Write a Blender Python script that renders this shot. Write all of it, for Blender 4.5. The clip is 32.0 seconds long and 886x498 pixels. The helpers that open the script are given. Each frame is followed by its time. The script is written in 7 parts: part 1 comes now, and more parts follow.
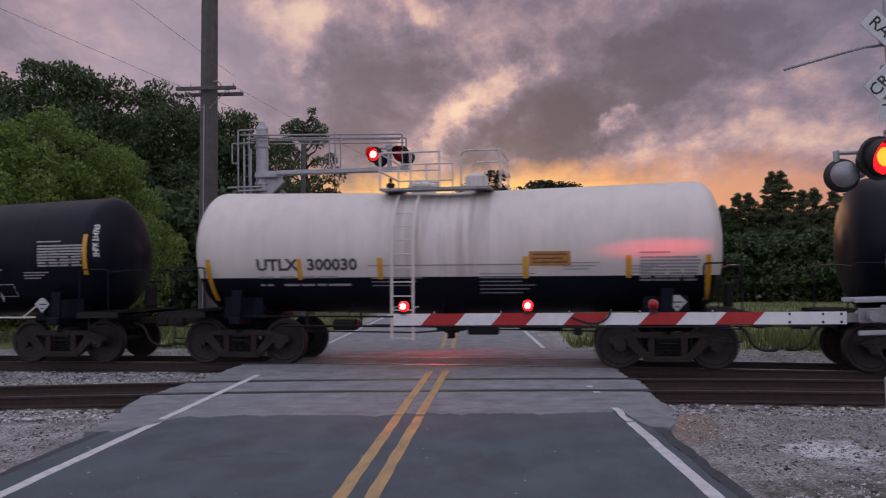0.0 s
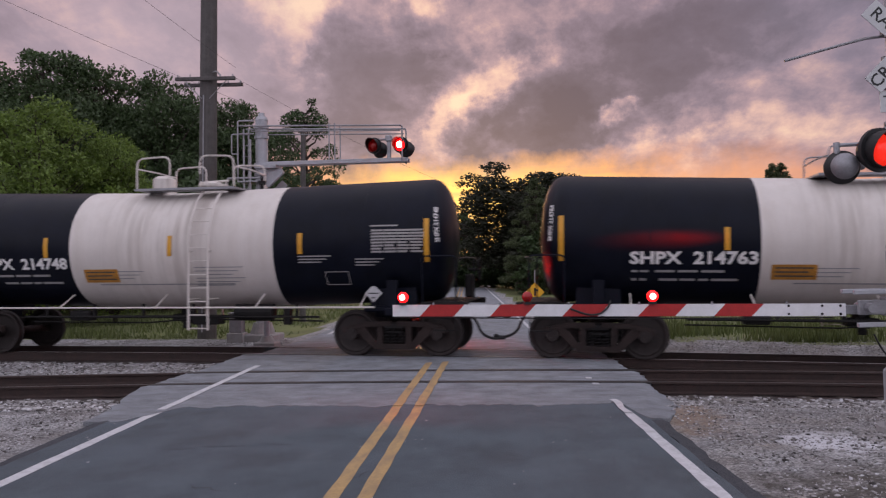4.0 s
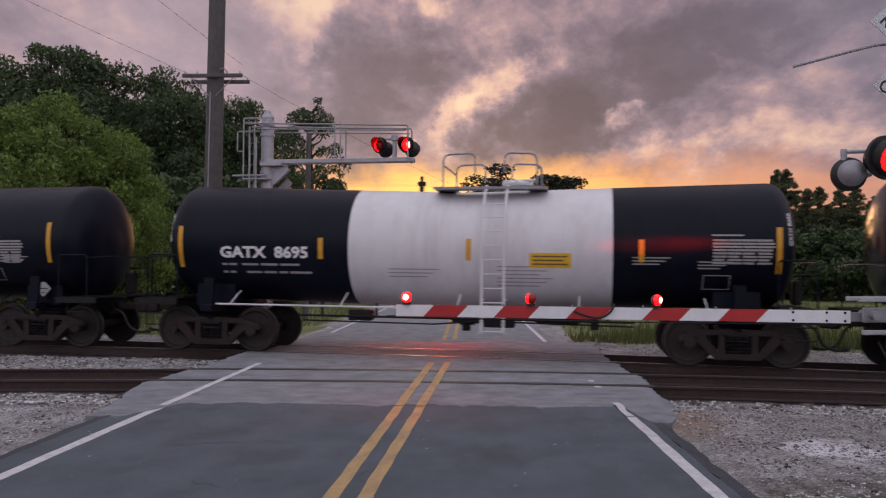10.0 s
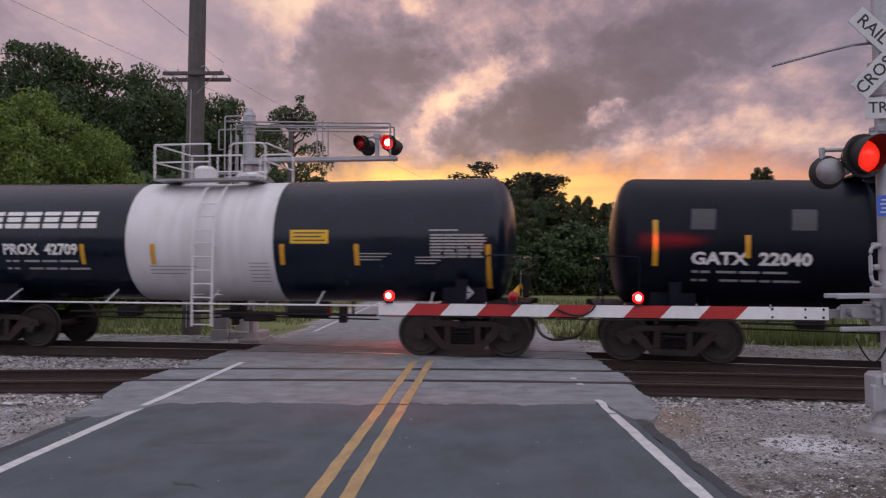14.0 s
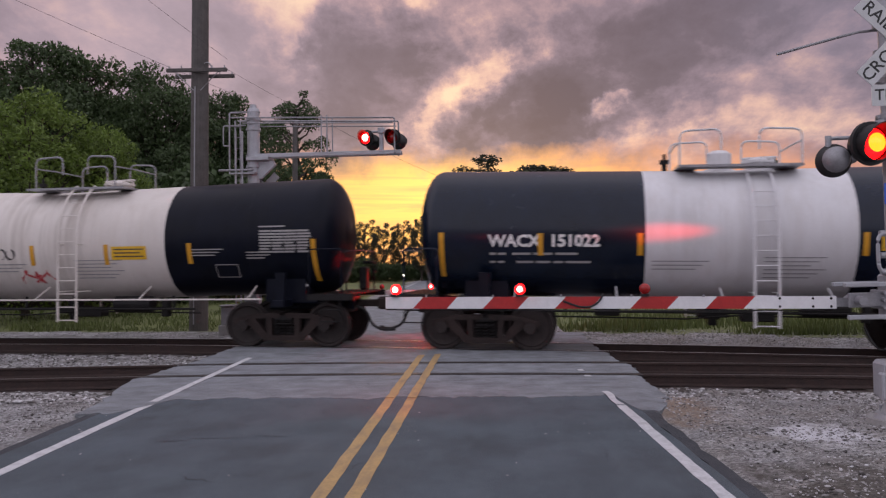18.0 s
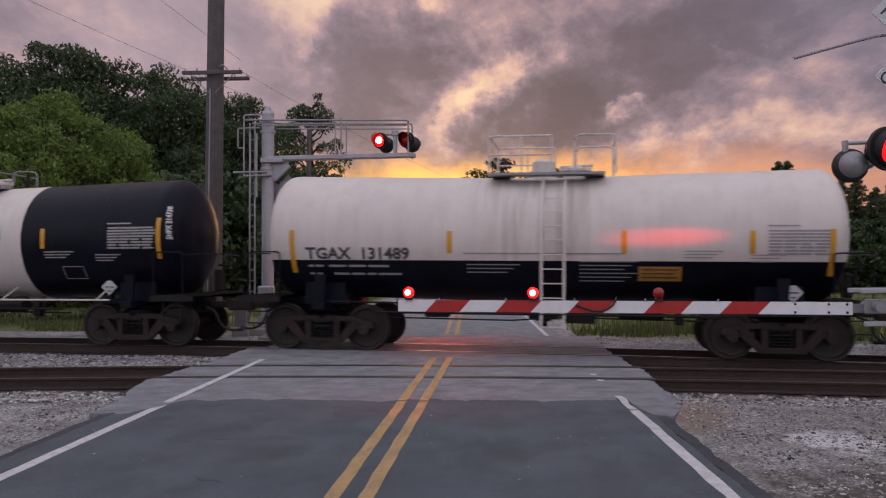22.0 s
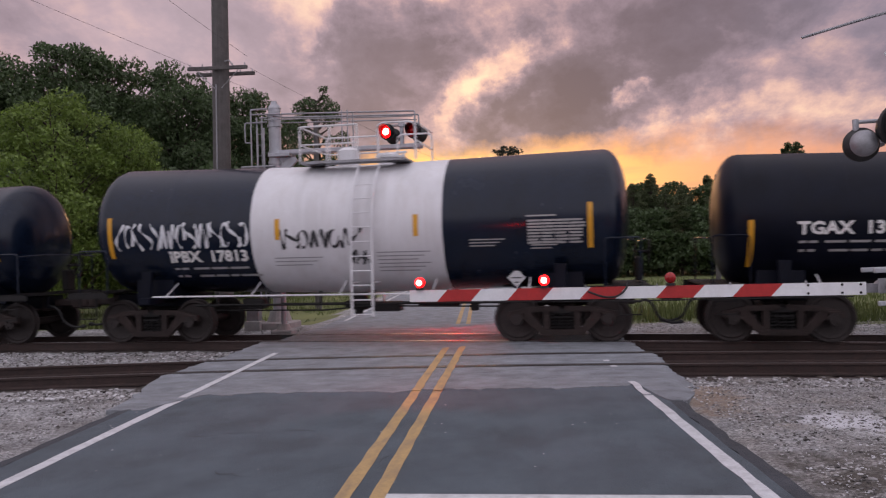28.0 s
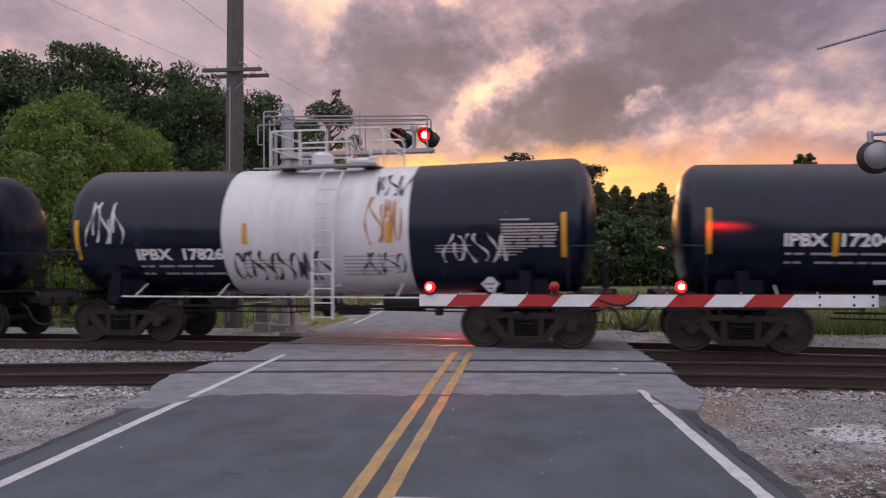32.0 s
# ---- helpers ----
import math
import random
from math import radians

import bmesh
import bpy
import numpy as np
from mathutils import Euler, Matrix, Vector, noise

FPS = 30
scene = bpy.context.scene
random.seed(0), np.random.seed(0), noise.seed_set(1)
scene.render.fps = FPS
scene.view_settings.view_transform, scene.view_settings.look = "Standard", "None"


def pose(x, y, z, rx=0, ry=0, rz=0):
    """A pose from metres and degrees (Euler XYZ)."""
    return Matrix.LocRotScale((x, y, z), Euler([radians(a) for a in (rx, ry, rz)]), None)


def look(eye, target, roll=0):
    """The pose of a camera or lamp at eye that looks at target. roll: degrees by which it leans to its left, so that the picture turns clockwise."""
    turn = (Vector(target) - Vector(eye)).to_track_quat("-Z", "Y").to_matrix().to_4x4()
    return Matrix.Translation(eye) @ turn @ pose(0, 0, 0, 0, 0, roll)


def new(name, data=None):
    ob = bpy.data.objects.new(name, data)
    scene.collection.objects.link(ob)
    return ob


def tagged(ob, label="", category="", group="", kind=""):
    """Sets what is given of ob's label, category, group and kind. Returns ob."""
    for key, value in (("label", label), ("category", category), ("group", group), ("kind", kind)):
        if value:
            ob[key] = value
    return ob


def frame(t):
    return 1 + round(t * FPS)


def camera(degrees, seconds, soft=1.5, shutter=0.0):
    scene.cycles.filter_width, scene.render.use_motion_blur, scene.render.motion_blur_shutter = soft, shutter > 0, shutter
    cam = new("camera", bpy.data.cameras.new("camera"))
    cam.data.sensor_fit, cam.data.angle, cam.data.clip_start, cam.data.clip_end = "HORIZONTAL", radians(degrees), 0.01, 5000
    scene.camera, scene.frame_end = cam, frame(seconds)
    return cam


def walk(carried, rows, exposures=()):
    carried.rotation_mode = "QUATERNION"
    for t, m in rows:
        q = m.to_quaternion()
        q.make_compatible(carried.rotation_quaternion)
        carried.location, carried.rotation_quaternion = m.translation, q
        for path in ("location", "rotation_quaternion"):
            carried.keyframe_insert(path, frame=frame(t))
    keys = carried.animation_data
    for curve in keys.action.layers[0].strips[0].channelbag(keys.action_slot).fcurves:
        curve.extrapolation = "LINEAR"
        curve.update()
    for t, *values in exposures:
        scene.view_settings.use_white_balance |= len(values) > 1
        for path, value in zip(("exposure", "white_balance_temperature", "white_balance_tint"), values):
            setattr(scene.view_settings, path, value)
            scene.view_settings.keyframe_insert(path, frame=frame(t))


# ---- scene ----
cam = camera(58.0, 32.0, soft=1.25, shutter=0.32)
PATH = [
    (0, (0.000, 0.000, 1.750), (-0.1720, 1.9912, 1.8255), -0.82),
    (0.5, (0.001, -0.005, 1.746), (-0.1681, 1.9866, 1.8164), -0.71),
    (1, (0.004, -0.000, 1.744), (-0.1642, 1.9918, 1.8093), -0.71),
    (1.5, (-0.000, 0.007, 1.741), (-0.1694, 1.9989, 1.8014), -0.61),
    (2, (-0.003, 0.010, 1.747), (-0.1743, 2.0018, 1.8044), -0.61),
    (2.5, (-0.005, 0.005, 1.743), (-0.1803, 1.9964, 1.8015), -0.51),
    (3, (-0.005, 0.003, 1.746), (-0.1794, 1.9945, 1.8036), -0.61),
    (3.5, (0.006, 0.007, 1.745), (-0.1664, 1.9987, 1.8014), -0.71),
    (5.5, (-0.003, 0.004, 1.741), (-0.1676, 1.9966, 1.7904), -0.41),
    (6, (-0.010, -0.003, 1.739), (-0.1766, 1.9894, 1.7885), -0.11),
    (6.5, (-0.002, 0.010, 1.738), (-0.1715, 2.0021, 1.7884), -0.01),
    (7, (-0.012, 0.006, 1.733), (-0.1816, 1.9981, 1.7856), 0.19),
    (7.5, (-0.000, 0.009, 1.741), (-0.1715, 2.0009, 1.7924), 0.19),
    (8, (-0.009, 0.007, 1.739), (-0.1805, 1.9989, 1.7905), 0.29),
    (8.5, (-0.008, 0.002, 1.739), (-0.1825, 1.9937, 1.7916), 0.39),
    (9, (-0.010, -0.001, 1.741), (-0.1874, 1.9904, 1.7947), 0.48),
    (9.5, (-0.013, 0.005, 1.741), (-0.1934, 1.9960, 1.7967), 0.48),
    (10, (-0.008, 0.011, 1.738), (-0.1884, 2.0020, 1.7946), 0.28),
    (10.5, (-0.006, 0.003, 1.739), (-0.1794, 1.9947, 1.7935), 0.09),
    (11, (-0.000, 0.007, 1.744), (-0.1614, 1.9997, 1.7983), -0.11),
    (11.5, (0.008, 0.013, 1.747), (-0.1394, 2.0069, 1.7999), -0.31),
    (12, (0.003, 0.010, 1.752), (-0.1324, 2.0047, 1.8039), -0.31),
    (12.5, (0.005, 0.003, 1.740), (-0.1255, 1.9981, 1.7908), -0.21),
    (13, (-0.003, 0.009, 1.735), (-0.1326, 2.0041, 1.7849), -0.11),
    (13.5, (-0.004, 0.009, 1.740), (-0.1375, 2.0039, 1.7889), -0.01),
    (14, (0.001, 0.009, 1.743), (-0.1375, 2.0035, 1.7949), 0.09),
    (14.5, (-0.001, 0.010, 1.737), (-0.1444, 2.0040, 1.7950), -0.01),
    (16.5, (-0.007, 0.001, 1.741), (-0.1645, 1.9941, 1.7913), -0.51),
    (17, (0.006, 0.013, 1.742), (-0.1506, 2.0064, 1.7851), -0.61),
    (17.5, (-0.007, 0.004, 1.737), (-0.1587, 1.9978, 1.7762), -0.61),
    (18, (-0.009, 0.003, 1.738), (-0.1607, 1.9969, 1.7743), -0.61),
    (18.5, (-0.007, -0.002, 1.737), (-0.1618, 1.9916, 1.7743), -0.51),
    (19, (-0.010, 0.008, 1.737), (-0.1698, 2.0012, 1.7744), -0.51),
    (19.5, (-0.005, 0.010, 1.736), (-0.1707, 2.0027, 1.7734), -0.41),
    (20, (-0.005, 0.007, 1.736), (-0.1758, 1.9993, 1.7735), -0.41),
    (20.5, (-0.010, 0.009, 1.734), (-0.1838, 2.0010, 1.7716), -0.31),
    (21, (-0.010, 0.010, 1.734), (-0.1887, 2.0016, 1.7736), -0.32),
    (21.5, (-0.009, 0.002, 1.740), (-0.1916, 1.9932, 1.7817), -0.22),
    (22, (-0.012, 0.006, 1.740), (-0.1956, 1.9970, 1.7838), -0.22),
    (22.5, (-0.011, 0.011, 1.735), (-0.1977, 2.0017, 1.7798), -0.22),
    (23, (-0.016, 0.013, 1.733), (-0.2057, 2.0034, 1.7779), -0.12),
    (23.5, (-0.024, 0.004, 1.729), (-0.2177, 1.9940, 1.7761), -0.02),
    (24, (-0.024, 0.014, 1.728), (-0.2226, 2.0034, 1.7771), -0.02),
    (24.5, (-0.025, 0.003, 1.730), (-0.2296, 1.9918, 1.7812), 0.08),
    (25, (-0.015, 0.003, 1.733), (-0.2245, 1.9913, 1.7832), -0.12),
    (25.5, (-0.016, 0.007, 1.729), (-0.2287, 1.9950, 1.7762), -0.42),
    (27.5, (-0.025, 0.005, 1.733), (-0.2310, 1.9942, 1.7553), -1.82),
    (28, (-0.023, 0.005, 1.737), (-0.2300, 1.9941, 1.7562), -1.62),
    (28.5, (-0.027, 0.010, 1.736), (-0.2340, 1.9991, 1.7543), -1.32),
    (29, (-0.026, 0.006, 1.734), (-0.2361, 1.9948, 1.7503), -0.92),
    (29.5, (-0.028, 0.005, 1.732), (-0.2412, 1.9935, 1.7474), -0.62),
    (30, (-0.028, 0.005, 1.735), (-0.2471, 1.9929, 1.7515), -0.52),
    (30.5, (-0.031, 0.002, 1.736), (-0.2560, 1.9891, 1.7566), -0.52),
    (31, (-0.033, 0.011, 1.730), (-0.2610, 1.9977, 1.7567), -0.52),
    (31.5, (-0.028, 0.002, 1.735), (-0.2588, 1.9884, 1.7647), -0.62),
    (32, (-0.038, -0.007, 1.729), (-0.2678, 1.9794, 1.7618), -0.52),
]
LEVELS = [(0, -0.22), (1, -0.18), (2, -0.1), (3, 0.05), (6, 0.05), (7, -0.03), (8, 0.03), (10, -0.08), (11, 0.13), (12, 0.25), (13, 0.22), (14, 0.05), (17, -0.03), (18, 0.03),
          (20, -0.08), (21, -0.15), (23, -0.08), (25, 0.05), (28, 0.17), (29, 0.24), (32, 0.22)]
walk(cam, [(t, look(eye, target, roll)) for t, eye, target, roll in PATH], [(t, stops, 6500 + 75 * min(t, 6) + (100 if t > 22 else 0), 18) for t, stops in LEVELS])

# ---- light ----
SUN_AZ, SUN_EL = -4.0, 5.0
world = bpy.data.worlds.new("dusk")
scene.world = world
world.use_nodes = True
scene.view_settings.exposure = 0.0


def graph(tree):
    """A small shorthand to write node graphs."""
    def add(kind, ins=None, **props):
        n = tree.nodes.new(kind)
        for k, v in props.items():
            if k == "op":
                n.operation = v
            elif k == "blend":
                n.blend_type = v
            elif k == "dtype":
                n.data_type = v
            elif k == "ramp":
                el = n.color_ramp.elements
                while len(el) < len(v):
                    el.new(0.5)
                for e, (p, c) in zip(el, v):
                    e.position, e.color = p, (*c, 1)
            elif k == "sky":
                n.sky_type = v
        for i, v in (ins or {}).items():
            if isinstance(v, bpy.types.NodeSocket):
                tree.links.new(v, n.inputs[i])
            else:
                n.inputs[i].default_value = v
        return n
    return add


def dusk_sky():
    tree = world.node_tree
    tree.nodes.clear()
    add = graph(tree)

    def m(op, a, b=0.0, c=0.0):
        return add("ShaderNodeMath", {0: a, 1: b, 2: c}, op=op).outputs[0]

    def mix(fac, a, b, blend="MIX"):
        return add("ShaderNodeMix", {0: fac, 6: a, 7: b}, dtype="RGBA", blend=blend).outputs[2]

    def ramp(fac, *stops):
        return add("ShaderNodeValToRGB", {0: fac}, ramp=stops).outputs[0]

    way = add("ShaderNodeTexCoord").outputs["Generated"]
    x, y, z = add("ShaderNodeSeparateXYZ", {0: way}).outputs
    up = m("ADD", m("MAXIMUM", z, 0.0), 0.36)
    u, v = m("DIVIDE", x, up), m("DIVIDE", y, up)
    flat = add("ShaderNodeCombineXYZ", {0: m("MULTIPLY", u, 1.0), 1: m("MULTIPLY", v, 0.75), 2: 0.37}).outputs[0]
    big = add("ShaderNodeTexNoise", {"Vector": flat, "Scale": 2.7, "Detail": 3.0, "Roughness": 0.5, "Distortion": 0.3}).outputs[0]
    fine = add("ShaderNodeTexNoise", {"Vector": flat, "Scale": 7.2, "Detail": 10.0, "Roughness": 0.61, "Distortion": 0.10}).outputs[0]

    bent = add("ShaderNodeTexNoise", {"Vector": way, "Scale": 19.0, "Detail": 7.0, "Roughness": 0.60}).outputs[1]
    bx, by, _ = add("ShaderNodeSeparateXYZ", {0: bent}).outputs
    true_az, true_el = m("MULTIPLY", m("ARCTAN2", x, y), 57.3), m("MULTIPLY", m("ARCSINE", z), 57.3)
    cloud_az = m("ADD", true_az, m("MULTIPLY", m("SUBTRACT", bx, 0.5), 9.0))
    cloud_el = m("ADD", true_el, m("MULTIPLY", m("SUBTRACT", by, 0.5), 6.0))

    def blob(az, el, wa, we, tilt=0.0, ragged=True):
        # 1 at a direction of the sky, falling off to 0 around it
        a = m("SUBTRACT", cloud_az if ragged else true_az, az)
        e = m("SUBTRACT", cloud_el if ragged else true_el, el)
        e = m("SUBTRACT", e, m("MULTIPLY", a, tilt))
        r = m("ADD", m("POWER", m("ABSOLUTE", m("DIVIDE", a, wa)), 2.0), m("POWER", m("ABSOLUTE", m("DIVIDE", e, we)), 2.0))
        return m("POWER", 2.718, m("MULTIPLY", r, -1.0))

    val = m("ADD", m("MULTIPLY", m("SUBTRACT", big, 0.5), 0.55), m("ADD", m("MULTIPLY", m("SUBTRACT", fine, 0.5), 1.15), 0.50))
    for az, el, wa, we, tilt, amount in CLOUDS:
        val = m("ADD", val, m("MULTIPLY", blob(az, el, wa, we, tilt), amount))
    cloud = ramp(val, (0.14, (0.132, 0.104, 0.130)), (0.36, (0.168, 0.136, 0.170)), (0.52, (0.262, 0.208, 0.258)),
                 (0.66, (0.44, 0.315, 0.345)), (0.82, (0.76, 0.51, 0.43)), (1.0, (1.02, 0.75, 0.52)))
    clear = m("MULTIPLY", blob(25.0, 17.0, 9.0, 8.0), 0.5)
    cloud = mix(clear, cloud, (0.215, 0.215, 0.300, 1))
    cloud = mix(m("MULTIPLY", blob(-25.0, 15.0, 11.0, 9.0), 0.62), cloud, (0.49, 0.415, 0.485, 1))
    # the warm band above the horizon
    wob = m("ADD", true_el, m("MULTIPLY", m("SUBTRACT", by, 0.5), 5.0))
    near = blob(-1.0, 4.0, 17.0, 60.0, 0.0, False)
    warm = mix(near, (0.55, 0.28, 0.24, 1), (1.18, 0.52, 0.17, 1))
    core = blob(-3.5, 4.7, 9.0, 2.5, 0.0, False)
    warm = mix(m("MULTIPLY", core, 0.95), warm, (1.75, 1.12, 0.24, 1))
    warm = mix(m("MULTIPLY", blob(-9.5, 3.5, 6.0, 3.0, 0.0, False), 0.8), warm, (1.4, 0.85, 0.20, 1))
    low = m("SUBTRACT", 1.0, add("ShaderNodeMapRange", {0: wob, 1: 5.9, 2: 8.6, 3: 0.0, 4: 1.0}).outputs[0])
    bands = add("ShaderNodeCombineXYZ", {0: m("MULTIPLY", true_az, 0.035), 1: m("MULTIPLY", true_el, 0.62), 2: 1.7}).outputs[0]
    streak = add("ShaderNodeTexNoise", {"Vector": bands, "Scale": 1.9, "Detail": 6.0, "Roughness": 0.6, "Distortion": 0.4}).outputs[0]
    thin = add("ShaderNodeMapRange", {0: streak, 1: 0.46, 2: 0.66, 3: 0.0, 4: 0.55}).outputs[0]
    warm = mix(thin, warm, (0.80, 0.36, 0.20, 1))
    view = mix(m("MULTIPLY", low, 0.92), cloud, warm)
    # the clearer, paler sky overhead and behind
    back = mix(fine, (0.67, 0.73, 0.93, 1), (1.02, 1.01, 1.12, 1))
    turn = add("ShaderNodeMapRange", {0: m("SUBTRACT", y, m("MULTIPLY", z, 0.75)), 1: 0.45, 2: -0.35, 3: 0.0, 4: 1.0}).outputs[0]
    total = mix(turn, view, back)
    nishita = add("ShaderNodeTexSky", sky="NISHITA")
    nishita.sun_disc = False
    nishita.sun_elevation, nishita.sun_rotation = radians(SUN_EL), radians(SUN_AZ)
    glow = add("ShaderNodeVectorMath", {0: nishita.outputs[0], "Scale": 0.004}, op="SCALE").outputs[0]
    total = mix(1.0, total, glow, "ADD")
    bg = add("ShaderNodeBackground", {0: total, 1: 1.0})
    out = add("ShaderNodeOutputWorld")
    tree.links.new(bg.outputs[0], out.inputs[0])


# azimuth, elevation, widths, lean, lightening of the larger cloud forms
CLOUDS = [(-15.4, 17.6, 2.8, 2.2, 0.0, 0.36), (-14.6, 15.0, 1.0, 1.8, 0.0, 0.20), (-6.2, 18.6, 2.2, 1.5, 0.0, 0.34), (-3.2, 15.8, 2.2, 1.6, 0.0, 0.22), (-4.7, 10.8, 1.8, 1.5, 0.3, 0.30),
          (-2.4, 12.6, 2.4, 1.5, 0.4, 0.30), (0.2, 14.2, 2.2, 1.2, 0.2, 0.28), (-6.6, 9.2, 2.4, 1.2, 0.0, 0.24), (2.8, 17.2, 1.6, 1.2, 0.0, 0.14), (-10.5, 13.4, 3.4, 4.0, 0.0, -0.20),
          (4.8, 10.9, 8.0, 2.0, 0.12, -0.34), (9.0, 15.4, 8.0, 2.4, 0.05, -0.20), (1.5, 16.6, 3.2, 1.8, 0.0, -0.06), (7.3, 10.5, 1.7, 0.6, 0.1, 0.36), (9.6, 10.9, 1.0, 0.4, 0.1, 0.22),
          (13.5, 8.6, 6.0, 1.4, 0.1, 0.20), (21.0, 11.0, 7.0, 2.5, 0.1, 0.12), (-18.5, 12.0, 3.0, 3.0, 0.0, 0.08)]
dusk_sky()
sun_data = bpy.data.lights.new("sun", "SUN")
sun_data.energy, sun_data.angle, sun_data.color = 0.4, radians(12), (1.0, 0.55, 0.25)
sun = new("sun", sun_data)
sun.matrix_world = look((0, 0, 0), (-math.sin(radians(SUN_AZ)), -math.cos(radians(SUN_AZ)), -math.tan(radians(SUN_EL))))

beam_data = bpy.data.lights.new("flasher_beam", "SPOT")
beam_data.energy, beam_data.color, beam_data.spot_size, beam_data.spot_blend, beam_data.shadow_soft_size = 1050, (1.0, 0.008, 0.006), radians(26), 1.0, 0.04
beam = new("flasher_beam", beam_data)
beam.matrix_world = look((3.70, 9.42, 2.87), (2.78, 15.36, 2.28)) @ Matrix.Diagonal((1, 0.17, 1, 1))


def red_lamp(x, y, z, watts):
    """The light of one small lit gate lamp."""
    data = bpy.data.lights.new("gate_lamp_light", "POINT")
    data.energy, data.color, data.shadow_soft_size = watts, (1.0, 0.012, 0.010), 0.03
    new("gate_lamp_light", data).location = (x, y, z)


red_lamp(-1.32, 9.72, 1.45, 22)
red_lamp(-1.78, 19.38, 1.20, 90)


# ---- materials ----
def material(name, base, rough=0.6, metal=0.0, vary=0.25, scale=3.0, bump=0.0, bscale=40.0, dirt=None, dirt_amt=0.0, dirt_scale=(1.5, 1.5, 0.5), spec=0.5, coords="Object", random=0.0):
    mat = bpy.data.materials.new(name)
    mat.use_nodes = True
    tree = mat.node_tree
    bsdf = tree.nodes["Principled BSDF"]
    add = graph(tree)
    if coords == "Object":
        co = add("ShaderNodeTexCoord").outputs["Object"]
    else:
        co = add("ShaderNodeNewGeometry").outputs["Position"]
    n1 = add("ShaderNodeTexNoise", {"Vector": co, "Scale": scale, "Detail": 5.0, "Roughness": 0.6}).outputs[0]
    n2 = add("ShaderNodeTexNoise", {"Vector": co, "Scale": bscale, "Detail": 4.0, "Roughness": 0.6}).outputs[0]
    lo = tuple(c * (1 - vary) for c in base)
    hi = tuple(min(1, c * (1 + vary)) for c in base)
    col = add("ShaderNodeValToRGB", {0: n1}, ramp=[(0.28, lo), (0.72, hi)]).outputs[0]
    grain = add("ShaderNodeMapRange", {0: n2, 1: 0.25, 2: 0.75, 3: 1 - vary * 0.9, 4: 1 + vary * 0.7}).outputs[0]
    col = add("ShaderNodeVectorMath", {0: col, "Scale": grain}, op="SCALE").outputs[0]
    if random:
        r = add("ShaderNodeObjectInfo").outputs["Random"]
        k = add("ShaderNodeMapRange", {0: r, 1: 0.0, 2: 1.0, 3: 1 - random, 4: 1 + random}).outputs[0]
        col = add("ShaderNodeVectorMath", {0: col, "Scale": k}, op="SCALE").outputs[0]
    if dirt:
        mp = add("ShaderNodeMapping", {0: co, 3: dirt_scale}).outputs[0]
        n3 = add("ShaderNodeTexNoise", {"Vector": mp, "Scale": 1.6, "Detail": 7.0, "Roughness": 0.62}).outputs[0]
        f = add("ShaderNodeMapRange", {0: n3, 1: 0.45, 2: 0.78, 3: 0.0, 4: dirt_amt}).outputs[0]
        col = add("ShaderNodeMix", {0: f, 6: col, 7: (*dirt, 1)}, dtype="RGBA").outputs[2]
    tree.links.new(col, bsdf.inputs["Base Color"])
    rr = add("ShaderNodeMapRange", {0: n1, 1: 0.2, 2: 0.8, 3: max(0.03, rough - 0.08), 4: min(1, rough + 0.1)}).outputs[0]
    tree.links.new(rr, bsdf.inputs["Roughness"])
    bsdf.inputs["Metallic"].default_value = metal
    bsdf.inputs["Specular IOR Level"].default_value = spec
    if bump:
        b = add("ShaderNodeBump", {"Height": n2, "Strength": min(1, bump * 2), "Distance": bump * 0.05})
        tree.links.new(b.outputs[0], bsdf.inputs["Normal"])
    return mat


def glowing(name, colour, strength):
    mat = bpy.data.materials.new(name)
    mat.use_nodes = True
    bsdf = mat.node_tree.nodes["Principled BSDF"]
    bsdf.inputs["Base Color"].default_value = (*colour, 1)
    bsdf.inputs["Emission Color"].default_value = (*colour, 1)
    bsdf.inputs["Emission Strength"].default_value = strength
    bsdf.inputs["Roughness"].default_value = 0.2
    return mat


BLACK = material("black_tank_paint", (0.0036, 0.0052, 0.0120), 0.40, vary=0.35, scale=1.5, dirt=(0.012, 0.013, 0.019), dirt_amt=0.3, spec=0.15, bump=0.02)
SLATE = material("glossy_black_tank_paint", (0.0048, 0.0098, 0.0225), 0.22, vary=0.3, scale=1.2, dirt=(0.013, 0.016, 0.024), dirt_amt=0.2, spec=0.34, bump=0.01)
WHITE = material("clean_white_tank_paint", (0.64, 0.64, 0.66), 0.40, vary=0.06, scale=1.2, dirt=(0.40, 0.36, 0.33), dirt_amt=0.32, dirt_scale=(2.4, 2.4, 0.35))
CREAM = material("weathered_white_tank_paint", (0.635, 0.59, 0.555), 0.5, vary=0.06, scale=1.0, dirt=(0.38, 0.30, 0.24), dirt_amt=0.22, dirt_scale=(2.8, 2.8, 0.25))
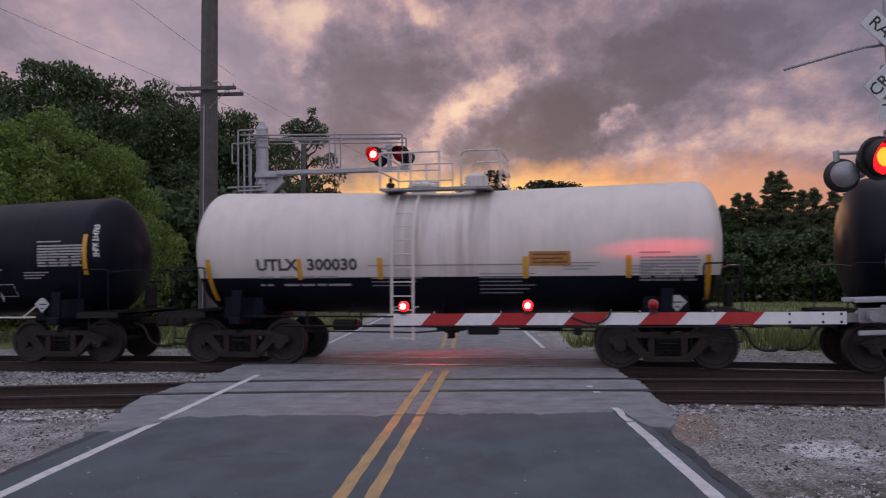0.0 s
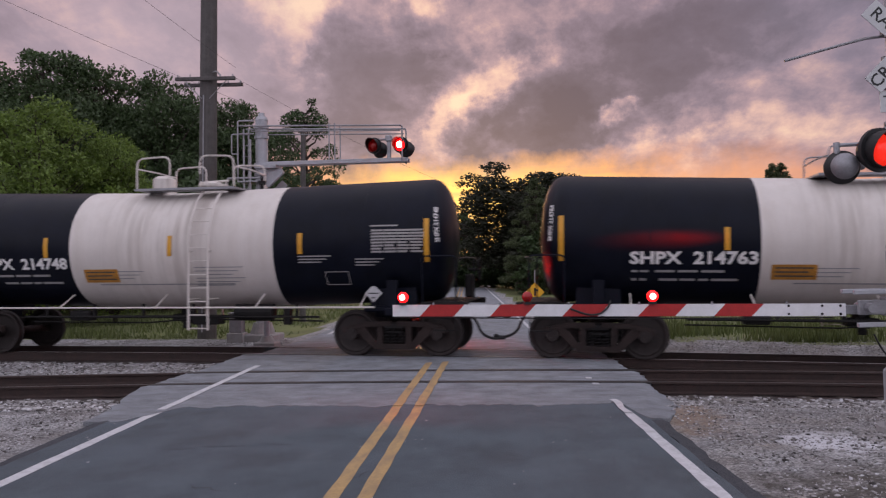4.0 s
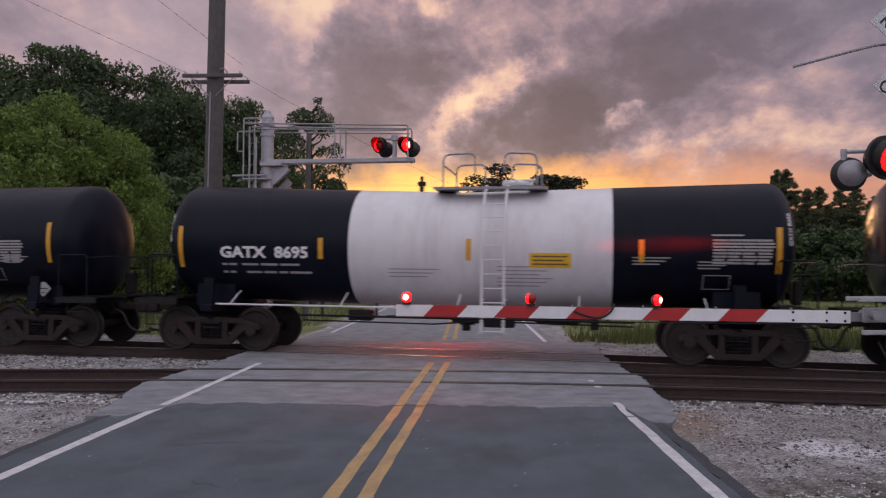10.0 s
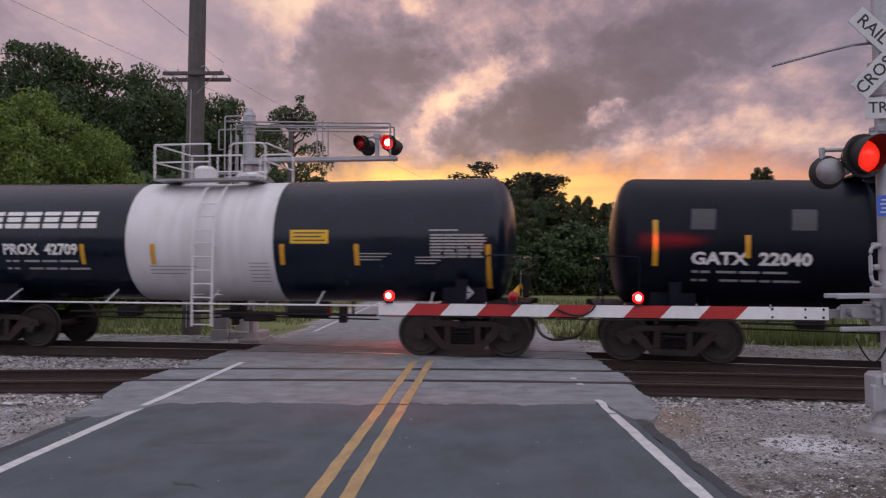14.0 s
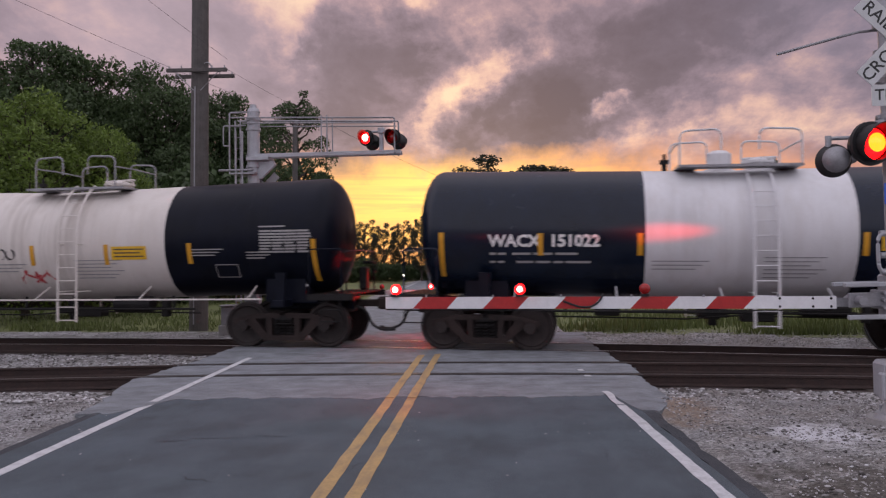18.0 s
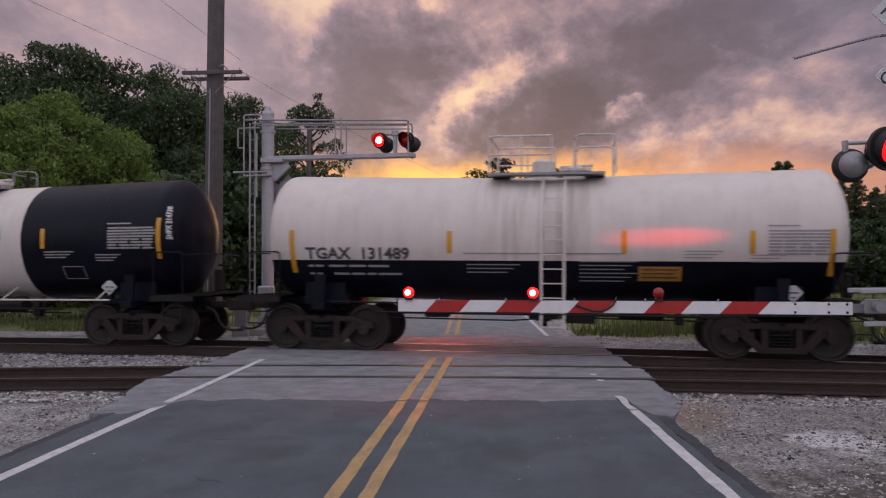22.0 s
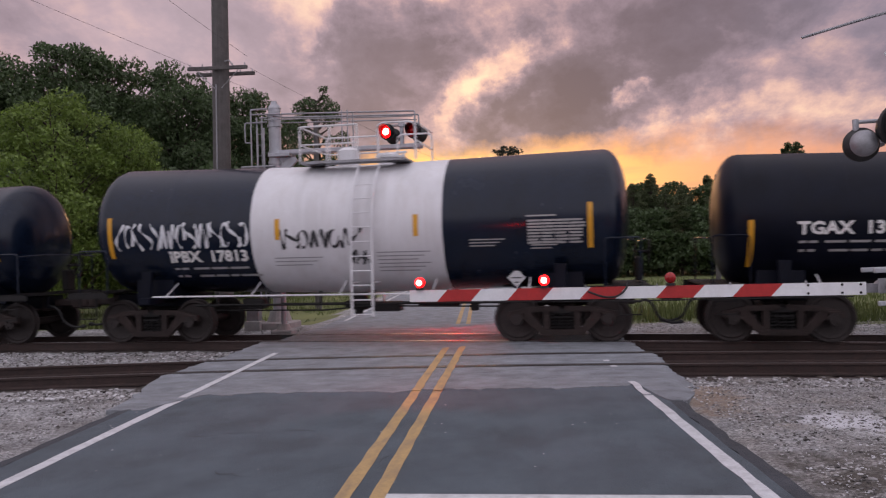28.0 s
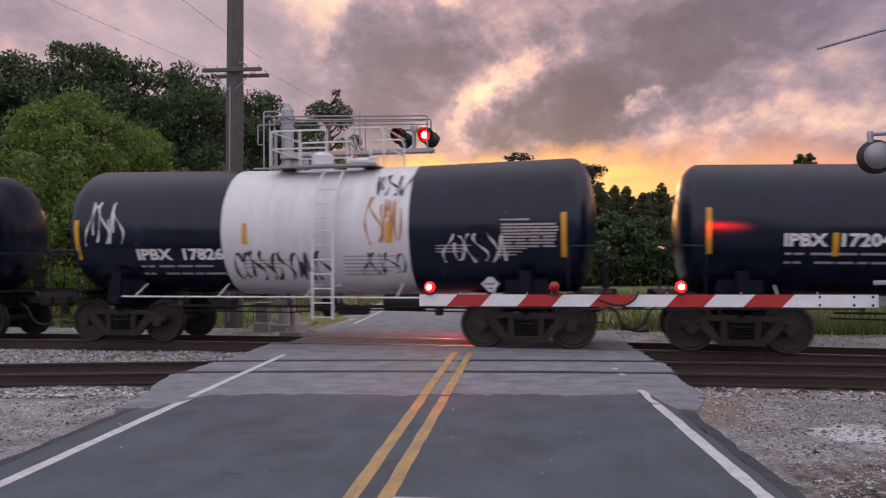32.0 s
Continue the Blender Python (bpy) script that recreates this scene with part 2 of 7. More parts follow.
def drips(mat, colour, amount):
    """Dark runs down the flanks from the hatch and the deck."""
    tree = mat.node_tree
    add = graph(tree)
    base = tree.nodes["Principled BSDF"].inputs["Base Color"]
    old = base.links[0].from_socket
    co = add("ShaderNodeTexCoord").outputs["Object"]
    x, y, z = add("ShaderNodeSeparateXYZ", {0: co}).outputs
    run = add("ShaderNodeCombineXYZ", {0: add("ShaderNodeMath", {0: x, 1: 4.3}, op="MULTIPLY").outputs[0], 1: 0.3, 2: add("ShaderNodeMath", {0: z, 1: 0.35}, op="MULTIPLY").outputs[0]}).outputs[0]
    n = add("ShaderNodeTexNoise", {"Vector": run, "Scale": 1.3, "Detail": 5.0, "Roughness": 0.6}).outputs[0]
    f = add("ShaderNodeMapRange", {0: n, 1: 0.44, 2: 0.64, 3: 0.0, 4: amount}).outputs[0]
    mid = add("ShaderNodeMapRange", {0: add("ShaderNodeMath", {0: x}, op="ABSOLUTE").outputs[0], 1: 0.5, 2: 1.5, 3: 1.0, 4: 0.05}).outputs[0]
    high = add("ShaderNodeMapRange", {0: z, 1: 1.2, 2: 3.3, 3: 0.25, 4: 1.0}).outputs[0]
    f = add("ShaderNodeMath", {0: add("ShaderNodeMath", {0: f, 1: mid}, op="MULTIPLY").outputs[0], 1: high}, op="MULTIPLY").outputs[0]
    tree.links.new(add("ShaderNodeMix", {0: f, 6: old, 7: (*colour, 1)}, dtype="RGBA").outputs[2], base)


drips(CREAM, (0.20, 0.15, 0.115), 0.55)
drips(WHITE, (0.30, 0.28, 0.27), 0.28)
DARKSTEEL = material("grimy_dark_steel", (0.008, 0.0075, 0.008), 0.65, vary=0.5, scale=6, dirt=(0.022, 0.017, 0.015), dirt_amt=0.55, bump=0.3, spec=0.3)
RUSTY = material("brown_cast_steel", (0.025, 0.017, 0.0155), 0.75, vary=0.5, scale=7, dirt=(0.050, 0.033, 0.030), dirt_amt=0.55, bump=0.4, spec=0.3)
WHEELSTEEL = material("worn_wheel_steel", (0.028, 0.022, 0.021), 0.55, metal=0.4, vary=0.4, scale=9)
REFLECT = material("amber_reflective_tape", (0.62, 0.30, 0.02), 0.35, vary=0.12, scale=8)
STENCIL = material("white_stencil_paint", (0.72, 0.71, 0.70), 0.6, vary=0.15, scale=30)
STENCIL_DIM = material("faded_white_stencil_paint", (0.33, 0.32, 0.32), 0.7, vary=0.25, scale=30)
STENCIL_DARK = material("dark_stencil_paint", (0.05, 0.05, 0.055), 0.6, vary=0.2, scale=30)
STENCIL_GREY = material("grey_stencil_paint", (0.28, 0.28, 0.29), 0.6, vary=0.2, scale=30)
YELLOW_SIGN = material("yellow_plate_paint", (0.72, 0.42, 0.02), 0.5, vary=0.1, scale=10)
AGED_SIGN = material("aged_orange_plate_paint", (0.42, 0.19, 0.03), 0.6, vary=0.25, scale=10)
SPRAY_WHITE = material("white_spray_paint", (0.62, 0.63, 0.66), 0.6, vary=0.2, scale=14)
SPRAY_BLACK = material("black_spray_paint", (0.03, 0.03, 0.035), 0.6, vary=0.2, scale=14)
SPRAY_RED = material("red_spray_paint", (0.50, 0.05, 0.06), 0.6, vary=0.2, scale=14)
SPRAY_TEAL = material("teal_spray_paint", (0.03, 0.20, 0.20), 0.6, vary=0.2, scale=14)
SPRAY_RUST = material("orange_brown_spray_paint", (0.42, 0.17, 0.06), 0.6, vary=0.2, scale=14)
SPRAY_GREEN = material("pale_green_spray_paint", (0.30, 0.48, 0.34), 0.6, vary=0.2, scale=14)
RUBBER = material("black_rubber", (0.012, 0.012, 0.013), 0.6, vary=0.3, scale=20)
GALV = material("galvanised_steel", (0.30, 0.30, 0.32), 0.5, metal=0.55, vary=0.15, scale=8, dirt=(0.18, 0.16, 0.15), dirt_amt=0.4)
ALU = material("aluminium_mast_paint", (0.37, 0.38, 0.41), 0.5, metal=0.3, vary=0.10, scale=6, dirt=(0.26, 0.24, 0.23), dirt_amt=0.4, dirt_scale=(3, 3, 0.6))
SIGN_WHITE = material("white_sign_sheeting", (0.55, 0.56, 0.57), 0.45, vary=0.08, scale=8, dirt=(0.35, 0.34, 0.33), dirt_amt=0.35)
SIGN_BLACK = material("black_sign_lettering", (0.015, 0.015, 0.016), 0.5, vary=0.2, scale=20)
SIGN_BLUE = material("blue_sign_sheeting", (0.03, 0.12, 0.55), 0.4, vary=0.1, scale=12)
SIGN_YELLOW = material("yellow_sign_sheeting", (0.75, 0.38, 0.02), 0.4, vary=0.1, scale=12)
GATE_WHITE = material("white_gate_sheeting", (0.74, 0.74, 0.76), 0.4, vary=0.05, scale=12, dirt=(0.5, 0.48, 0.46), dirt_amt=0.25)
GATE_RED = material("red_gate_sheeting", (0.42, 0.022, 0.022), 0.4, vary=0.12, scale=12)
HOOD = material("black_lamp_hood", (0.010, 0.010, 0.011), 0.55, vary=0.2, scale=12)
LENS_DIM = glowing("dim_red_lens", (1.0, 0.03, 0.015), 0.7)
LENS_OFF = material("dark_red_lens_glass", (0.30, 0.006, 0.006), 0.12, vary=0.15, scale=30)
LENS_ON = glowing("lit_red_lens", (1.0, 0.005, 0.005), 6.0)
LENS_AMBER = glowing("lit_lens_seen_off_axis", (1.0, 0.22, 0.012), 3.2)
CORE_ON = glowing("lit_lens_centre", (1.0, 0.40, 0.33), 9.0)
ASPHALT = material("dark_asphalt", (0.088, 0.112, 0.132), 0.85, vary=0.30, scale=1.1, bump=0.5, bscale=75, dirt=(0.124, 0.156, 0.180), dirt_amt=0.75, dirt_scale=(1.4, 0.7, 1), coords="Position")
WORN = material("pale_worn_asphalt", (0.244, 0.264, 0.288), 0.85, vary=0.26, scale=2.4, bump=0.6, bscale=48, dirt=(0.105, 0.108, 0.114), dirt_amt=0.75, dirt_scale=(1.3, 1.7, 1), coords="Position")
EDGE = material("black_asphalt_edge", (0.060, 0.066, 0.076), 0.9, vary=0.3, scale=3, bump=0.5, bscale=70, coords="Position")
LINE_WHITE = material("white_road_paint", (0.55, 0.56, 0.58), 0.7, vary=0.12, scale=5, dirt=(0.2, 0.2, 0.21), dirt_amt=0.55, dirt_scale=(5, 5, 5), coords="Position")
LINE_YELLOW = material("yellow_road_paint", (0.43, 0.285, 0.125), 0.7, vary=0.15, scale=5, dirt=(0.16, 0.13, 0.11), dirt_amt=0.85, dirt_scale=(4, 1.2, 5), coords="Position")
GROUND = material("grey_gravel_ground", (0.33, 0.33, 0.335), 0.95, vary=0.45, scale=1.6, bump=0.9, bscale=34, dirt=(0.10, 0.082, 0.068), dirt_amt=0.8, dirt_scale=(0.7, 0.9, 1), coords="Position")


def soil(mat):
    """Brown soil shows through the gravel east of the road."""
    tree = mat.node_tree
    add = graph(tree)
    base = tree.nodes["Principled BSDF"].inputs["Base Color"]
    old = base.links[0].from_socket
    pos = add("ShaderNodeNewGeometry").outputs["Position"]
    x = add("ShaderNodeSeparateXYZ", {0: pos}).outputs[0]
    east = add("ShaderNodeMapRange", {0: x, 1: 0.5, 2: 2.5, 3: 0.15, 4: 1.0}).outputs[0]
    n = add("ShaderNodeTexNoise", {"Vector": pos, "Scale": 1.1, "Detail": 8.0, "Roughness": 0.65}).outputs[0]
    f = add("ShaderNodeMapRange", {0: n, 1: 0.38, 2: 0.60, 3: 0.0, 4: 0.5}).outputs[0]
    tone = add("ShaderNodeTexNoise", {"Vector": pos, "Scale": 4.5, "Detail": 6.0, "Roughness": 0.7}).outputs[0]
    brown = add("ShaderNodeValToRGB", {0: tone}, ramp=[(0.30, (0.10, 0.088, 0.075)), (0.55, (0.24, 0.21, 0.18)), (0.72, (0.40, 0.33, 0.27))]).outputs[0]
    mixed = add("ShaderNodeMix", {0: add("ShaderNodeMath", {0: f, 1: east}, op="MULTIPLY").outputs[0], 6: old, 7: brown}, dtype="RGBA").outputs[2]
    y = add("ShaderNodeSeparateXYZ", {0: pos}).outputs[1]

    def m(op, p, q=0.0):
        return add("ShaderNodeMath", {0: p, 1: q}, op=op).outputs[0]

    def between(v, lo, hi, soft):
        up = add("ShaderNodeMapRange", {0: v, 1: lo, 2: lo + soft, 3: 0.0, 4: 1.0}).outputs[0]
        down = add("ShaderNodeMapRange", {0: v, 1: hi - soft, 2: hi, 3: 1.0, 4: 0.0}).outputs[0]
        return m("MULTIPLY", up, down)

    def spot(cx, cy, rx, ry):
        d = m("SQRT", m("ADD", m("POWER", m("ABSOLUTE", m("DIVIDE", m("SUBTRACT", x, cx), rx)), 2.0), m("POWER", m("ABSOLUTE", m("DIVIDE", m("SUBTRACT", y, cy), ry)), 2.0)))
        return add("ShaderNodeMapRange", {0: m("ADD", d, m("MULTIPLY", m("SUBTRACT", tone, 0.5), 2.6)), 1: 0.55, 2: 1.15, 3: 1.0, 4: 0.0}).outputs[0]

    cells = add("ShaderNodeTexVoronoi", {"Vector": pos, "Scale": 42.0, "Randomness": 1.0}).outputs["Color"]
    grain = add("ShaderNodeSeparateXYZ", {0: cells}).outputs[0]
    grain = add("ShaderNodeMapRange", {0: grain, 1: 0.0, 2: 1.0, 3: 0.50, 4: 1.55}).outputs[0]
    mixed = add("ShaderNodeVectorMath", {0: mixed, "Scale": grain}, op="SCALE").outputs[0]
    # fouled, oily ballast between the rails
    by_near = m("ADD", y, m("MULTIPLY", m("MULTIPLY", x, x), 0.010))
    by_far = m("SUBTRACT", y, m("MULTIPLY", x, SLOPE))
    bed = m("MAXIMUM", between(by_near, 12.30, 14.35, 0.12), between(by_far, 15.75, 18.05, 0.2))
    bed = m("MAXIMUM", bed, m("MULTIPLY", between(by_near, 12.30, 18.2, 0.3), add("ShaderNodeMapRange", {0: x, 1: 3.0, 2: 4.2, 3: 0.0, 4: 1.0}).outputs[0]))
    oily = add("ShaderNodeValToRGB", {0: tone}, ramp=[(0.3, (0.026, 0.015, 0.0145)), (0.6, (0.048, 0.029, 0.027)), (0.8, (0.080, 0.055, 0.050))]).outputs[0]
    mixed = add("ShaderNodeMix", {0: bed, 6: mixed, 7: oily}, dtype="RGBA").outputs[2]
    # damp dark soil, tan grit and a white spill on the eastern shoulder
    mixed = add("ShaderNodeMix", {0: m("MULTIPLY", spot(3.2, 6.3, 1.3, 1.1), 0.8), 6: mixed, 7: (0.060, 0.050, 0.038, 1)}, dtype="RGBA").outputs[2]
    mixed = add("ShaderNodeMix", {0: m("MULTIPLY", spot(2.05, 10.2, 0.5, 1.3), 0.6), 6: mixed, 7: (0.30, 0.21, 0.14, 1)}, dtype="RGBA").outputs[2]
    mixed = add("ShaderNodeMix", {0: m("MULTIPLY", spot(3.25, 8.55, 0.55, 0.5), 0.9), 6: mixed, 7: (0.72, 0.72, 0.76, 1)}, dtype="RGBA").outputs[2]
    tree.links.new(mixed, base)


SLOPE = math.tan(radians(-5.0))      # lie of the far track
soil(GROUND)
STONE = material("crushed_stone", (0.44, 0.44, 0.45), 0.9, vary=0.4, scale=2.5, bump=0.3, bscale=60, coords="Position")
RAILSIDE = material("rusty_rail_steel", (0.036, 0.021, 0.018), 0.75, vary=0.4, scale=8, bump=0.2, coords="Position")
RAILTOP = material("polished_rail_head", (0.62, 0.62, 0.63), 0.42, metal=0.9, vary=0.2, scale=3, coords="Position")
DULL_TOP = material("dull_rail_head", (0.10, 0.085, 0.08), 0.45, metal=0.5, vary=0.3, scale=5, coords="Position")
TIE = material("weathered_wood_tie", (0.055, 0.043, 0.036), 0.9, vary=0.4, scale=6, bump=0.5, random=0.3)
POLE_WOOD = material("grey_utility_pole_wood", (0.085, 0.078, 0.075), 0.9, vary=0.25, scale=5, bump=0.4, bscale=30, dirt=(0.14, 0.13, 0.125), dirt_amt=0.5, dirt_scale=(8, 8, 0.3))
CONCRETE = material("pale_concrete", (0.30, 0.295, 0.29), 0.9, vary=0.15, scale=4, bump=0.2)
BARK = material("tree_bark", (0.055, 0.042, 0.033), 0.95, vary=0.4, scale=6, bump=0.6)
GRASS = material("roadside_grass", (0.115, 0.135, 0.042), 0.8, vary=0.35, scale=0.5, coords="Position")


def leaf_material(name, base):
    mat = bpy.data.materials.new(name)
    mat.use_nodes = True
    tree = mat.node_tree
    bsdf = tree.nodes["Principled BSDF"]
    add = graph(tree)
    r = add("ShaderNodeNewGeometry").outputs["Random Per Island"]
    col = add("ShaderNodeValToRGB", {0: r}, ramp=[(0.0, tuple(c * 0.70 for c in base)), (0.6, base), (1.0, tuple(c * 1.25 for c in base))]).outputs[0]
    tree.links.new(col, bsdf.inputs["Base Color"])
    bsdf.inputs["Roughness"].default_value = 0.6
    trans = add("ShaderNodeBsdfTranslucent", {0: col})
    mixs = add("ShaderNodeMixShader", {0: 0.3, 1: bsdf.outputs[0], 2: trans.outputs[0]})
    tree.links.new(mixs.outputs[0], tree.nodes["Material Output"].inputs[0])
    return mat


LEAF_DARK = leaf_material("dark_green_leaves", (0.056, 0.092, 0.034))
LEAF_LIGHT = leaf_material("bright_green_leaves", (0.135, 0.205, 0.038))
# backlit silhouette put into the colour: darker than the leaves themselves
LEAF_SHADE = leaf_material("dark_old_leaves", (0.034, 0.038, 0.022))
LEAF_PINE = leaf_material("pine_needles", (0.085, 0.108, 0.048))


# ---- mesh shorthand ----
MESHES = {}


def finish(name, bm, mats, smooth=False):
    me = bpy.data.meshes.new(name)
    bm.normal_update()
    bm.to_mesh(me)
    bm.free()
    for mt in (mats if isinstance(mats, (list, tuple)) else [mats]):
        me.materials.append(mt)
    if smooth:
        me.polygons.foreach_set("use_smooth", [True] * len(me.polygons))
        me.set_sharp_from_angle(angle=radians(35))
    return me


def thing(name, label, category, m=None, group="", kind=""):
    ob = tagged(new(name), label, category, group, kind)
    if m is not None:
        ob.matrix_world = m
    return ob


def put(name, me, parent, m=None, label=""):
    ob = new(name, me)
    ob.parent = parent
    if m is not None:
        ob.matrix_local = m
    return tagged(ob, label)


def part(name, bm, mat, parent, label="", m=None, smooth=False):
    return put(name, finish(name, bm, mat, smooth), parent, m, label)


def shared(key, build, mats, smooth=False):
    """One mesh for all alike parts."""
    if key not in MESHES:
        bm = bmesh.new()
        build(bm)
        MESHES[key] = finish(key, bm, mats, smooth)
    return MESHES[key]


def box(bm, c, s, bevel=0.0, m=None, mi=0):
    mat = Matrix.Translation(c) @ Matrix.Diagonal((*s, 1))
    if m is not None:
        mat = m @ mat
    g = bmesh.ops.create_cube(bm, size=1, matrix=mat)
    faces = {f for v in g["verts"] for f in v.link_faces}
    if bevel:
        es = list({e for v in g["verts"] for e in v.link_edges})
        r = bmesh.ops.bevel(bm, geom=es, offset=bevel, segments=1, affect="EDGES", profile=0.5)
        faces = set(r["faces"]) | {f for f in faces if f.is_valid}
    if mi:
        for f in faces:
            f.material_index = mi


def cyl(bm, p0, p1, r0, r1=None, n=12, mi=0, caps=True):
    p0, p1 = Vector(p0), Vector(p1)
    r1 = r0 if r1 is None else r1
    q = (p1 - p0).to_track_quat("Z", "Y")
    ring = []
    for p, r in ((p0, r0), (p1, r1)):
        ring.append([bm.verts.new(p + q @ Vector((r * math.cos(2 * math.pi * i / n), r * math.sin(2 * math.pi * i / n), 0))) for i in range(n)])
    for i in range(n):
        bm.faces.new((ring[0][i], ring[0][(i + 1) % n], ring[1][(i + 1) % n], ring[1][i])).material_index = mi
    if caps:
        bm.faces.new(ring[0][::-1]).material_index = mi
        bm.faces.new(ring[1]).material_index = mi


def tube(bm, pts, r, n=6, mi=0):
    pts = [Vector(p) for p in pts]
    rings = []
    for i, p in enumerate(pts):
        d = (pts[min(i + 1, len(pts) - 1)] - pts[max(i - 1, 0)]).normalized()
        q = d.to_track_quat("Z", "Y") if abs(d.z) < 0.999 else Euler((0, 0, 0)).to_quaternion()
        rr = r[i] if isinstance(r, (list, tuple)) else r
        rings.append([bm.verts.new(p + q @ Vector((rr * math.cos(2 * math.pi * k / n), rr * math.sin(2 * math.pi * k / n), 0))) for k in range(n)])
    for a, b in zip(rings, rings[1:]):
        # keep neighbouring rings in step
        off = min(range(n), key=lambda o: (a[0].co - b[o].co).length)
        for k in range(n):
            bm.faces.new((a[k], a[(k + 1) % n], b[(k + 1 + off) % n], b[(k + off) % n])).material_index = mi
    bm.faces.new(rings[0][::-1])
    bm.faces.new(rings[-1])


def bend(pts, r=0.12, n=4):
    """Rounds the corners of a line of points."""
    pts = [Vector(p) for p in pts]
    out = [pts[0]]
    for a, b, c in zip(pts, pts[1:], pts[2:]):
        p = b + (a - b).normalized() * min(r, (a - b).length * 0.45)
        q = b + (c - b).normalized() * min(r, (c - b).length * 0.45)
        for i in range(n + 1):
            t = i / n
            out.append(p * (1 - t) ** 2 + b * 2 * t * (1 - t) + q * t * t)
    out.append(pts[-1])
    return out


def prism(bm, outline, y0, y1, mi=0):
    """A flat shape in x and z, made thick along y."""
    a = [bm.verts.new((x, y0, z)) for x, z in outline]
    b = [bm.verts.new((x, y1, z)) for x, z in outline]
    bm.faces.new(a).material_index = mi
    bm.faces.new(b[::-1]).material_index = mi
    for i in range(len(a)):
        j = (i + 1) % len(a)
        bm.faces.new((a[j], a[i], b[i], b[j])).material_index = mi
    bmesh.ops.recalc_face_normals(bm, faces=bm.faces[:])


def plate(bm, outline, z0, z1, mi=0):
    """A flat shape in x and y, from z0 up to z1."""
    a = [bm.verts.new((x, y, z0)) for x, y in outline]
    b = [bm.verts.new((x, y, z1)) for x, y in outline]
    bm.faces.new(a[::-1]).material_index = mi
    bm.faces.new(b).material_index = mi
    for i in range(len(a)):
        j = (i + 1) % len(a)
        bm.faces.new((a[i], a[j], b[j], b[i])).material_index = mi


LETTERS = {}


def lettering(words, size, bold=0.02):
    """The outlines of words as flat faces: lists of points and faces, centred."""
    key = (words, size, bold)
    if key not in LETTERS:
        cu = bpy.data.curves.new("words", "FONT")
        cu.body, cu.size, cu.align_x, cu.align_y, cu.offset, cu.resolution_u = words, size, "CENTER", "CENTER", bold * size, 2
        ob = new("words", cu)
        dg = bpy.context.evaluated_depsgraph_get()
        me = bpy.data.meshes.new_from_object(ob.evaluated_get(dg))
        LETTERS[key] = ([tuple(v.co) for v in me.vertices], [tuple(p.vertices) for p in me.polygons])
        bpy.data.objects.remove(ob)
        bpy.data.curves.remove(cu)
        bpy.data.meshes.remove(me)
    return LETTERS[key]


def flat_words(bm, words, size, m, mi=0, bold=0.02, stretch=1.0):
    vs, fs = lettering(words, size, bold)
    made = [bm.verts.new(m @ Vector((x * stretch, y, z))) for x, y, z in vs]
    for f in fs:
        try:
            bm.faces.new([made[i] for i in f]).material_index = mi
        except ValueError:
            pass


# ---- the lie of the land ----
def road_mid(y):
    return -1.365 - 0.057 * (y - 6.4)


RAIL_A = 12.62      # near rail of the near track, at x = 0
TRACK_Y, TRACK_TURN = 16.9, -5.0


def near_track(x, off):
    return RAIL_A + off - 0.010 * x * x


def far_track(x, off):
    return TRACK_Y + SLOPE * x + off / math.cos(radians(TRACK_TURN))


def rail_level(x):
    """Height of the far rails: they fall gently to the east."""
    x = max(-14.0, min(14.0, x))
    return -0.009 * x - 0.0005 * x * x


def smooth(a, b, x):
    t = max(0.0, min(1.0, (x - a) / (b - a)))
    return t * t * (3 - 2 * t)


def far_lift(x, y):
    """How much the ground follows the far rails up and down."""
    return rail_level(max(-20.0, min(20.0, x))) * smooth(14.2, 16.0, y) * (1 - smooth(18.6, 21.0, y))


def land(x, y):
    side = abs(x - road_mid(y))
    bed = smooth(10.6, 11.8, y + 0.010 * min(x * x, 150)) * (1 - smooth(19.0, 20.2, y - SLOPE * x))
    z = -0.055 - 0.135 * bed + far_lift(x, y)
    z -= 0.05 * (1 - smooth(3.0, 3.6, side)) * (1 - bed)
    z -= 0.10 * smooth(20.5, 24, y) * smooth(3.4, 5.0, side)
    if side > 3.2 and y < 60:
        z += 0.03 * noise.noise(Vector((x * 0.6, y * 0.6, 3))) + 0.012 * noise.noise(Vector((x * 3, y * 3, 7)))
    return z


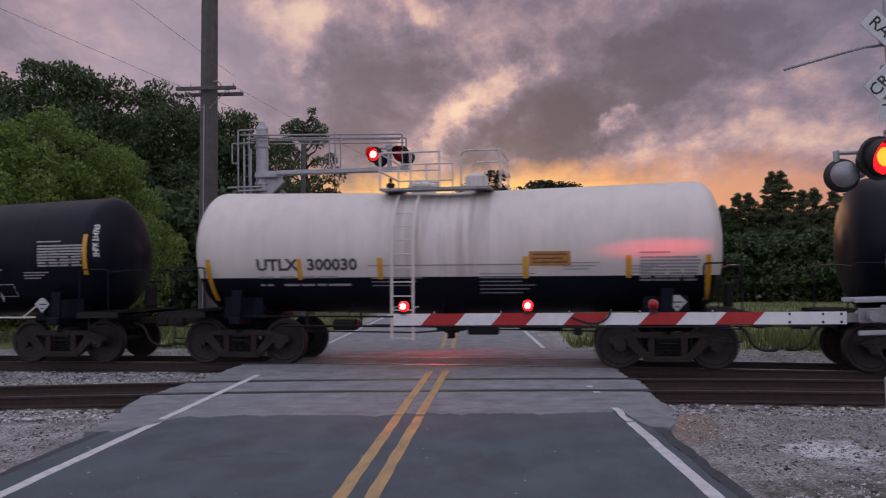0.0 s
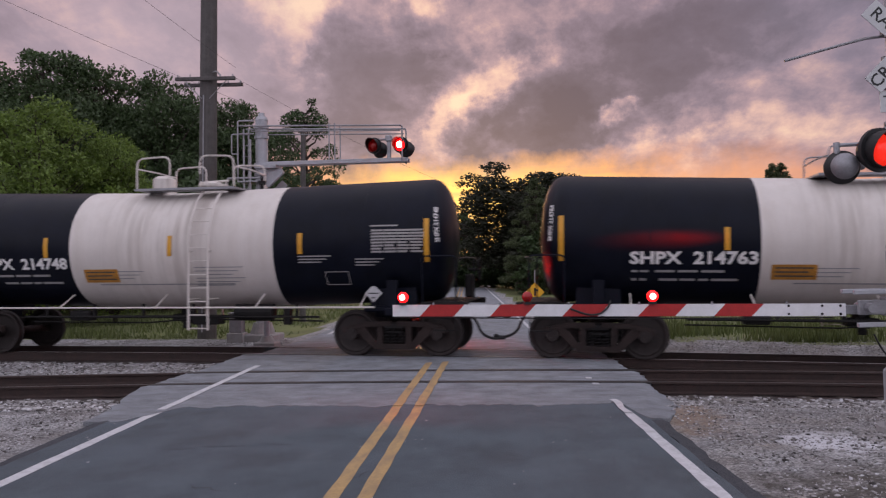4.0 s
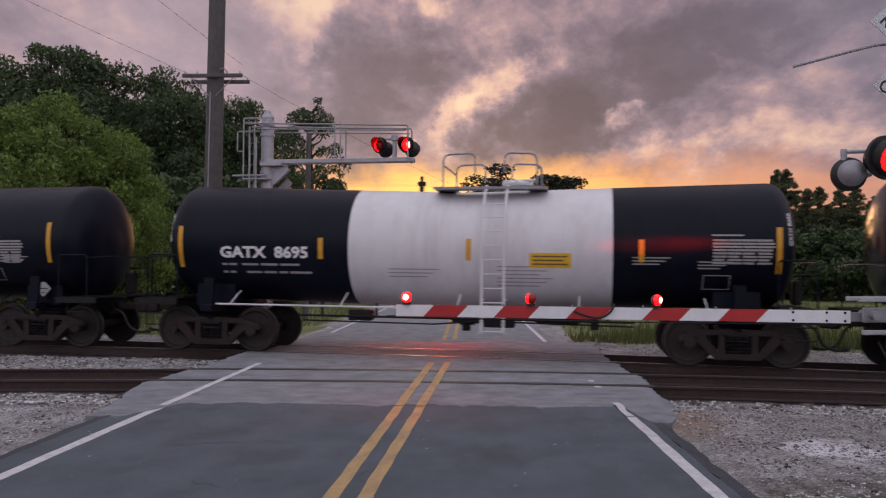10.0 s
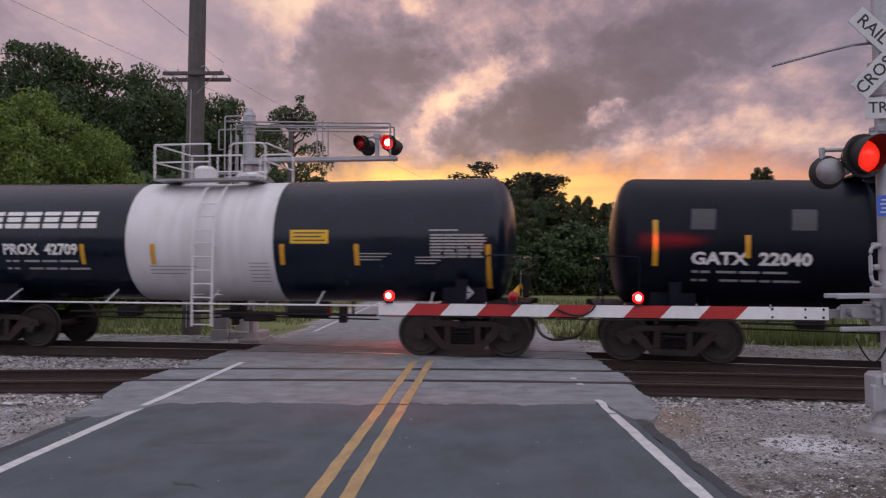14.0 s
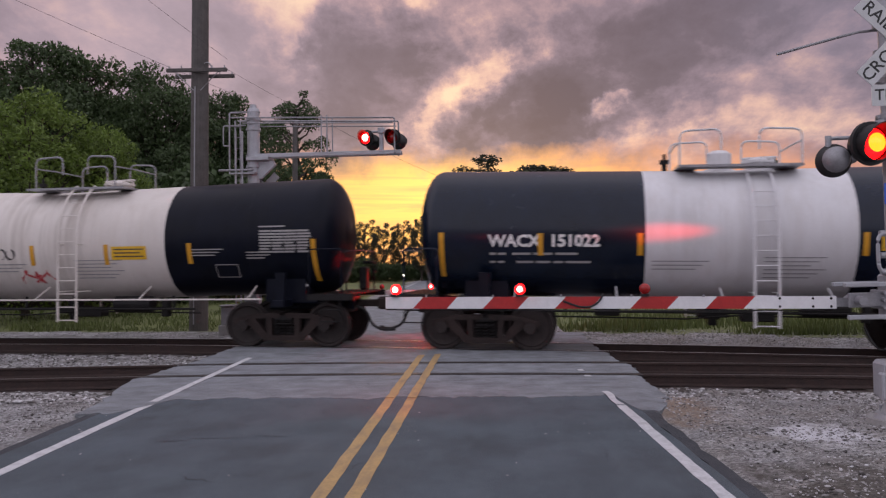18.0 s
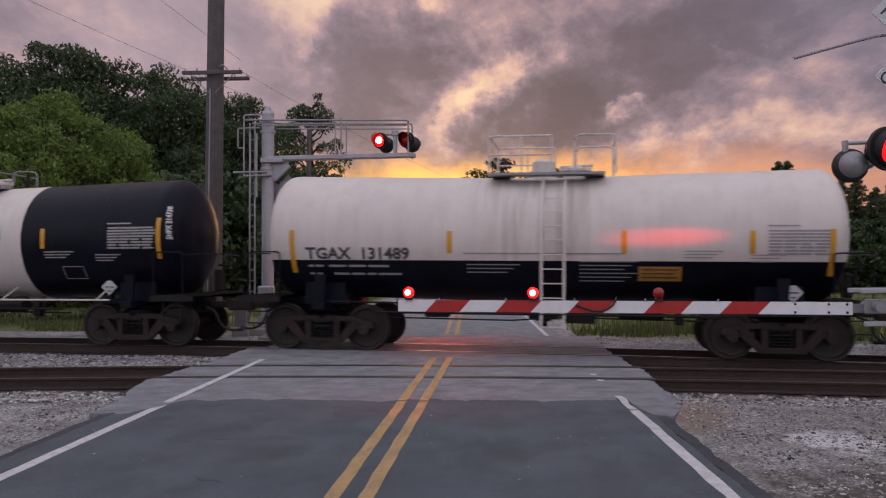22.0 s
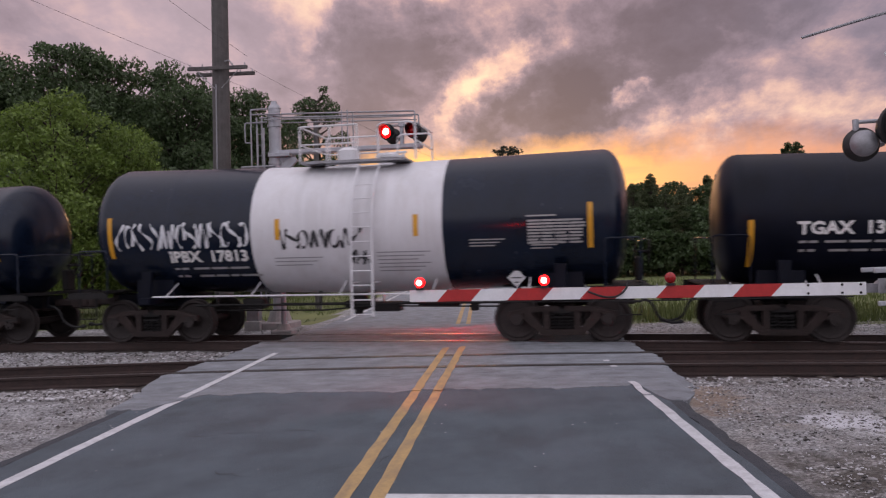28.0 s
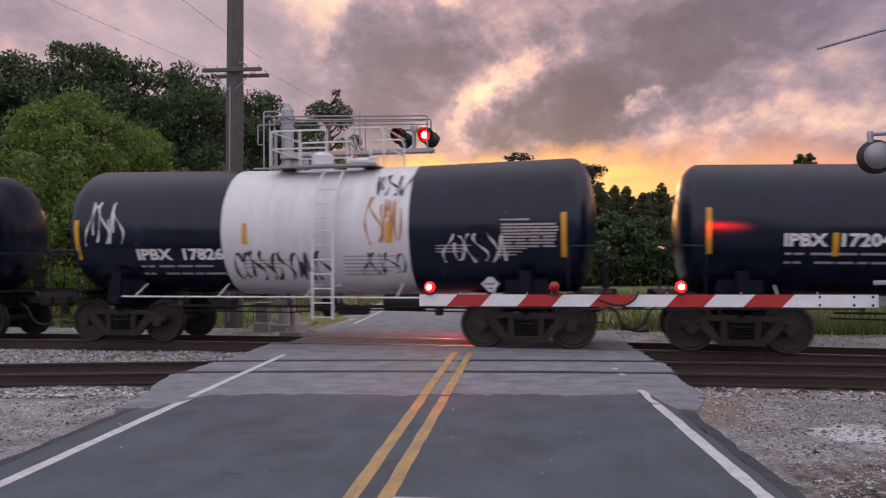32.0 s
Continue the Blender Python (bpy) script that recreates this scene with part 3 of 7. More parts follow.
def ground_sheet():
    xs = sorted({*np.linspace(-24, 24, 97).tolist(), *[s * 24 * 1.22 ** k for k in range(1, 22) for s in (-1, 1)]})
    ys = sorted({*np.linspace(-6, 46, 131).tolist(), *[46 + 4 * 1.27 ** k for k in range(24)], *[-6 - 4 * 1.27 ** k for k in range(24)]})
    verts = [(x, y, land(x, y)) for y in ys for x in xs]
    nx = len(xs)
    faces = [(j * nx + i, j * nx + i + 1, (j + 1) * nx + i + 1, (j + 1) * nx + i) for j in range(len(ys) - 1) for i in range(nx - 1)]
    me = bpy.data.meshes.new("ground")
    me.from_pydata(verts, [], faces)
    me.materials.append(GROUND)
    me.materials.append(GRASS)
    idx = []
    for f in faces:
        x = sum(verts[k][0] for k in f) / 4
        y = sum(verts[k][1] for k in f) / 4
        edge = 21.1 - 0.16 * max(0, min(9, x + 1)) - 0.06 * min(0, x) + 0.5 * noise.noise(Vector((x * 0.5, y * 0.5, 1)))
        idx.append(1 if y > edge and abs(x - road_mid(y)) > 3.8 + 0.4 * noise.noise(Vector((x, y * 0.4, 5))) else 0)
    me.polygons.foreach_set("material_index", idx)
    me.polygons.foreach_set("use_smooth", [True] * len(faces))
    tagged(new("ground", me), "grey gravel shoulders and rough green verge", "ground", kind="structure")


ground_sheet()


def strip(name, left, right, y0, y1, z, mat, label, kind="structure", thick=0.03, step=0.6, parent=None, wob=0.0, seed=0.0, drift=0.0):
    """A band that lies along the road, between two offsets from its middle line."""
    n = max(2, int((y1 - y0) / step))
    bm = bmesh.new()
    rows = []
    for i in range(n + 1):
        y = y0 + (y1 - y0) * i / n
        c = road_mid(y) + drift * (y - 6.0)
        a = left + wob * noise.noise(Vector((seed, y * 2.3, 0)))
        b = right + wob * noise.noise(Vector((seed + 9, y * 2.3, 0)))
        rows.append([bm.verts.new((c + q, y, w)) for q, w in ((a, z - thick), (a, z), (b, z), (b, z - thick))])
    for p, q in zip(rows, rows[1:]):
        for k in range(3):
            bm.faces.new((p[k], p[k + 1], q[k + 1], q[k]))
    bm.faces.new(rows[0])
    bm.faces.new(rows[-1][::-1])
    bmesh.ops.recalc_face_normals(bm, faces=bm.faces[:])
    me = finish(name, bm, mat)
    if parent:
        return put(name, me, parent)
    return tagged(new(name, me), label, "road" if kind == "structure" else "marking", kind=kind)


strip("road", -3.32, 3.12, -40, 10.95, -0.012, ASPHALT, "dark grey two-lane asphalt road", wob=0.03)
strip("road", -3.25, 3.15, 18.85, 260, -0.02, WORN, "grey asphalt road running on beyond the tracks", wob=0.04, step=2.0)
strip("road_edge", 3.12, 3.27, -40, 9.9, -0.02, EDGE, "crumbling black asphalt road edge", wob=0.07, seed=4, step=0.25)
strip("road_edge", -3.46, -3.32, -40, 9.3, -0.02, EDGE, "crumbling black asphalt road edge", wob=0.07, seed=8, step=0.25)


def crossing():
    """The pale worn asphalt apron between and before the rails, cut by the flangeways."""
    def side(y):
        left = -5.0 - 0.72 * smooth(9.4, 12.4, y) + 0.35 * smooth(14.5, 17, y)
        right = 1.72 + 0.30 * smooth(9.2, 10.6, y) - 0.15 * smooth(12, 17, y)
        return left, right
    rows = [("front", None, lambda x: near_track(x, -0.11)), ("a", lambda x: near_track(x, 0.075), lambda x: near_track(x, 1.385)),
            ("b", lambda x: near_track(x, 1.57), lambda x: far_track(x, -0.83)), ("c", lambda x: far_track(x, -0.66), lambda x: far_track(x, 0.66)),
            ("d", lambda x: far_track(x, 0.83), lambda x: 20.3 - 0.08 * x)]
    for k, (nm, lo, hi) in enumerate(rows):
        bm = bmesh.new()
        n = 240 if lo is None else 60
        y_mid = (10.2, 13.4, 15.2, 16.9, 19.0)[k]
        x0, x1 = side(y_mid)
        a, b = [], []
        for i in range(n + 1):
            x = x0 + (x1 - x0) * i / n
            if lo is None:
                end = smooth(1.5, 2.02, x)
                y = 10.48 + 0.05 * x + 0.22 * noise.noise(Vector((x * 1.3, 2, 0))) + 0.16 * noise.noise(Vector((x * 4.1, 4, 0))) + 0.10 * noise.noise(Vector((x * 11, 8, 0)))
                # the corners run out forward, over the shoulders
                y -= 1.05 * smooth(-4.3, -4.75, x) + 0.95 * smooth(1.35, 1.6, x) * smooth(1.96, 1.70, x)
                xx = x + 0.16 * end
            else:
                y = lo(x)
                xx = x
            out = smooth(1.5, 2.0, x) * (0.06, 0.08, 0.04, 0.0, 0.0)[k]
            z = -0.004 - 0.045 * smooth(1.62, 1.95, x) * (lo is None)
            a.append((xx + (0 if lo is None else out), y, z))
            b.append((x + out, hi(x), -0.004))
        # uneven outer ends
        m = 14
        va = [[bm.verts.new((p[0] + (q[0] - p[0]) * j / m + ((0.10 * noise.noise(Vector((j * 0.9 + k * 5, i * 0.01, 3))) - (0.62 * smooth(0.0, 1.0, j / m) * (i == 0) if lo is None else 0)) if i in (0, n) else 0),
                             p[1] + (q[1] - p[1]) * j / m, p[2] + (q[2] - p[2]) * j / m + far_lift(p[0], p[1] + (q[1] - p[1]) * j / m))) for j in range(m + 1)] for i, (p, q) in enumerate(zip(a, b))]
        for i in range(n):
            for j in range(m):
                bm.faces.new((va[i][j], va[i + 1][j], va[i + 1][j + 1], va[i][j + 1]))
        geo = bmesh.ops.extrude_face_region(bm, geom=bm.faces[:])
        for v in [g for g in geo["geom"] if isinstance(g, bmesh.types.BMVert)]:
            v.co.z -= 0.12
        bmesh.ops.recalc_face_normals(bm, faces=bm.faces[:])
        tagged(new("crossing_apron", finish("crossing_apron", bm, WORN)), "pale worn asphalt apron of the level crossing", "pavement", kind="structure")


crossing()


def flangeways():
    """Flush black strips along the rails, painting the shade of the open flangeways."""
    for line, offs in ((near_track, (-0.075, 0.06, 1.375, 1.51)), (far_track, (-0.795, -0.655, 0.655, 0.795))):
        for off in offs:
            bm = bmesh.new()
            n = 24
            a, b = [], []
            for i in range(n + 1):
                x = -5.7 + (7.8 if line is near_track else 7.4) * i / n
                w = 0.042
                up = rail_level(x) if line is far_track else 0.0
                a.append([bm.verts.new((x, line(x, off) - w, z + up)) for z in (-0.1, 0.0)])
                b.append([bm.verts.new((x, line(x, off) + w, z + up)) for z in (0.0, -0.1)])
            for p, q, r, s in zip(a, a[1:], b, b[1:]):
                bm.faces.new((p[0], q[0], q[1], p[1]))
                bm.faces.new((p[1], q[1], s[0], r[0]))
                bm.faces.new((r[0], s[0], s[1], r[1]))
            bmesh.ops.recalc_face_normals(bm, faces=bm.faces[:])
            tagged(new("flangeway_strip", finish("flangeway_strip", bm, RUBBER)), "flush black strip painting the shaded gap beside a rail", "pavement", kind="structure")


flangeways()

# road paint
lines = thing("road_marking", "double yellow centre lines, worn paint on asphalt", "marking", kind="structure")
strip("yellow_line", -0.14, -0.02, -20, 10.9, -0.008, LINE_YELLOW, "", parent=lines, thick=0.003, wob=0.012, step=0.12, drift=0.038)
strip("yellow_line", 0.12, 0.24, -20, 10.9, -0.008, LINE_YELLOW, "", parent=lines, thick=0.003, wob=0.012, step=0.12, seed=3, drift=0.043)
strip("yellow_line", 0.28, 0.39, 19.4, 120, -0.013, LINE_YELLOW, "", parent=lines, thick=0.004, step=2)
strip("yellow_line", 0.55, 0.66, 19.4, 120, -0.013, LINE_YELLOW, "", parent=lines, thick=0.004, step=2)
edges = thing("road_marking", "solid white edge lines, worn paint on asphalt", "marking", kind="structure")
strip("white_line", -3.02, -2.90, -20, 10.6, -0.008, LINE_WHITE, "", parent=edges, thick=0.004, wob=0.012, step=0.3)
strip("white_line", 2.90, 3.02, -20, 9.9, -0.008, LINE_WHITE, "", parent=edges, thick=0.004, wob=0.02, step=0.2, seed=5)
for y0, y1 in ((10.35, 13.0), (13.0, 16.0)):
    strip("yellow_line", -0.14, -0.02, y0, y1, 0.0035, LINE_YELLOW, "", parent=lines, thick=0.003, wob=0.02, step=0.12, drift=0.038)
    strip("yellow_line", 0.12, 0.24, y0, y1, 0.0035, LINE_YELLOW, "", parent=lines, thick=0.003, wob=0.02, step=0.12, seed=3, drift=0.043)
for y0, y1 in ((10.0, 13.0), (13.0, 16.0)):
    strip("white_line", -3.01, -2.90, y0, y1, 0.0035, LINE_WHITE, "", parent=edges, thick=0.004, wob=0.012, step=0.2)
for y0, y1 in ((9.9, 10.9), (12.3, 12.45), (12.95, 13.1)):
    strip("white_line", 2.90, 2.99, y0, y1, 0.0035, LINE_WHITE, "", parent=edges, thick=0.004, wob=0.03, step=0.12)
strip("white_line", 2.85, 2.96, 20.0, 150, -0.013, LINE_WHITE, "", parent=edges, thick=0.004, step=2)
strip("white_line", -3.0, -2.9, 22.5, 150, -0.013, LINE_WHITE, "", parent=edges, thick=0.004, step=2)
stops = thing("road_marking", "white stop bars across the lanes", "marking", kind="structure")
for nm, x0, x1, yy, h in (("stop_bar", -1.10, 1.50, 5.86, -0.55), ("stop_bar", -4.6, -2.35, 19.75, -0.30)):
    bm = bmesh.new()
    z = -0.005 if yy < 10 else -0.011
    plate(bm, [(x0, yy + h), (x1, yy + h - 0.02), (x1, yy - 0.02), (x0, yy)], z - 0.004, z)
    part(nm, bm, LINE_WHITE, stops)


# cracks and scuffs in the road
def cracks():
    rnd = random.Random(6)
    flaws = thing("road_flaws", "thin dark cracks and pale chips in the asphalt", "road", kind="structure")
    for x, y, turn, length in ((-2.55, 6.4, -18, 0.45), (-3.35, 7.8, 8, 0.4), (-2.95, 7.95, 4, 0.55), (-2.4, 8.05, -15, 0.4), (-1.3, 6.9, 60, 0.5), (0.9, 7.4, 80, 0.6), (-0.6, 11.9, 5, 0.5), (-2.1, 11.6, -6, 0.7),
                               (-4.0, 12.3, 10, 0.6), (0.2, 11.3, 12, 0.5), (1.1, 12.0, -8, 0.6), (-3.3, 14.6, 4, 0.9), (-1.2, 14.4, -5, 0.7)):
        bm = bmesh.new()
        z = 0.001 if y > 10.2 else -0.0085
        a = radians(turn)
        rows = []
        n = 36
        for i in range(n + 1):
            s = length * (i / n - 0.5)
            off = 0.07 * noise.noise(Vector((s * 9 + x * 9, y, 1))) + 0.03 * noise.noise(Vector((s * 40, y, 4)))
            w = (0.002 + 0.005 * rnd.random()) * math.sin(math.pi * (i + 0.3) / (n + 0.6))
            px, py = x + s * math.cos(a) - off * math.sin(a), y + s * math.sin(a) + off * math.cos(a)
            rows.append([bm.verts.new((px + q * w * math.sin(a), py - q * w * math.cos(a) * 2, z)) for q in (1, -1)])
        for p, q in zip(rows, rows[1:]):
            bm.faces.new((p[0], q[0], q[1], p[1]))
        bmesh.ops.recalc_face_normals(bm, faces=bm.faces[:])
        part("crack", bm, EDGE, flaws)
    for _ in range(40):
        y = 4.4 + 6.0 * rnd.random()
        x = road_mid(y) + rnd.uniform(-3.2, 2.9)
        bm = bmesh.new()
        r = rnd.uniform(0.005, 0.014)
        vs = [bm.verts.new((x + r * rnd.uniform(0.6, 1.6) * math.cos(k * 1.05), y + r * rnd.uniform(0.6, 1.2) * math.sin(k * 1.05), -0.0085)) for k in range(6)]
        top = bm.verts.new((x, y, -0.003))
        for k in range(6):
            bm.faces.new((vs[k], vs[(k + 1) % 6], top))
        part("chip", bm, STONE, flaws)


cracks()


# ---- the two tracks ----
PROFILE = [(-0.07, -0.18), (0.07, -0.18), (0.07, -0.165), (0.012, -0.14), (0.012, -0.045), (0.036, -0.035), (0.036, -0.008), (0.028, 0.0), (-0.028, 0.0), (-0.036, -0.008), (-0.036, -0.035), (-0.012, -0.045), (-0.012, -0.14), (-0.07, -0.165)]


def rail(track, line, off, x0, x1, n, top):
    bm = bmesh.new()
    rings = []
    for i in range(n + 1):
        x = x0 + (x1 - x0) * i / n
        y = line(x, off)
        up = rail_level(x) if line is far_track else 0.0
        rings.append([bm.verts.new((x, y + a, b + 0.002 + up)) for a, b in PROFILE])
    k = len(PROFILE)
    for a, b in zip(rings, rings[1:]):
        for j in range(k):
            f = bm.faces.new((a[j], b[j], b[(j + 1) % k], a[(j + 1) % k]))
            f.material_index = 1 if j == 7 else 0
    bmesh.ops.recalc_face_normals(bm, faces=bm.faces[:])
    return part("rail", bm, [RAILSIDE, top], track)


def tie_mesh(bm):
    box(bm, (0, 0, 0), (0.22, 2.6, 0.16), 0.015)


tracks = []
for nm, line, x0, x1 in (("near", near_track, -26, 22), ("far", far_track, -225, 220)):
    tr = thing("railway_track", "rusty steel rails spiked to weathered wooden ties", "railway track", group="railway tracks", kind="structure")
    tracks.append((tr, line))
    base = 0.0 if nm == "near" else -0.7175
    rail(tr, line, base, x0, x1, 48 if nm == "near" else 220, DULL_TOP if nm == "near" else RAILTOP)
    rail(tr, line, base + 1.435, x0, x1, 48 if nm == "near" else 220, DULL_TOP if nm == "near" else RAILTOP)


def leaf_like_stone():
    mat = bpy.data.materials.new("crushed_stone_pieces")
    mat.use_nodes = True
    add = graph(mat.node_tree)
    bsdf = mat.node_tree.nodes["Principled BSDF"]
    r = add("ShaderNodeNewGeometry").outputs["Random Per Island"]
    col = add("ShaderNodeValToRGB", {0: r}, ramp=[(0.0, (0.035, 0.031, 0.029)), (0.34, (0.17, 0.16, 0.155)), (0.84, (0.40, 0.39, 0.39)), (1.0, (0.62, 0.62, 0.65))]).outputs[0]
    mat.node_tree.links.new(col, bsdf.inputs["Base Color"])
    bsdf.inputs["Roughness"].default_value = 0.9
    return mat


def stones():
    """Loose crushed stone on the shoulders and between the rails."""
    rnd = np.random.RandomState(4)
    t = (1 + 5 ** 0.5) / 2
    ico = np.array([(-1, t, 0), (1, t, 0), (-1, -t, 0), (1, -t, 0), (0, -1, t), (0, 1, t), (0, -1, -t), (0, 1, -t), (t, 0, -1), (t, 0, 1), (-t, 0, -1), (-t, 0, 1)]) / 1.9
    tri = np.array([(0, 11, 5), (0, 5, 1), (0, 1, 7), (0, 7, 10), (0, 10, 11), (1, 5, 9), (5, 11, 4), (11, 10, 2), (10, 7, 6), (7, 1, 8), (3, 9, 4), (3, 4, 2), (3, 2, 6), (3, 6, 8), (3, 8, 9), (4, 9, 5), (2, 4, 11), (6, 2, 10), (8, 6, 7), (9, 8, 1)])
    V, Fc = [], []
    count = 0
    areas = [(-13, -4.95, 5.5, 20.5, 12000), (1.95, 9.5, 4.5, 20.5, 14000), (-20, 14, 18.6, 21.4, 7000)]
    areas += [(-13, -4.95, 10.1, 11.6, 4500)]
    areas += [(1.7, 6.5, 3.8, 11.0, 16000), (-8.5, -4.9, 4.5, 11.0, 12000), (1.75, 6.5, 4.8, 12.2, 3600), (-9.5, -5.0, 5.5, 12.2, 2200)]
    for pick, (x0, x1, y0, y1, n) in enumerate(areas):
        for _ in range(n):
            x, y = rnd.uniform(x0, x1), rnd.uniform(y0, y1)
            off = x - road_mid(y)
            if -3.75 < off < 3.5 and not (13 < y < 20 and (off < -3.6 or off > 3.3)):
                continue
            bed = y > 11.2
            lane, lane_far = y + 0.010 * x * x, y - SLOPE * x
            if 12.35 < lane < 14.3 or 15.8 < lane_far < 18.0 or (x > 2.6 and 12.3 < lane and lane_far < 18.1 and rnd.rand() < 0.94):
                continue
            coarse = pick > 5
            if not bed and rnd.rand() < 0.15 + 0.45 * (noise.noise(Vector((x * 0.7, y * 0.7, 11))) > 0.1):
                continue
            s = 0.007 + 0.014 * rnd.rand() ** 2 if coarse else rnd.uniform(0.004, 0.011) if pick > 3 else rnd.uniform(0.016, 0.034) if pick == 3 else rnd.uniform(0.005, 0.016) * (1.8 if rnd.rand() < 0.06 else 1) if not bed else rnd.uniform(0.009, 0.018) if y > 18.4 else rnd.uniform(0.016, 0.032)
            a = rnd.uniform(0, 6.28)
            R = np.array([(math.cos(a), -math.sin(a), 0), (math.sin(a), math.cos(a), 0), (0, 0, 1)])
            p = (ico * rnd.uniform(0.7, 1.3, (12, 1)) * np.array([1.35, 0.85, 0.55]) * s) @ R.T + np.array([x, y, land(x, y) + s * 0.35])
            V.append(p)
            Fc.append(tri + count * 12)
            count += 1
    me = bpy.data.meshes.new("ballast_stones")
    me.from_pydata(np.concatenate(V).tolist(), [], np.concatenate(Fc).tolist())
    me.materials.append(leaf_like_stone())
    tagged(new("ballast_stones", me), "loose grey crushed ballast stones by the rails", "gravel", kind="stuff")


stones()


def grass():
    rnd = np.random.RandomState(8)
    V, Fc = [], []
    k = 0
    while k < 34000:
        y = 20.0 + 31 * rnd.rand() ** 1.6
        x = rnd.uniform(-0.75 * y - 6, 0.7 * y + 5)
        if y < 21.2 - 0.16 * max(0, min(9, x + 1)) - 0.06 * min(0, x):
            continue
        off = x - road_mid(y)
        if -4.1 < off < 3.7 or noise.noise(Vector((x * 0.35, y * 0.35, 2))) + 0.35 < rnd.rand() * 0.6:
            continue
        h = rnd.uniform(0.10, 0.34) * (0.75 + 0.6 * noise.noise(Vector((x * 0.2, y * 0.2, 9)))) * (1 + 0.3 * (x > 3))
        a, w = rnd.uniform(0, 6.28), rnd.uniform(0.012, 0.03)
        lx, ly = rnd.uniform(-0.1, 0.1), rnd.uniform(-0.1, 0.1)
        z = land(x, y) - 0.02
        dx, dy = math.cos(a) * w, math.sin(a) * w
        V += [(x - dx, y - dy, z), (x + dx, y + dy, z), (x + lx + dx * 0.3, y + ly + dy * 0.3, z + h), (x + lx - dx * 0.3, y + ly - dy * 0.3, z + h)]
        Fc.append((4 * k, 4 * k + 1, 4 * k + 2, 4 * k + 3))
        k += 1
    me = bpy.data.meshes.new("grass")
    me.from_pydata(V, [], Fc)
    me.materials.append(leaf_material("grass_blades", (0.115, 0.145, 0.045)))
    tagged(new("grass", me), "long uncut green grass beyond the tracks", "grass", kind="stuff")


grass()


# ---- trees ----
def leaf_cloud(name, centres, radii, n, size, mat, seed, flat=0.85, slim=0.55):
    """A crown of many small leaves, in clumps round the given centres."""
    rnd = np.random.RandomState(seed)
    centres, radii = np.array(centres), np.array(radii)
    pick = rnd.choice(len(centres), n, p=radii ** 2 / (radii ** 2).sum())
    d = rnd.normal(size=(n, 3))
    d /= np.linalg.norm(d, axis=1)[:, None]
    d[:, 2] = np.where(rnd.rand(n) < 0.3, np.abs(d[:, 2]), d[:, 2])
    r = radii[pick] * rnd.uniform(0.30, 1.10, n) ** 0.7
    c = centres[pick] + d * r[:, None] * np.array([1, 1, flat])
    a = rnd.normal(size=(n, 3))
    a /= np.linalg.norm(a, axis=1)[:, None]
    b = np.cross(a, rnd.normal(size=(n, 3)))
    b /= np.linalg.norm(b, axis=1)[:, None]
    s = size * rnd.uniform(0.6, 1.4, n)[:, None]
    V = np.stack([c - a * s, c + b * s * slim, c + a * s, c - b * s * slim], 1).reshape(-1, 3)
    me = bpy.data.meshes.new(name)
    me.from_pydata(V.tolist(), [], np.arange(4 * n).reshape(-1, 4).tolist())
    me.materials.append(mat)
    return me


def broad_tree(h, r, seed, mat, n=7000, size=0.16, low=0.25, clumps=26, taper=0.75, clump=0.20, core=4):
    """Trunk with limbs, and the crown that hangs on them."""
    rnd = random.Random(seed)
    bm = bmesh.new()
    fork = h * low
    lean = [rnd.uniform(-0.3, 0.3), rnd.uniform(-0.3, 0.3)]
    tube(bm, [(0, 0, -0.2), (lean[0] * 0.3, lean[1] * 0.3, fork), (lean[0], lean[1], h * 0.62), (lean[0] * 1.5, lean[1] * 1.5, h * 0.9)], [h * 0.022, h * 0.017, h * 0.010, h * 0.003], 8)
    cs, rs = [], []
    for i in range(clumps):
        t = (i + 0.5) / clumps
        z = fork + (h - fork) * (0.06 + 0.88 * t)
        spread = r * (1.0 - taper * max(0, t - 0.45) / 0.55) * (0.60 + 0.40 * min(1, t / 0.3))
        a = i * 2.4 + rnd.uniform(-0.6, 0.6)
        q = spread * rnd.uniform(0.30, 1.05) ** 0.6
        p = (lean[0] + q * math.cos(a), lean[1] + q * math.sin(a), z + rnd.uniform(-0.04, 0.04) * h)
        cs.append(p)
        rs.append(r * clump * rnd.uniform(0.6, 1.35))
        s = z - q * 0.7
        tube(bm, [(lean[0] * s / h, lean[1] * s / h, max(fork * 0.7, s)), ((p[0]) * 0.55, (p[1]) * 0.55, (z + max(fork, s)) * 0.5), p], [h * 0.007, h * 0.004, h * 0.0015], 5)
    # the shaded inside of the crown
    for k in range(core):
        t = (k + 0.7) / (core + 0.6)
        cs.append((lean[0], lean[1], fork + (h - fork) * (0.08 + 0.78 * t)))
        rs.append(r * 0.62 * (1.0 - taper * max(0, t - 0.45) / 0.55))
    trunk = finish("trunk", bm, BARK, True)
    return trunk, leaf_cloud("crown", cs, rs, n, size, mat, seed)


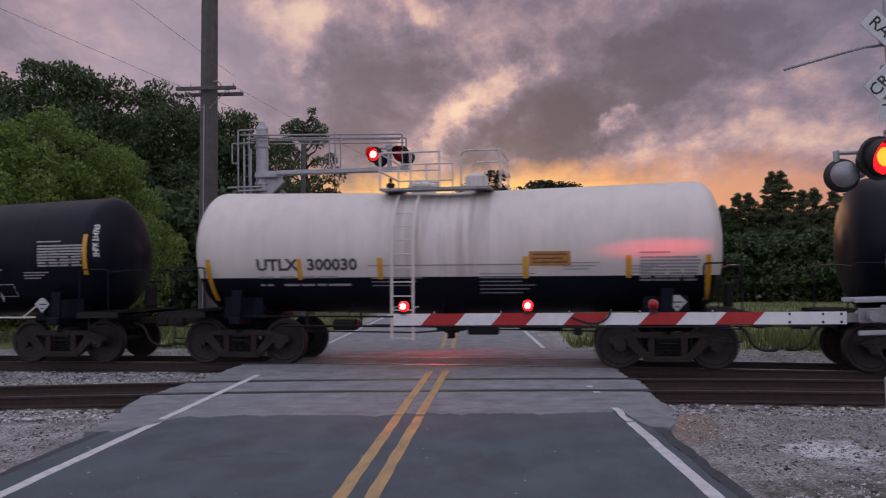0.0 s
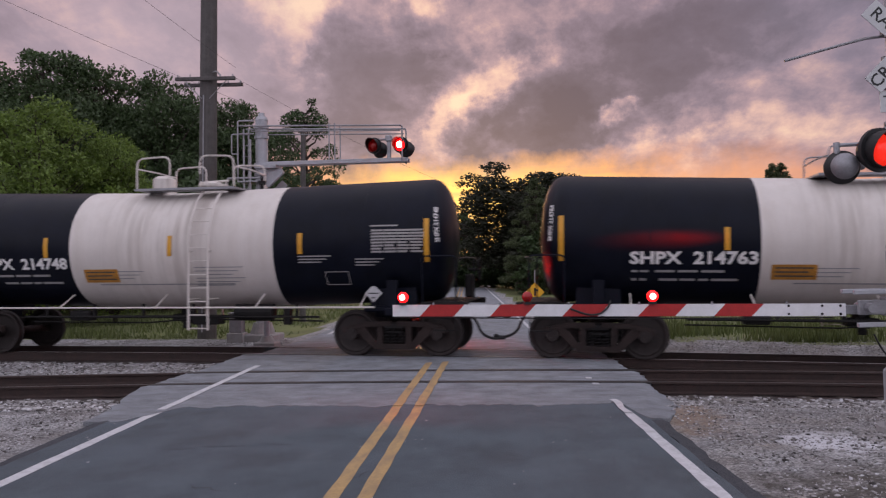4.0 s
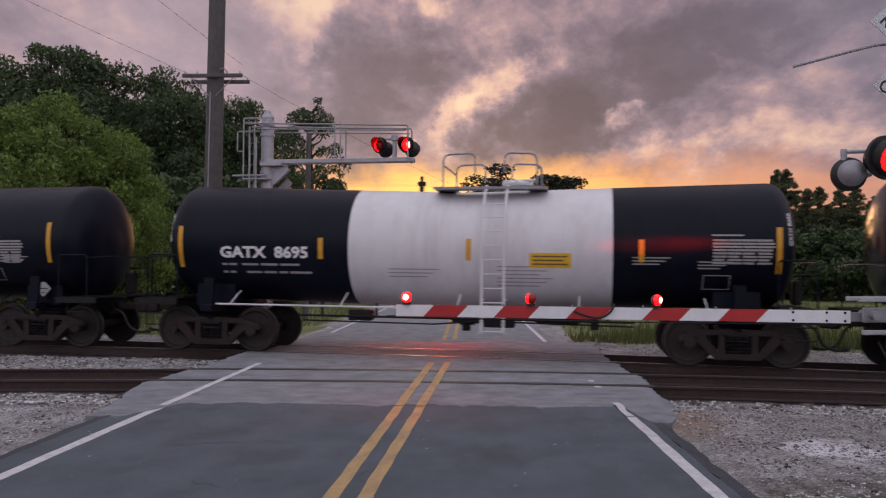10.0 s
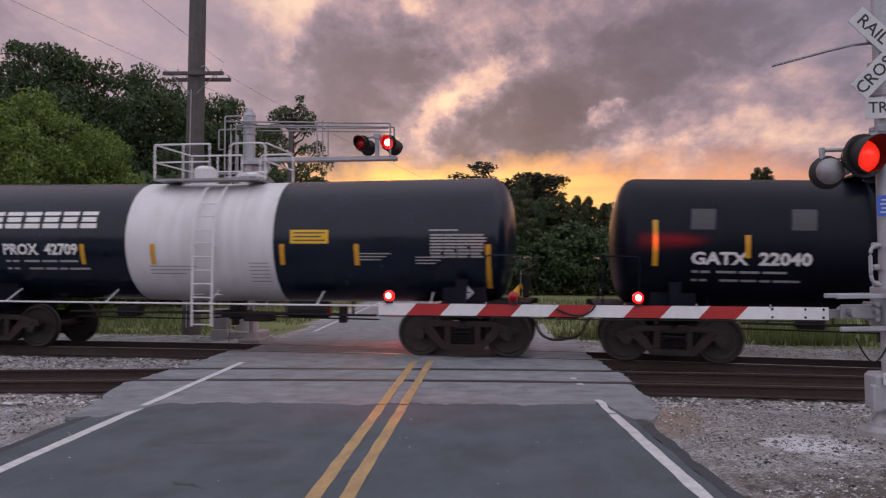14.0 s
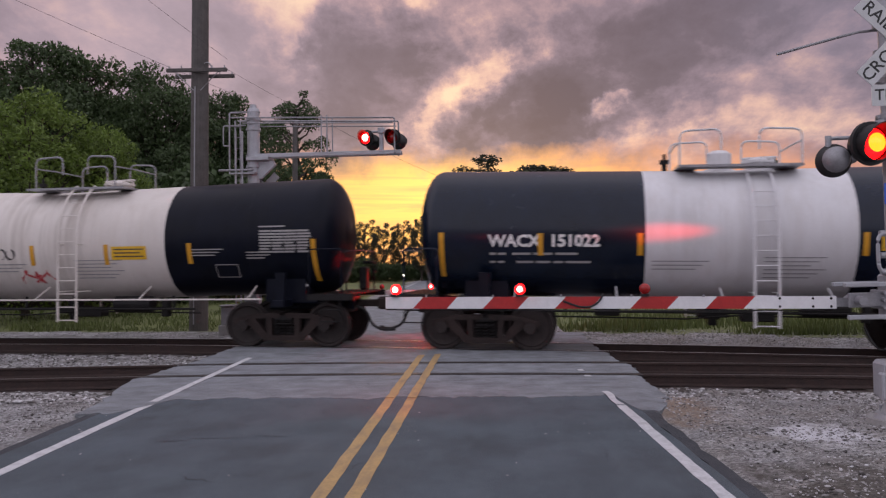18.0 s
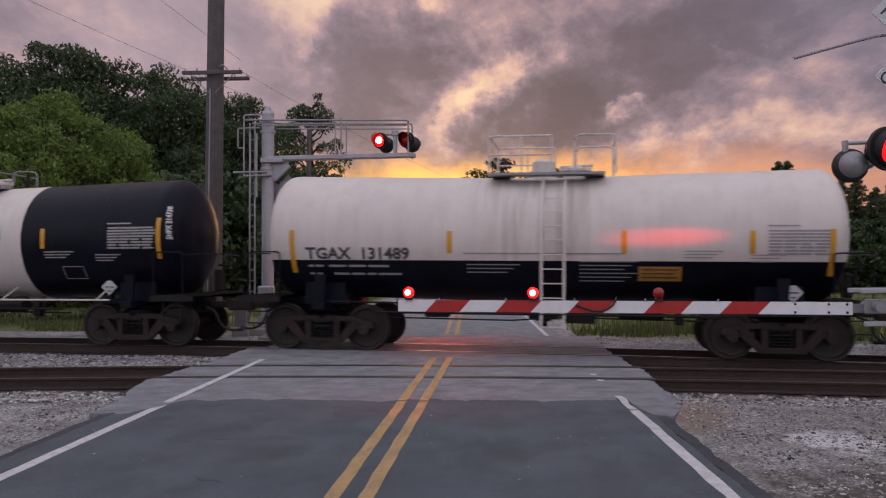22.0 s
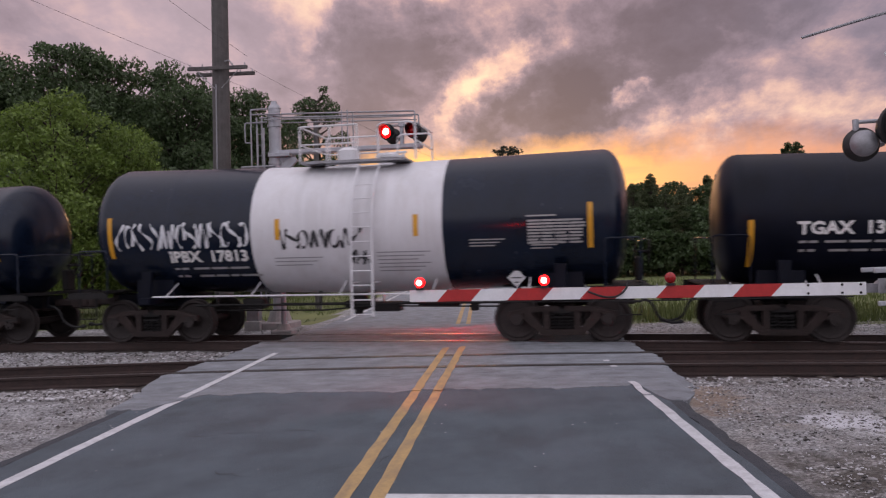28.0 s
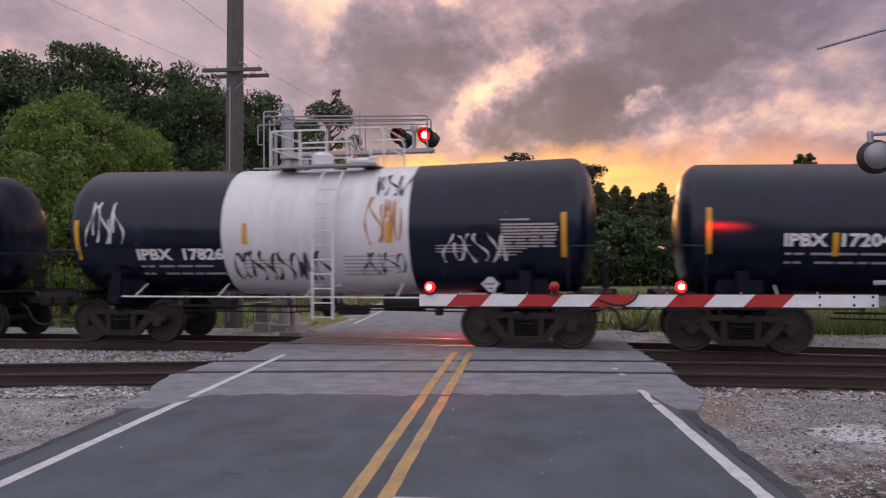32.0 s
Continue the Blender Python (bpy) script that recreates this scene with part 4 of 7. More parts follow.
def pine_tree(h, r, seed, n=4200, bare=0.2):
    rnd = random.Random(seed)
    bm = bmesh.new()
    tube(bm, [(0, 0, -0.2), (0, 0, h * 0.5), (rnd.uniform(-0.2, 0.2), 0, h * 0.98)], [h * 0.014, h * 0.010, h * 0.002], 7)
    cs, rs = [], []
    z = h * bare
    while z < h * 0.97:
        t = (z - h * bare) / (h * (1 - bare))
        a = rnd.uniform(0, 6.28)
        q = r * (1 - t) ** 0.8 * rnd.uniform(0.25, 1.1) + 0.04
        p = (q * math.cos(a), q * math.sin(a), z + q * rnd.uniform(-0.10, 0.35))
        tube(bm, [(0, 0, z), p], [0.05, 0.012], 4)
        cs.append(p)
        rs.append(max(0.11, r * (0.22 - 0.13 * t)) * rnd.uniform(0.6, 1.4))
        z += h * 0.0058
    cs.append((0, 0, h * 0.98))
    rs.append(0.2)
    return finish("trunk", bm, BARK, True), leaf_cloud("crown", np.array(cs), np.array(rs), n, 0.10, LEAF_PINE, seed, 0.8, 0.20)


KINDS = {}


def plant(kind, az, dist, top, label, turn=0.0, wide=1.0):
    """A tree of a kind, by its bearing from the road, its distance, and the height of its top."""
    if kind not in KINDS:
        KINDS[kind] = {"oak": lambda: broad_tree(12, 4.2, 3, LEAF_DARK, 30000, 0.095, 0.22, 70), "maple": lambda: broad_tree(12, 3.6, 11, LEAF_DARK, 28000, 0.09, 0.18, 64),
                       "bush": lambda: broad_tree(8, 3.6, 5, LEAF_LIGHT, 40000, 0.070, 0.06, 95, 0.7, 0.17), "tall": lambda: broad_tree(12, 1.9, 21, LEAF_DARK, 9000, 0.075, 0.3, 40, 0.6, 0.26, 0),
                       "airy": lambda: broad_tree(10, 3.2, 33, LEAF_SHADE, 15000, 0.085, 0.16, 80, 0.5, 0.17, 0),
                       "round": lambda: broad_tree(10, 3.0, 9, LEAF_DARK, 14000, 0.12, 0.12, 60), "pine": lambda: pine_tree(10, 1.7, 2, 32000), "pine2": lambda: pine_tree(10, 2.1, 14, 32000, 0.1),
                       "dome": lambda: broad_tree(10, 3.1, 9, LEAF_SHADE, 34000, 0.085, 0.16, 110, 0.22, 0.18, 5), "scrub": lambda: broad_tree(6, 3.2, 31, LEAF_DARK, 8000, 0.15, 0.05, 44)}[kind]()
    trunk, crown = KINDS[kind]
    h = max(v.co.z for v in crown.vertices)
    x, y = dist * math.sin(radians(az)), dist * math.cos(radians(az))
    z = land(x, y)
    k = (top - z) / h
    m = Matrix.Translation((x, y, z)) @ Matrix.Rotation(radians(turn), 4, "Z")
    ob = thing("tree", label, "tree", m, group="trees beyond the tracks")
    put("trunk", trunk, ob, Matrix.Diagonal((k * wide, k * wide, k, 1)))
    put("crown", crown, ob, Matrix.Diagonal((k * wide, k * wide, k, 1)))


def top_at(el, dist):
    return 1.75 + dist * math.tan(radians(el))


rt = random.Random(12)
for kind, az, dist, el, wide in (("oak", -39, 50, 14.0, 1.0), ("oak", -35.5, 52, 13.4, 1.0), ("maple", -31.6, 50, 14.6, 1.0), ("oak", -28.2, 51, 14.2, 0.95), ("maple", -26.2, 54, 11.6, 1.0),
                                 ("oak", -24.2, 50, 13.5, 0.9), ("maple", -22.0, 52, 12.0, 0.9), ("oak", -19.8, 52, 12.1, 0.9), ("maple", -17.6, 55, 10.2, 0.9)):
    plant(kind, az, dist, top_at(el, dist), "tall dark leafy tree in a wood", rt.uniform(0, 360), wide)
for az, dist, el in ((-37, 44, 7.5), (-33, 44, 7.0), (-29, 45, 7.2), (-25.5, 44, 7.0), (-22, 45, 7.0), (-19, 46, 6.5), (-16.5, 48, 6.0)):
    plant("scrub", az, dist, top_at(el, dist), "dense dark undergrowth at the wood's edge", rt.uniform(0, 360), 1.2)
plant("bush", -32.0, 33, top_at(11.3, 33), "broad bright green tree", 20, 1.05)
plant("bush", -27.2, 34, top_at(9.6, 34), "broad bright green tree", 150, 0.75)
plant("tall", -14.4, 46, top_at(12.1, 46), "slender open-crowned leafy tree", 0, 1.0)
plant("tall", -12.9, 48, top_at(6.9, 48), "small airy tree against the sunset", 40, 1.1)
plant("dome", 0.6, 75, top_at(7.4, 75), "dark round-crowned tree above the far wood", 0, 2.1)
plant("round", 3.0, 66, top_at(5.3, 66), "leafy tree beside a taller dark one", 70, 0.4)
plant("airy", -5.9, 82, top_at(3.5, 82), "small airy tree against the sunset", 30, 0.75)
for az, dist, el in ((-11.6, 95, 3.5), (-10.0, 100, 3.2), (-8.6, 96, 3.0), (-7.2, 98, 3.1), (-4.4, 95, 3.0), (-3.4, 92, 4.2), (0.9, 80, 5.6)):
    plant("airy" if az < -3.9 else "round", az, dist, top_at(el, dist), "distant dark leafy tree", rt.uniform(0, 360), 0.95)
for i in range(15):
    plant("scrub", -13.0 + i * 1.05, 84, top_at(0.15 + 1.4 * (i > 9) + rt.uniform(-0.3, 0.4), 84), "dark distant undergrowth below the trees", rt.uniform(0, 360), 1.6)
for i in range(34):
    az = 1.6 + i * 0.98 + rt.uniform(-0.3, 0.3)
    dist = 66 + rt.uniform(-5, 9)
    el = 5.2 + rt.uniform(-0.7, 0.5) - 0.6 * smooth(6, 12, az) * smooth(16, 13, az)
    if abs(az - 17.6) < 0.6:
        el = 6.9
    if abs(az - 2.2) < 0.5:
        el = 6.6
    plant("pine" if i % 3 else "pine2", az, dist, top_at(el, dist), "dark pine in a roadside wood", rt.uniform(0, 360), 1.45)
for i in range(30):
    az = 2.6 + i * 1.1
    plant("round" if i % 2 else "scrub", az, 72 if i % 2 else 62, top_at((4.5 if i % 2 else 3.2) + rt.uniform(-0.4, 0.4), 72 if i % 2 else 62), "dark undergrowth below the pines", rt.uniform(0, 360), 1.3)
# unseen trees added behind the road, to darken the tanks' low reflections
for i in range(22):
    plant("oak" if i % 2 else "maple", 95 + i * 8.1, 38 + rt.uniform(-4, 4), top_at(8 + rt.uniform(-2, 2), 38), "unseen leafy tree added behind the road to darken reflections", rt.uniform(0, 360), 1.3)


# ---- crossing signals ----
SPIN = []      # lamp inserts that turn, with their rest pose and whether they start lit


def lamp_insert(parent, m, r, lit_first, lit=LENS_ON, steady=False):
    """A ball-shaped insert with a lit and a dark half, that turns about its upright axis."""
    def build(bm):
        bmesh.ops.create_uvsphere(bm, u_segments=24, v_segments=16, radius=r)
        for v in bm.verts:
            v.co = (v.co.x, v.co.z, v.co.y)
        bmesh.ops.recalc_face_normals(bm, faces=bm.faces[:])
        for f in bm.faces:
            c = f.calc_center_median().normalized()
            f.material_index = 1 if c.y > 0 else (2 if c.y < -0.82 else 0)
    me = shared(f"lens_{r:.3f}_{lit.name}", build, [LENS_ON, LENS_DIM if lit is LENS_AMBER else LENS_OFF, lit if lit is LENS_AMBER else CORE_ON])
    ob = put("lens", me, parent, m, "round red flasher lens")
    if not steady:
        SPIN.append((ob, m, lit_first))
    return ob


def hood_mesh(r, deep):
    def build(bm):
        n = 28
        # backing disc with a rounded back, and a visor that is longer above
        rings = []
        for q, y in ((r * 1.28, -0.01), (r * 1.30, 0.02), (r * 1.05, 0.05), (r * 0.95, 0.10), (r * 0.62, 0.16), (0.02, 0.18)):
            rings.append([bm.verts.new((q * math.cos(2 * math.pi * i / n), y * 1.5, q * math.sin(2 * math.pi * i / n))) for i in range(n)])
        for a, b in zip(rings, rings[1:]):
            for i in range(n):
                bm.faces.new((a[i], a[(i + 1) % n], b[(i + 1) % n], b[i]))
        bm.faces.new(rings[-1])
        inner = [bm.verts.new((r * 1.02 * math.cos(2 * math.pi * i / n), -0.012, r * 1.02 * math.sin(2 * math.pi * i / n))) for i in range(n)]
        for i in range(n):
            bm.faces.new((rings[0][i], inner[i], inner[(i + 1) % n], rings[0][(i + 1) % n]))
        out, inn = [], []
        for i in range(n):
            a = 2 * math.pi * i / n
            d = -0.012 - deep * (0.30 + 0.70 * max(0, math.sin(a) * 0.6 + 0.4))
            out.append(bm.verts.new((r * 1.06 * math.cos(a), d, r * 1.06 * math.sin(a))))
            inn.append(bm.verts.new((r * 1.03 * math.cos(a), d, r * 1.03 * math.sin(a))))
        base = [bm.verts.new((r * 1.06 * math.cos(2 * math.pi * i / n), -0.011, r * 1.06 * math.sin(2 * math.pi * i / n))) for i in range(n)]
        for i in range(n):
            j = (i + 1) % n
            bm.faces.new((base[i], base[j], out[j], out[i]))
            bm.faces.new((out[i], out[j], inn[j], inn[i]))
            bm.faces.new((inn[i], inn[j], inner[j], inner[i]))
        bmesh.ops.recalc_face_normals(bm, faces=bm.faces[:])
    return shared(f"hood_{r:.2f}_{deep:.2f}", build, HOOD, True)


def flasher(owner, m, r, deep, lit_first, lit=LENS_ON, label="black hooded red flasher lamp"):
    fl = put("flasher", hood_mesh(r, deep), owner, m, label)
    lamp_insert(fl, pose(0, r * 0.35, 0), r * 1.0, lit_first, lit)
    return fl


def ring_clamp(bm, x, y, z, r):
    cyl(bm, (x, y, z - 0.03), (x, y, z + 0.03), r + 0.02, n=16)
    box(bm, (x - r - 0.03, y, z), (0.05, 0.06, 0.05), 0.008)


def near_signal():
    """The mast beside the road with crossed boards, lamps and the gate's mechanism."""
    x, y = 4.30, 9.13
    mast = thing("crossing_signal", "silver crossing mast with crossed boards and red flashers, on gravel", "crossing signal", pose(x, y, 0, 0, -1.0, 0), group="crossing signals")
    bm = bmesh.new()
    cyl(bm, (0, 0, 0.30), (0, 0, 5.3), 0.085, n=20)
    part("mast", bm, ALU, mast, smooth=True)
    bm = bmesh.new()
    cyl(bm, (0, 0, -0.12), (0, 0, 0.0), 0.36, 0.34, n=20)
    part("footing", bm, CONCRETE, mast)
    bm = bmesh.new()
    cyl(bm, (0, 0, 0.0), (0, 0, 0.05), 0.27, 0.25, n=20)
    cyl(bm, (0, 0, 0.05), (0, 0, 0.22), 0.20, 0.13, n=20)
    box(bm, (-0.04, 0, 0.42), (0.36, 0.34, 0.42), 0.04)
    box(bm, (-0.20, -0.10, 0.36), (0.10, 0.12, 0.30), 0.02)
    for a in range(4):
        cyl(bm, (0.20 * math.cos(a * 1.57 + 0.78), 0.20 * math.sin(a * 1.57 + 0.78), 0.04), (0.20 * math.cos(a * 1.57 + 0.78), 0.20 * math.sin(a * 1.57 + 0.78), 0.12), 0.022, n=6)
    part("junction_base", bm, ALU, mast, smooth=True)
    bm = bmesh.new()
    box(bm, (-0.02, -0.21, 0.58), (0.30, 0.02, 0.13), 0.004)
    tag = part("instruction_plate", bm, SIGN_WHITE, mast)
    bm = bmesh.new()
    for k in range(3):
        box(bm, (-0.02, -0.2215, 0.545 + 0.035 * k), (0.24, 0.003, 0.012))
    part("printing", bm, SIGN_BLACK, tag)
    # the gate's mechanism and the arm's bracket
    bm = bmesh.new()
    box(bm, (0.10, -0.05, 1.32), (0.46, 0.42, 0.50), 0.02)
    box(bm, (-0.20, -0.20, 1.47), (0.86, 0.06, 0.05), 0.008)
    box(bm, (-0.20, -0.20, 1.12), (0.80, 0.06, 0.05), 0.008)
    box(bm, (-0.20, 0.12, 1.47), (0.86, 0.06, 0.05), 0.008)
    part("gate_mechanism", bm, ALU, mast)
    bm = bmesh.new()
    for k in range(3):
        cyl(bm, (-0.20, -0.20, 1.22 + 0.08 * k), (-0.20, 0.12, 1.22 + 0.08 * k), 0.025, n=10)
    cyl(bm, (-0.45, -0.24, 1.30), (-0.45, 0.15, 1.30), 0.05, n=12)
    box(bm, (-0.30, -0.10, 1.30), (0.50, 0.05, 0.16), 0.01)
    part("pivot", bm, GALV, mast, "worn steel pivot")
    # conduit, clamps
    bm = bmesh.new()
    tube(bm, bend([(-0.09, -0.06, 2.02), (-0.20, -0.06, 2.0), (-0.20, -0.06, 1.62), (-0.09, -0.06, 1.58)], 0.1), 0.022, 8)
    for z in (1.60, 1.78, 2.02):
        ring_clamp(bm, 0, 0, z, 0.085)
        cyl(bm, (-0.16, -0.02, z), (-0.10, -0.02, z), 0.035, n=10)
    part("conduit", bm, ALU, mast, smooth=True)
    # crossed boards
    for words, tilt, z in (("RAILROAD", -45, 4.17), ("CROSSING", 45, 4.17)):
        bm = bmesh.new()
        d = -0.125 if words == "RAILROAD" else -0.145
        turn = Matrix.Translation((0.12, d, z - 0.04)) @ Matrix.Rotation(radians(-tilt), 4, "Y")
        box(bm, (0, 0, 0), (1.22, 0.012, 0.23), 0.0, turn)
        board = part("crossed_board", bm, SIGN_WHITE, mast, "white reflective board lettered in black")
        for w, off in ((("RAIL", -0.36), ("ROAD", 0.36)) if words == "RAILROAD" else (("CROSS", -0.32), ("ING", 0.36))):
            bm = bmesh.new()
            flat_words(bm, w, 0.19, turn @ Matrix.Translation((off, -0.0075, 0)) @ Matrix.Rotation(radians(90), 4, "X"), bold=0.012)
            part("lettering", bm, SIGN_BLACK, board)
    bm = bmesh.new()
    box(bm, (0.11, -0.125, 3.52), (0.69, 0.012, 0.23), 0.0)
    plaque = part("track_plaque", bm, SIGN_WHITE, mast, "white plaque lettered in black")
    bm = bmesh.new()
    flat_words(bm, "TRACKS", 0.17, Matrix.Translation((0.11, -0.1325, 3.52)) @ Matrix.Rotation(radians(90), 4, "X"), bold=0.012)
    part("lettering", bm, SIGN_BLACK, plaque)
    bm = bmesh.new()
    box(bm, (0.02, -0.10, 2.45), (0.30, 0.010, 0.23), 0.0)
    blue = part("notice_plate", bm, SIGN_BLUE, mast, "small blue notice plate")
    bm = bmesh.new()
    for k in range(4):
        box(bm, (0.0, -0.1065, 2.38 + 0.045 * k), (0.2 - 0.03 * (k % 2), 0.003, 0.016))
    part("printing", bm, SIGN_WHITE, blue)
    bm = bmesh.new()
    tube(bm, [(-0.07, 0, 4.27), (-0.30, 0, 4.255), (-0.55, 0, 4.20), (-0.85, 0.01, 4.13), (-1.17, 0.02, 4.055)], 0.016, 8)
    part("rod_arm", bm, GALV, mast, smooth=True)
    for z in (3.30, 3.70, 4.02, 4.30):
        bm = bmesh.new()
        ring_clamp(bm, 0, 0, z, 0.085)
        part("clamp", bm, GALV, mast)
    # lamps: a pair towards the road, a pair towards the tracks
    bm = bmesh.new()
    tube(bm, bend([(-0.62, 0.10, 3.02), (-0.62, 0.10, 3.10), (0.62, 0.0, 3.10)], 0.05), 0.022, 8)
    tube(bm, [(0, 0, 3.10), (0.0, -0.12, 3.10)], 0.03, 8)
    cyl(bm, (-0.62, 0.10, 3.0), (-0.62, 0.10, 3.13), 0.035, n=10)
    cyl(bm, (-0.13, -0.06, 3.14), (-0.13, -0.06, 3.26), 0.05, n=12)
    part("lamp_arm", bm, ALU, mast, smooth=True)
    flasher(mast, pose(-0.29, -0.20, 2.99, 0, 0, 14), 0.185, 0.27, True, LENS_AMBER)
    flasher(mast, pose(0.62, -0.10, 3.00, 0, 0, -8), 0.155, 0.24, False)
    back = flasher(mast, pose(-0.57, 0.12, 2.85, 0, 0, 172), 0.145, 0.24, True)
    bm = bmesh.new()
    bmesh.ops.create_uvsphere(bm, u_segments=24, v_segments=12, radius=0.145)
    for v in bm.verts:
        v.co.y = max(v.co.y, 0.0) * 1.0 + 0.14
    part("dome_back", bm, GALV, back, "silver domed lamp back", smooth=True)
    bm = bmesh.new()
    tube(bm, [(-0.17, -0.05, 0), (-0.23, -0.09, 0.02), (-0.21, -0.22, 0.02)], [0.04, 0.05, 0.03], 8)
    part("visor_tip", bm, GALV, back, smooth=True)
    flasher(mast, pose(0.62, 0.12, 2.90, 0, 0, 180), 0.145, 0.24, True)
    # added half shell, no real part: it turns round the lamp, blinking its beam
    bm = bmesh.new()
    bmesh.ops.create_uvsphere(bm, u_segments=20, v_segments=12, radius=0.075)
    bmesh.ops.delete(bm, geom=[v for v in bm.verts if v.co.y < -0.002], context="VERTS")
    rest = Matrix.Translation((mast.matrix_world @ back.matrix_local).inverted() @ Vector((3.70, 9.42, 2.87)))
    SPIN.append((part("shutter", bm, HOOD, back, "added black half shell that blinks the lamp's beam", rest), rest, True))
    bm = bmesh.new()
    tube(bm, [(-0.42 + 0.36 * (k / 12), -0.16, 1.10 - 0.34 * math.sin(math.pi * (0.08 + 0.84 * k / 12))) for k in range(13)], 0.010, 6)
    part("loop_cable", bm, RUBBER, mast, "thin black cable hanging in a loop", smooth=True)
    return mast


near_signal()


def gate():
    """The lowered arm with red and white stripes, its lamps and cable."""
    y_of = lambda x: 9.15 - 0.08 * (x - 4)
    turn = math.degrees(math.atan(-0.08))
    x0, x1 = -1.44, 3.66
    L = (x1 - x0) / math.cos(radians(turn))
    m = Matrix.Translation((x0, y_of(x0), 1.27)) @ Matrix.Rotation(radians(turn), 4, "Z") @ Matrix.Rotation(radians(0.1), 4, "Y")
    arm = thing("crossing_gate", "lowered red and white striped gate arm across the road", "gate arm", m)
    h = 0.070
    bm = bmesh.new()
    box(bm, (L / 2, 0.02, 0), (L, 0.03, 2 * h - 0.01), 0.004)
    box(bm, (L + 0.2, 0.02, 0), (0.5, 0.04, 0.10), 0.004)
    part("arm_core", bm, GALV, arm)
    edges = [0.0, 0.40, 0.81, 1.245, 1.655, 2.09, 2.495, 2.95, 3.36, 3.785, 4.195, L]
    lean = 0.13
    for i, (a, b) in enumerate(zip(edges, edges[1:])):
        bm = bmesh.new()
        la = 0 if i == 0 else lean
        lb = 0 if i == len(edges) - 2 else lean
        prism(bm, [(a - la / 2, -h), (b - lb / 2, -h), (b + lb / 2, h), (a + la / 2, h)], -0.004, 0.005)
        part("stripe", bm, GATE_RED if i % 2 else GATE_WHITE, arm, "red reflective stripe" if i % 2 else "white reflective stripe")
    for x in (4.52, 4.87, 5.06):
        for z in (-0.045, 0.045):
            bm = bmesh.new()
            cyl(bm, (x, -0.012, z), (x, 0.0, z), 0.014, n=8)
            part("bolt", bm, DARKSTEEL, arm)
    for k in range(6):
        bm = bmesh.new()
        box(bm, (0.5 + 0.8 * k, 0.0, h + 0.01), (0.02, 0.03, 0.03))
        part("clip", bm, GALV, arm)
    bm = bmesh.new()
    tube(bm, bend([(2.12, -0.02, 0.02), (2.3, -0.025, -0.05), (2.45, -0.025, -0.05), (2.55, -0.02, 0.03), (2.58, 0.0, 0.11)], 0.1), 0.012, 8)
    tube(bm, [(0, 0.05, -0.085), (2.5, 0.05, -0.10), (5.0, 0.05, -0.09)], 0.008, 6)
    part("cable", bm, RUBBER, arm, "loose black lamp cable", smooth=True)
    for x, first, steady in ((0.13, True, True), (1.62, True, False), (3.05, False, False)):
        bm = bmesh.new()
        cyl(bm, (0, 0, 0.0), (0, 0, 0.03), 0.05, n=14)
        n = 16
        cyl(bm, (0, 0.035, 0.09), (0, 0.045, 0.09), 0.062, n=n)
        cyl(bm, (0, -0.01, 0.09), (0, 0.04, 0.09), 0.062, n=n, caps=False)
        lamp = part("arm_lamp", bm, HOOD, arm, "small round red gate lamp", pose(x, 0.0, h))
        lamp_insert(lamp, pose(0, -0.005, 0.09), 0.064, first, LENS_ON, steady)
    return arm


gate()


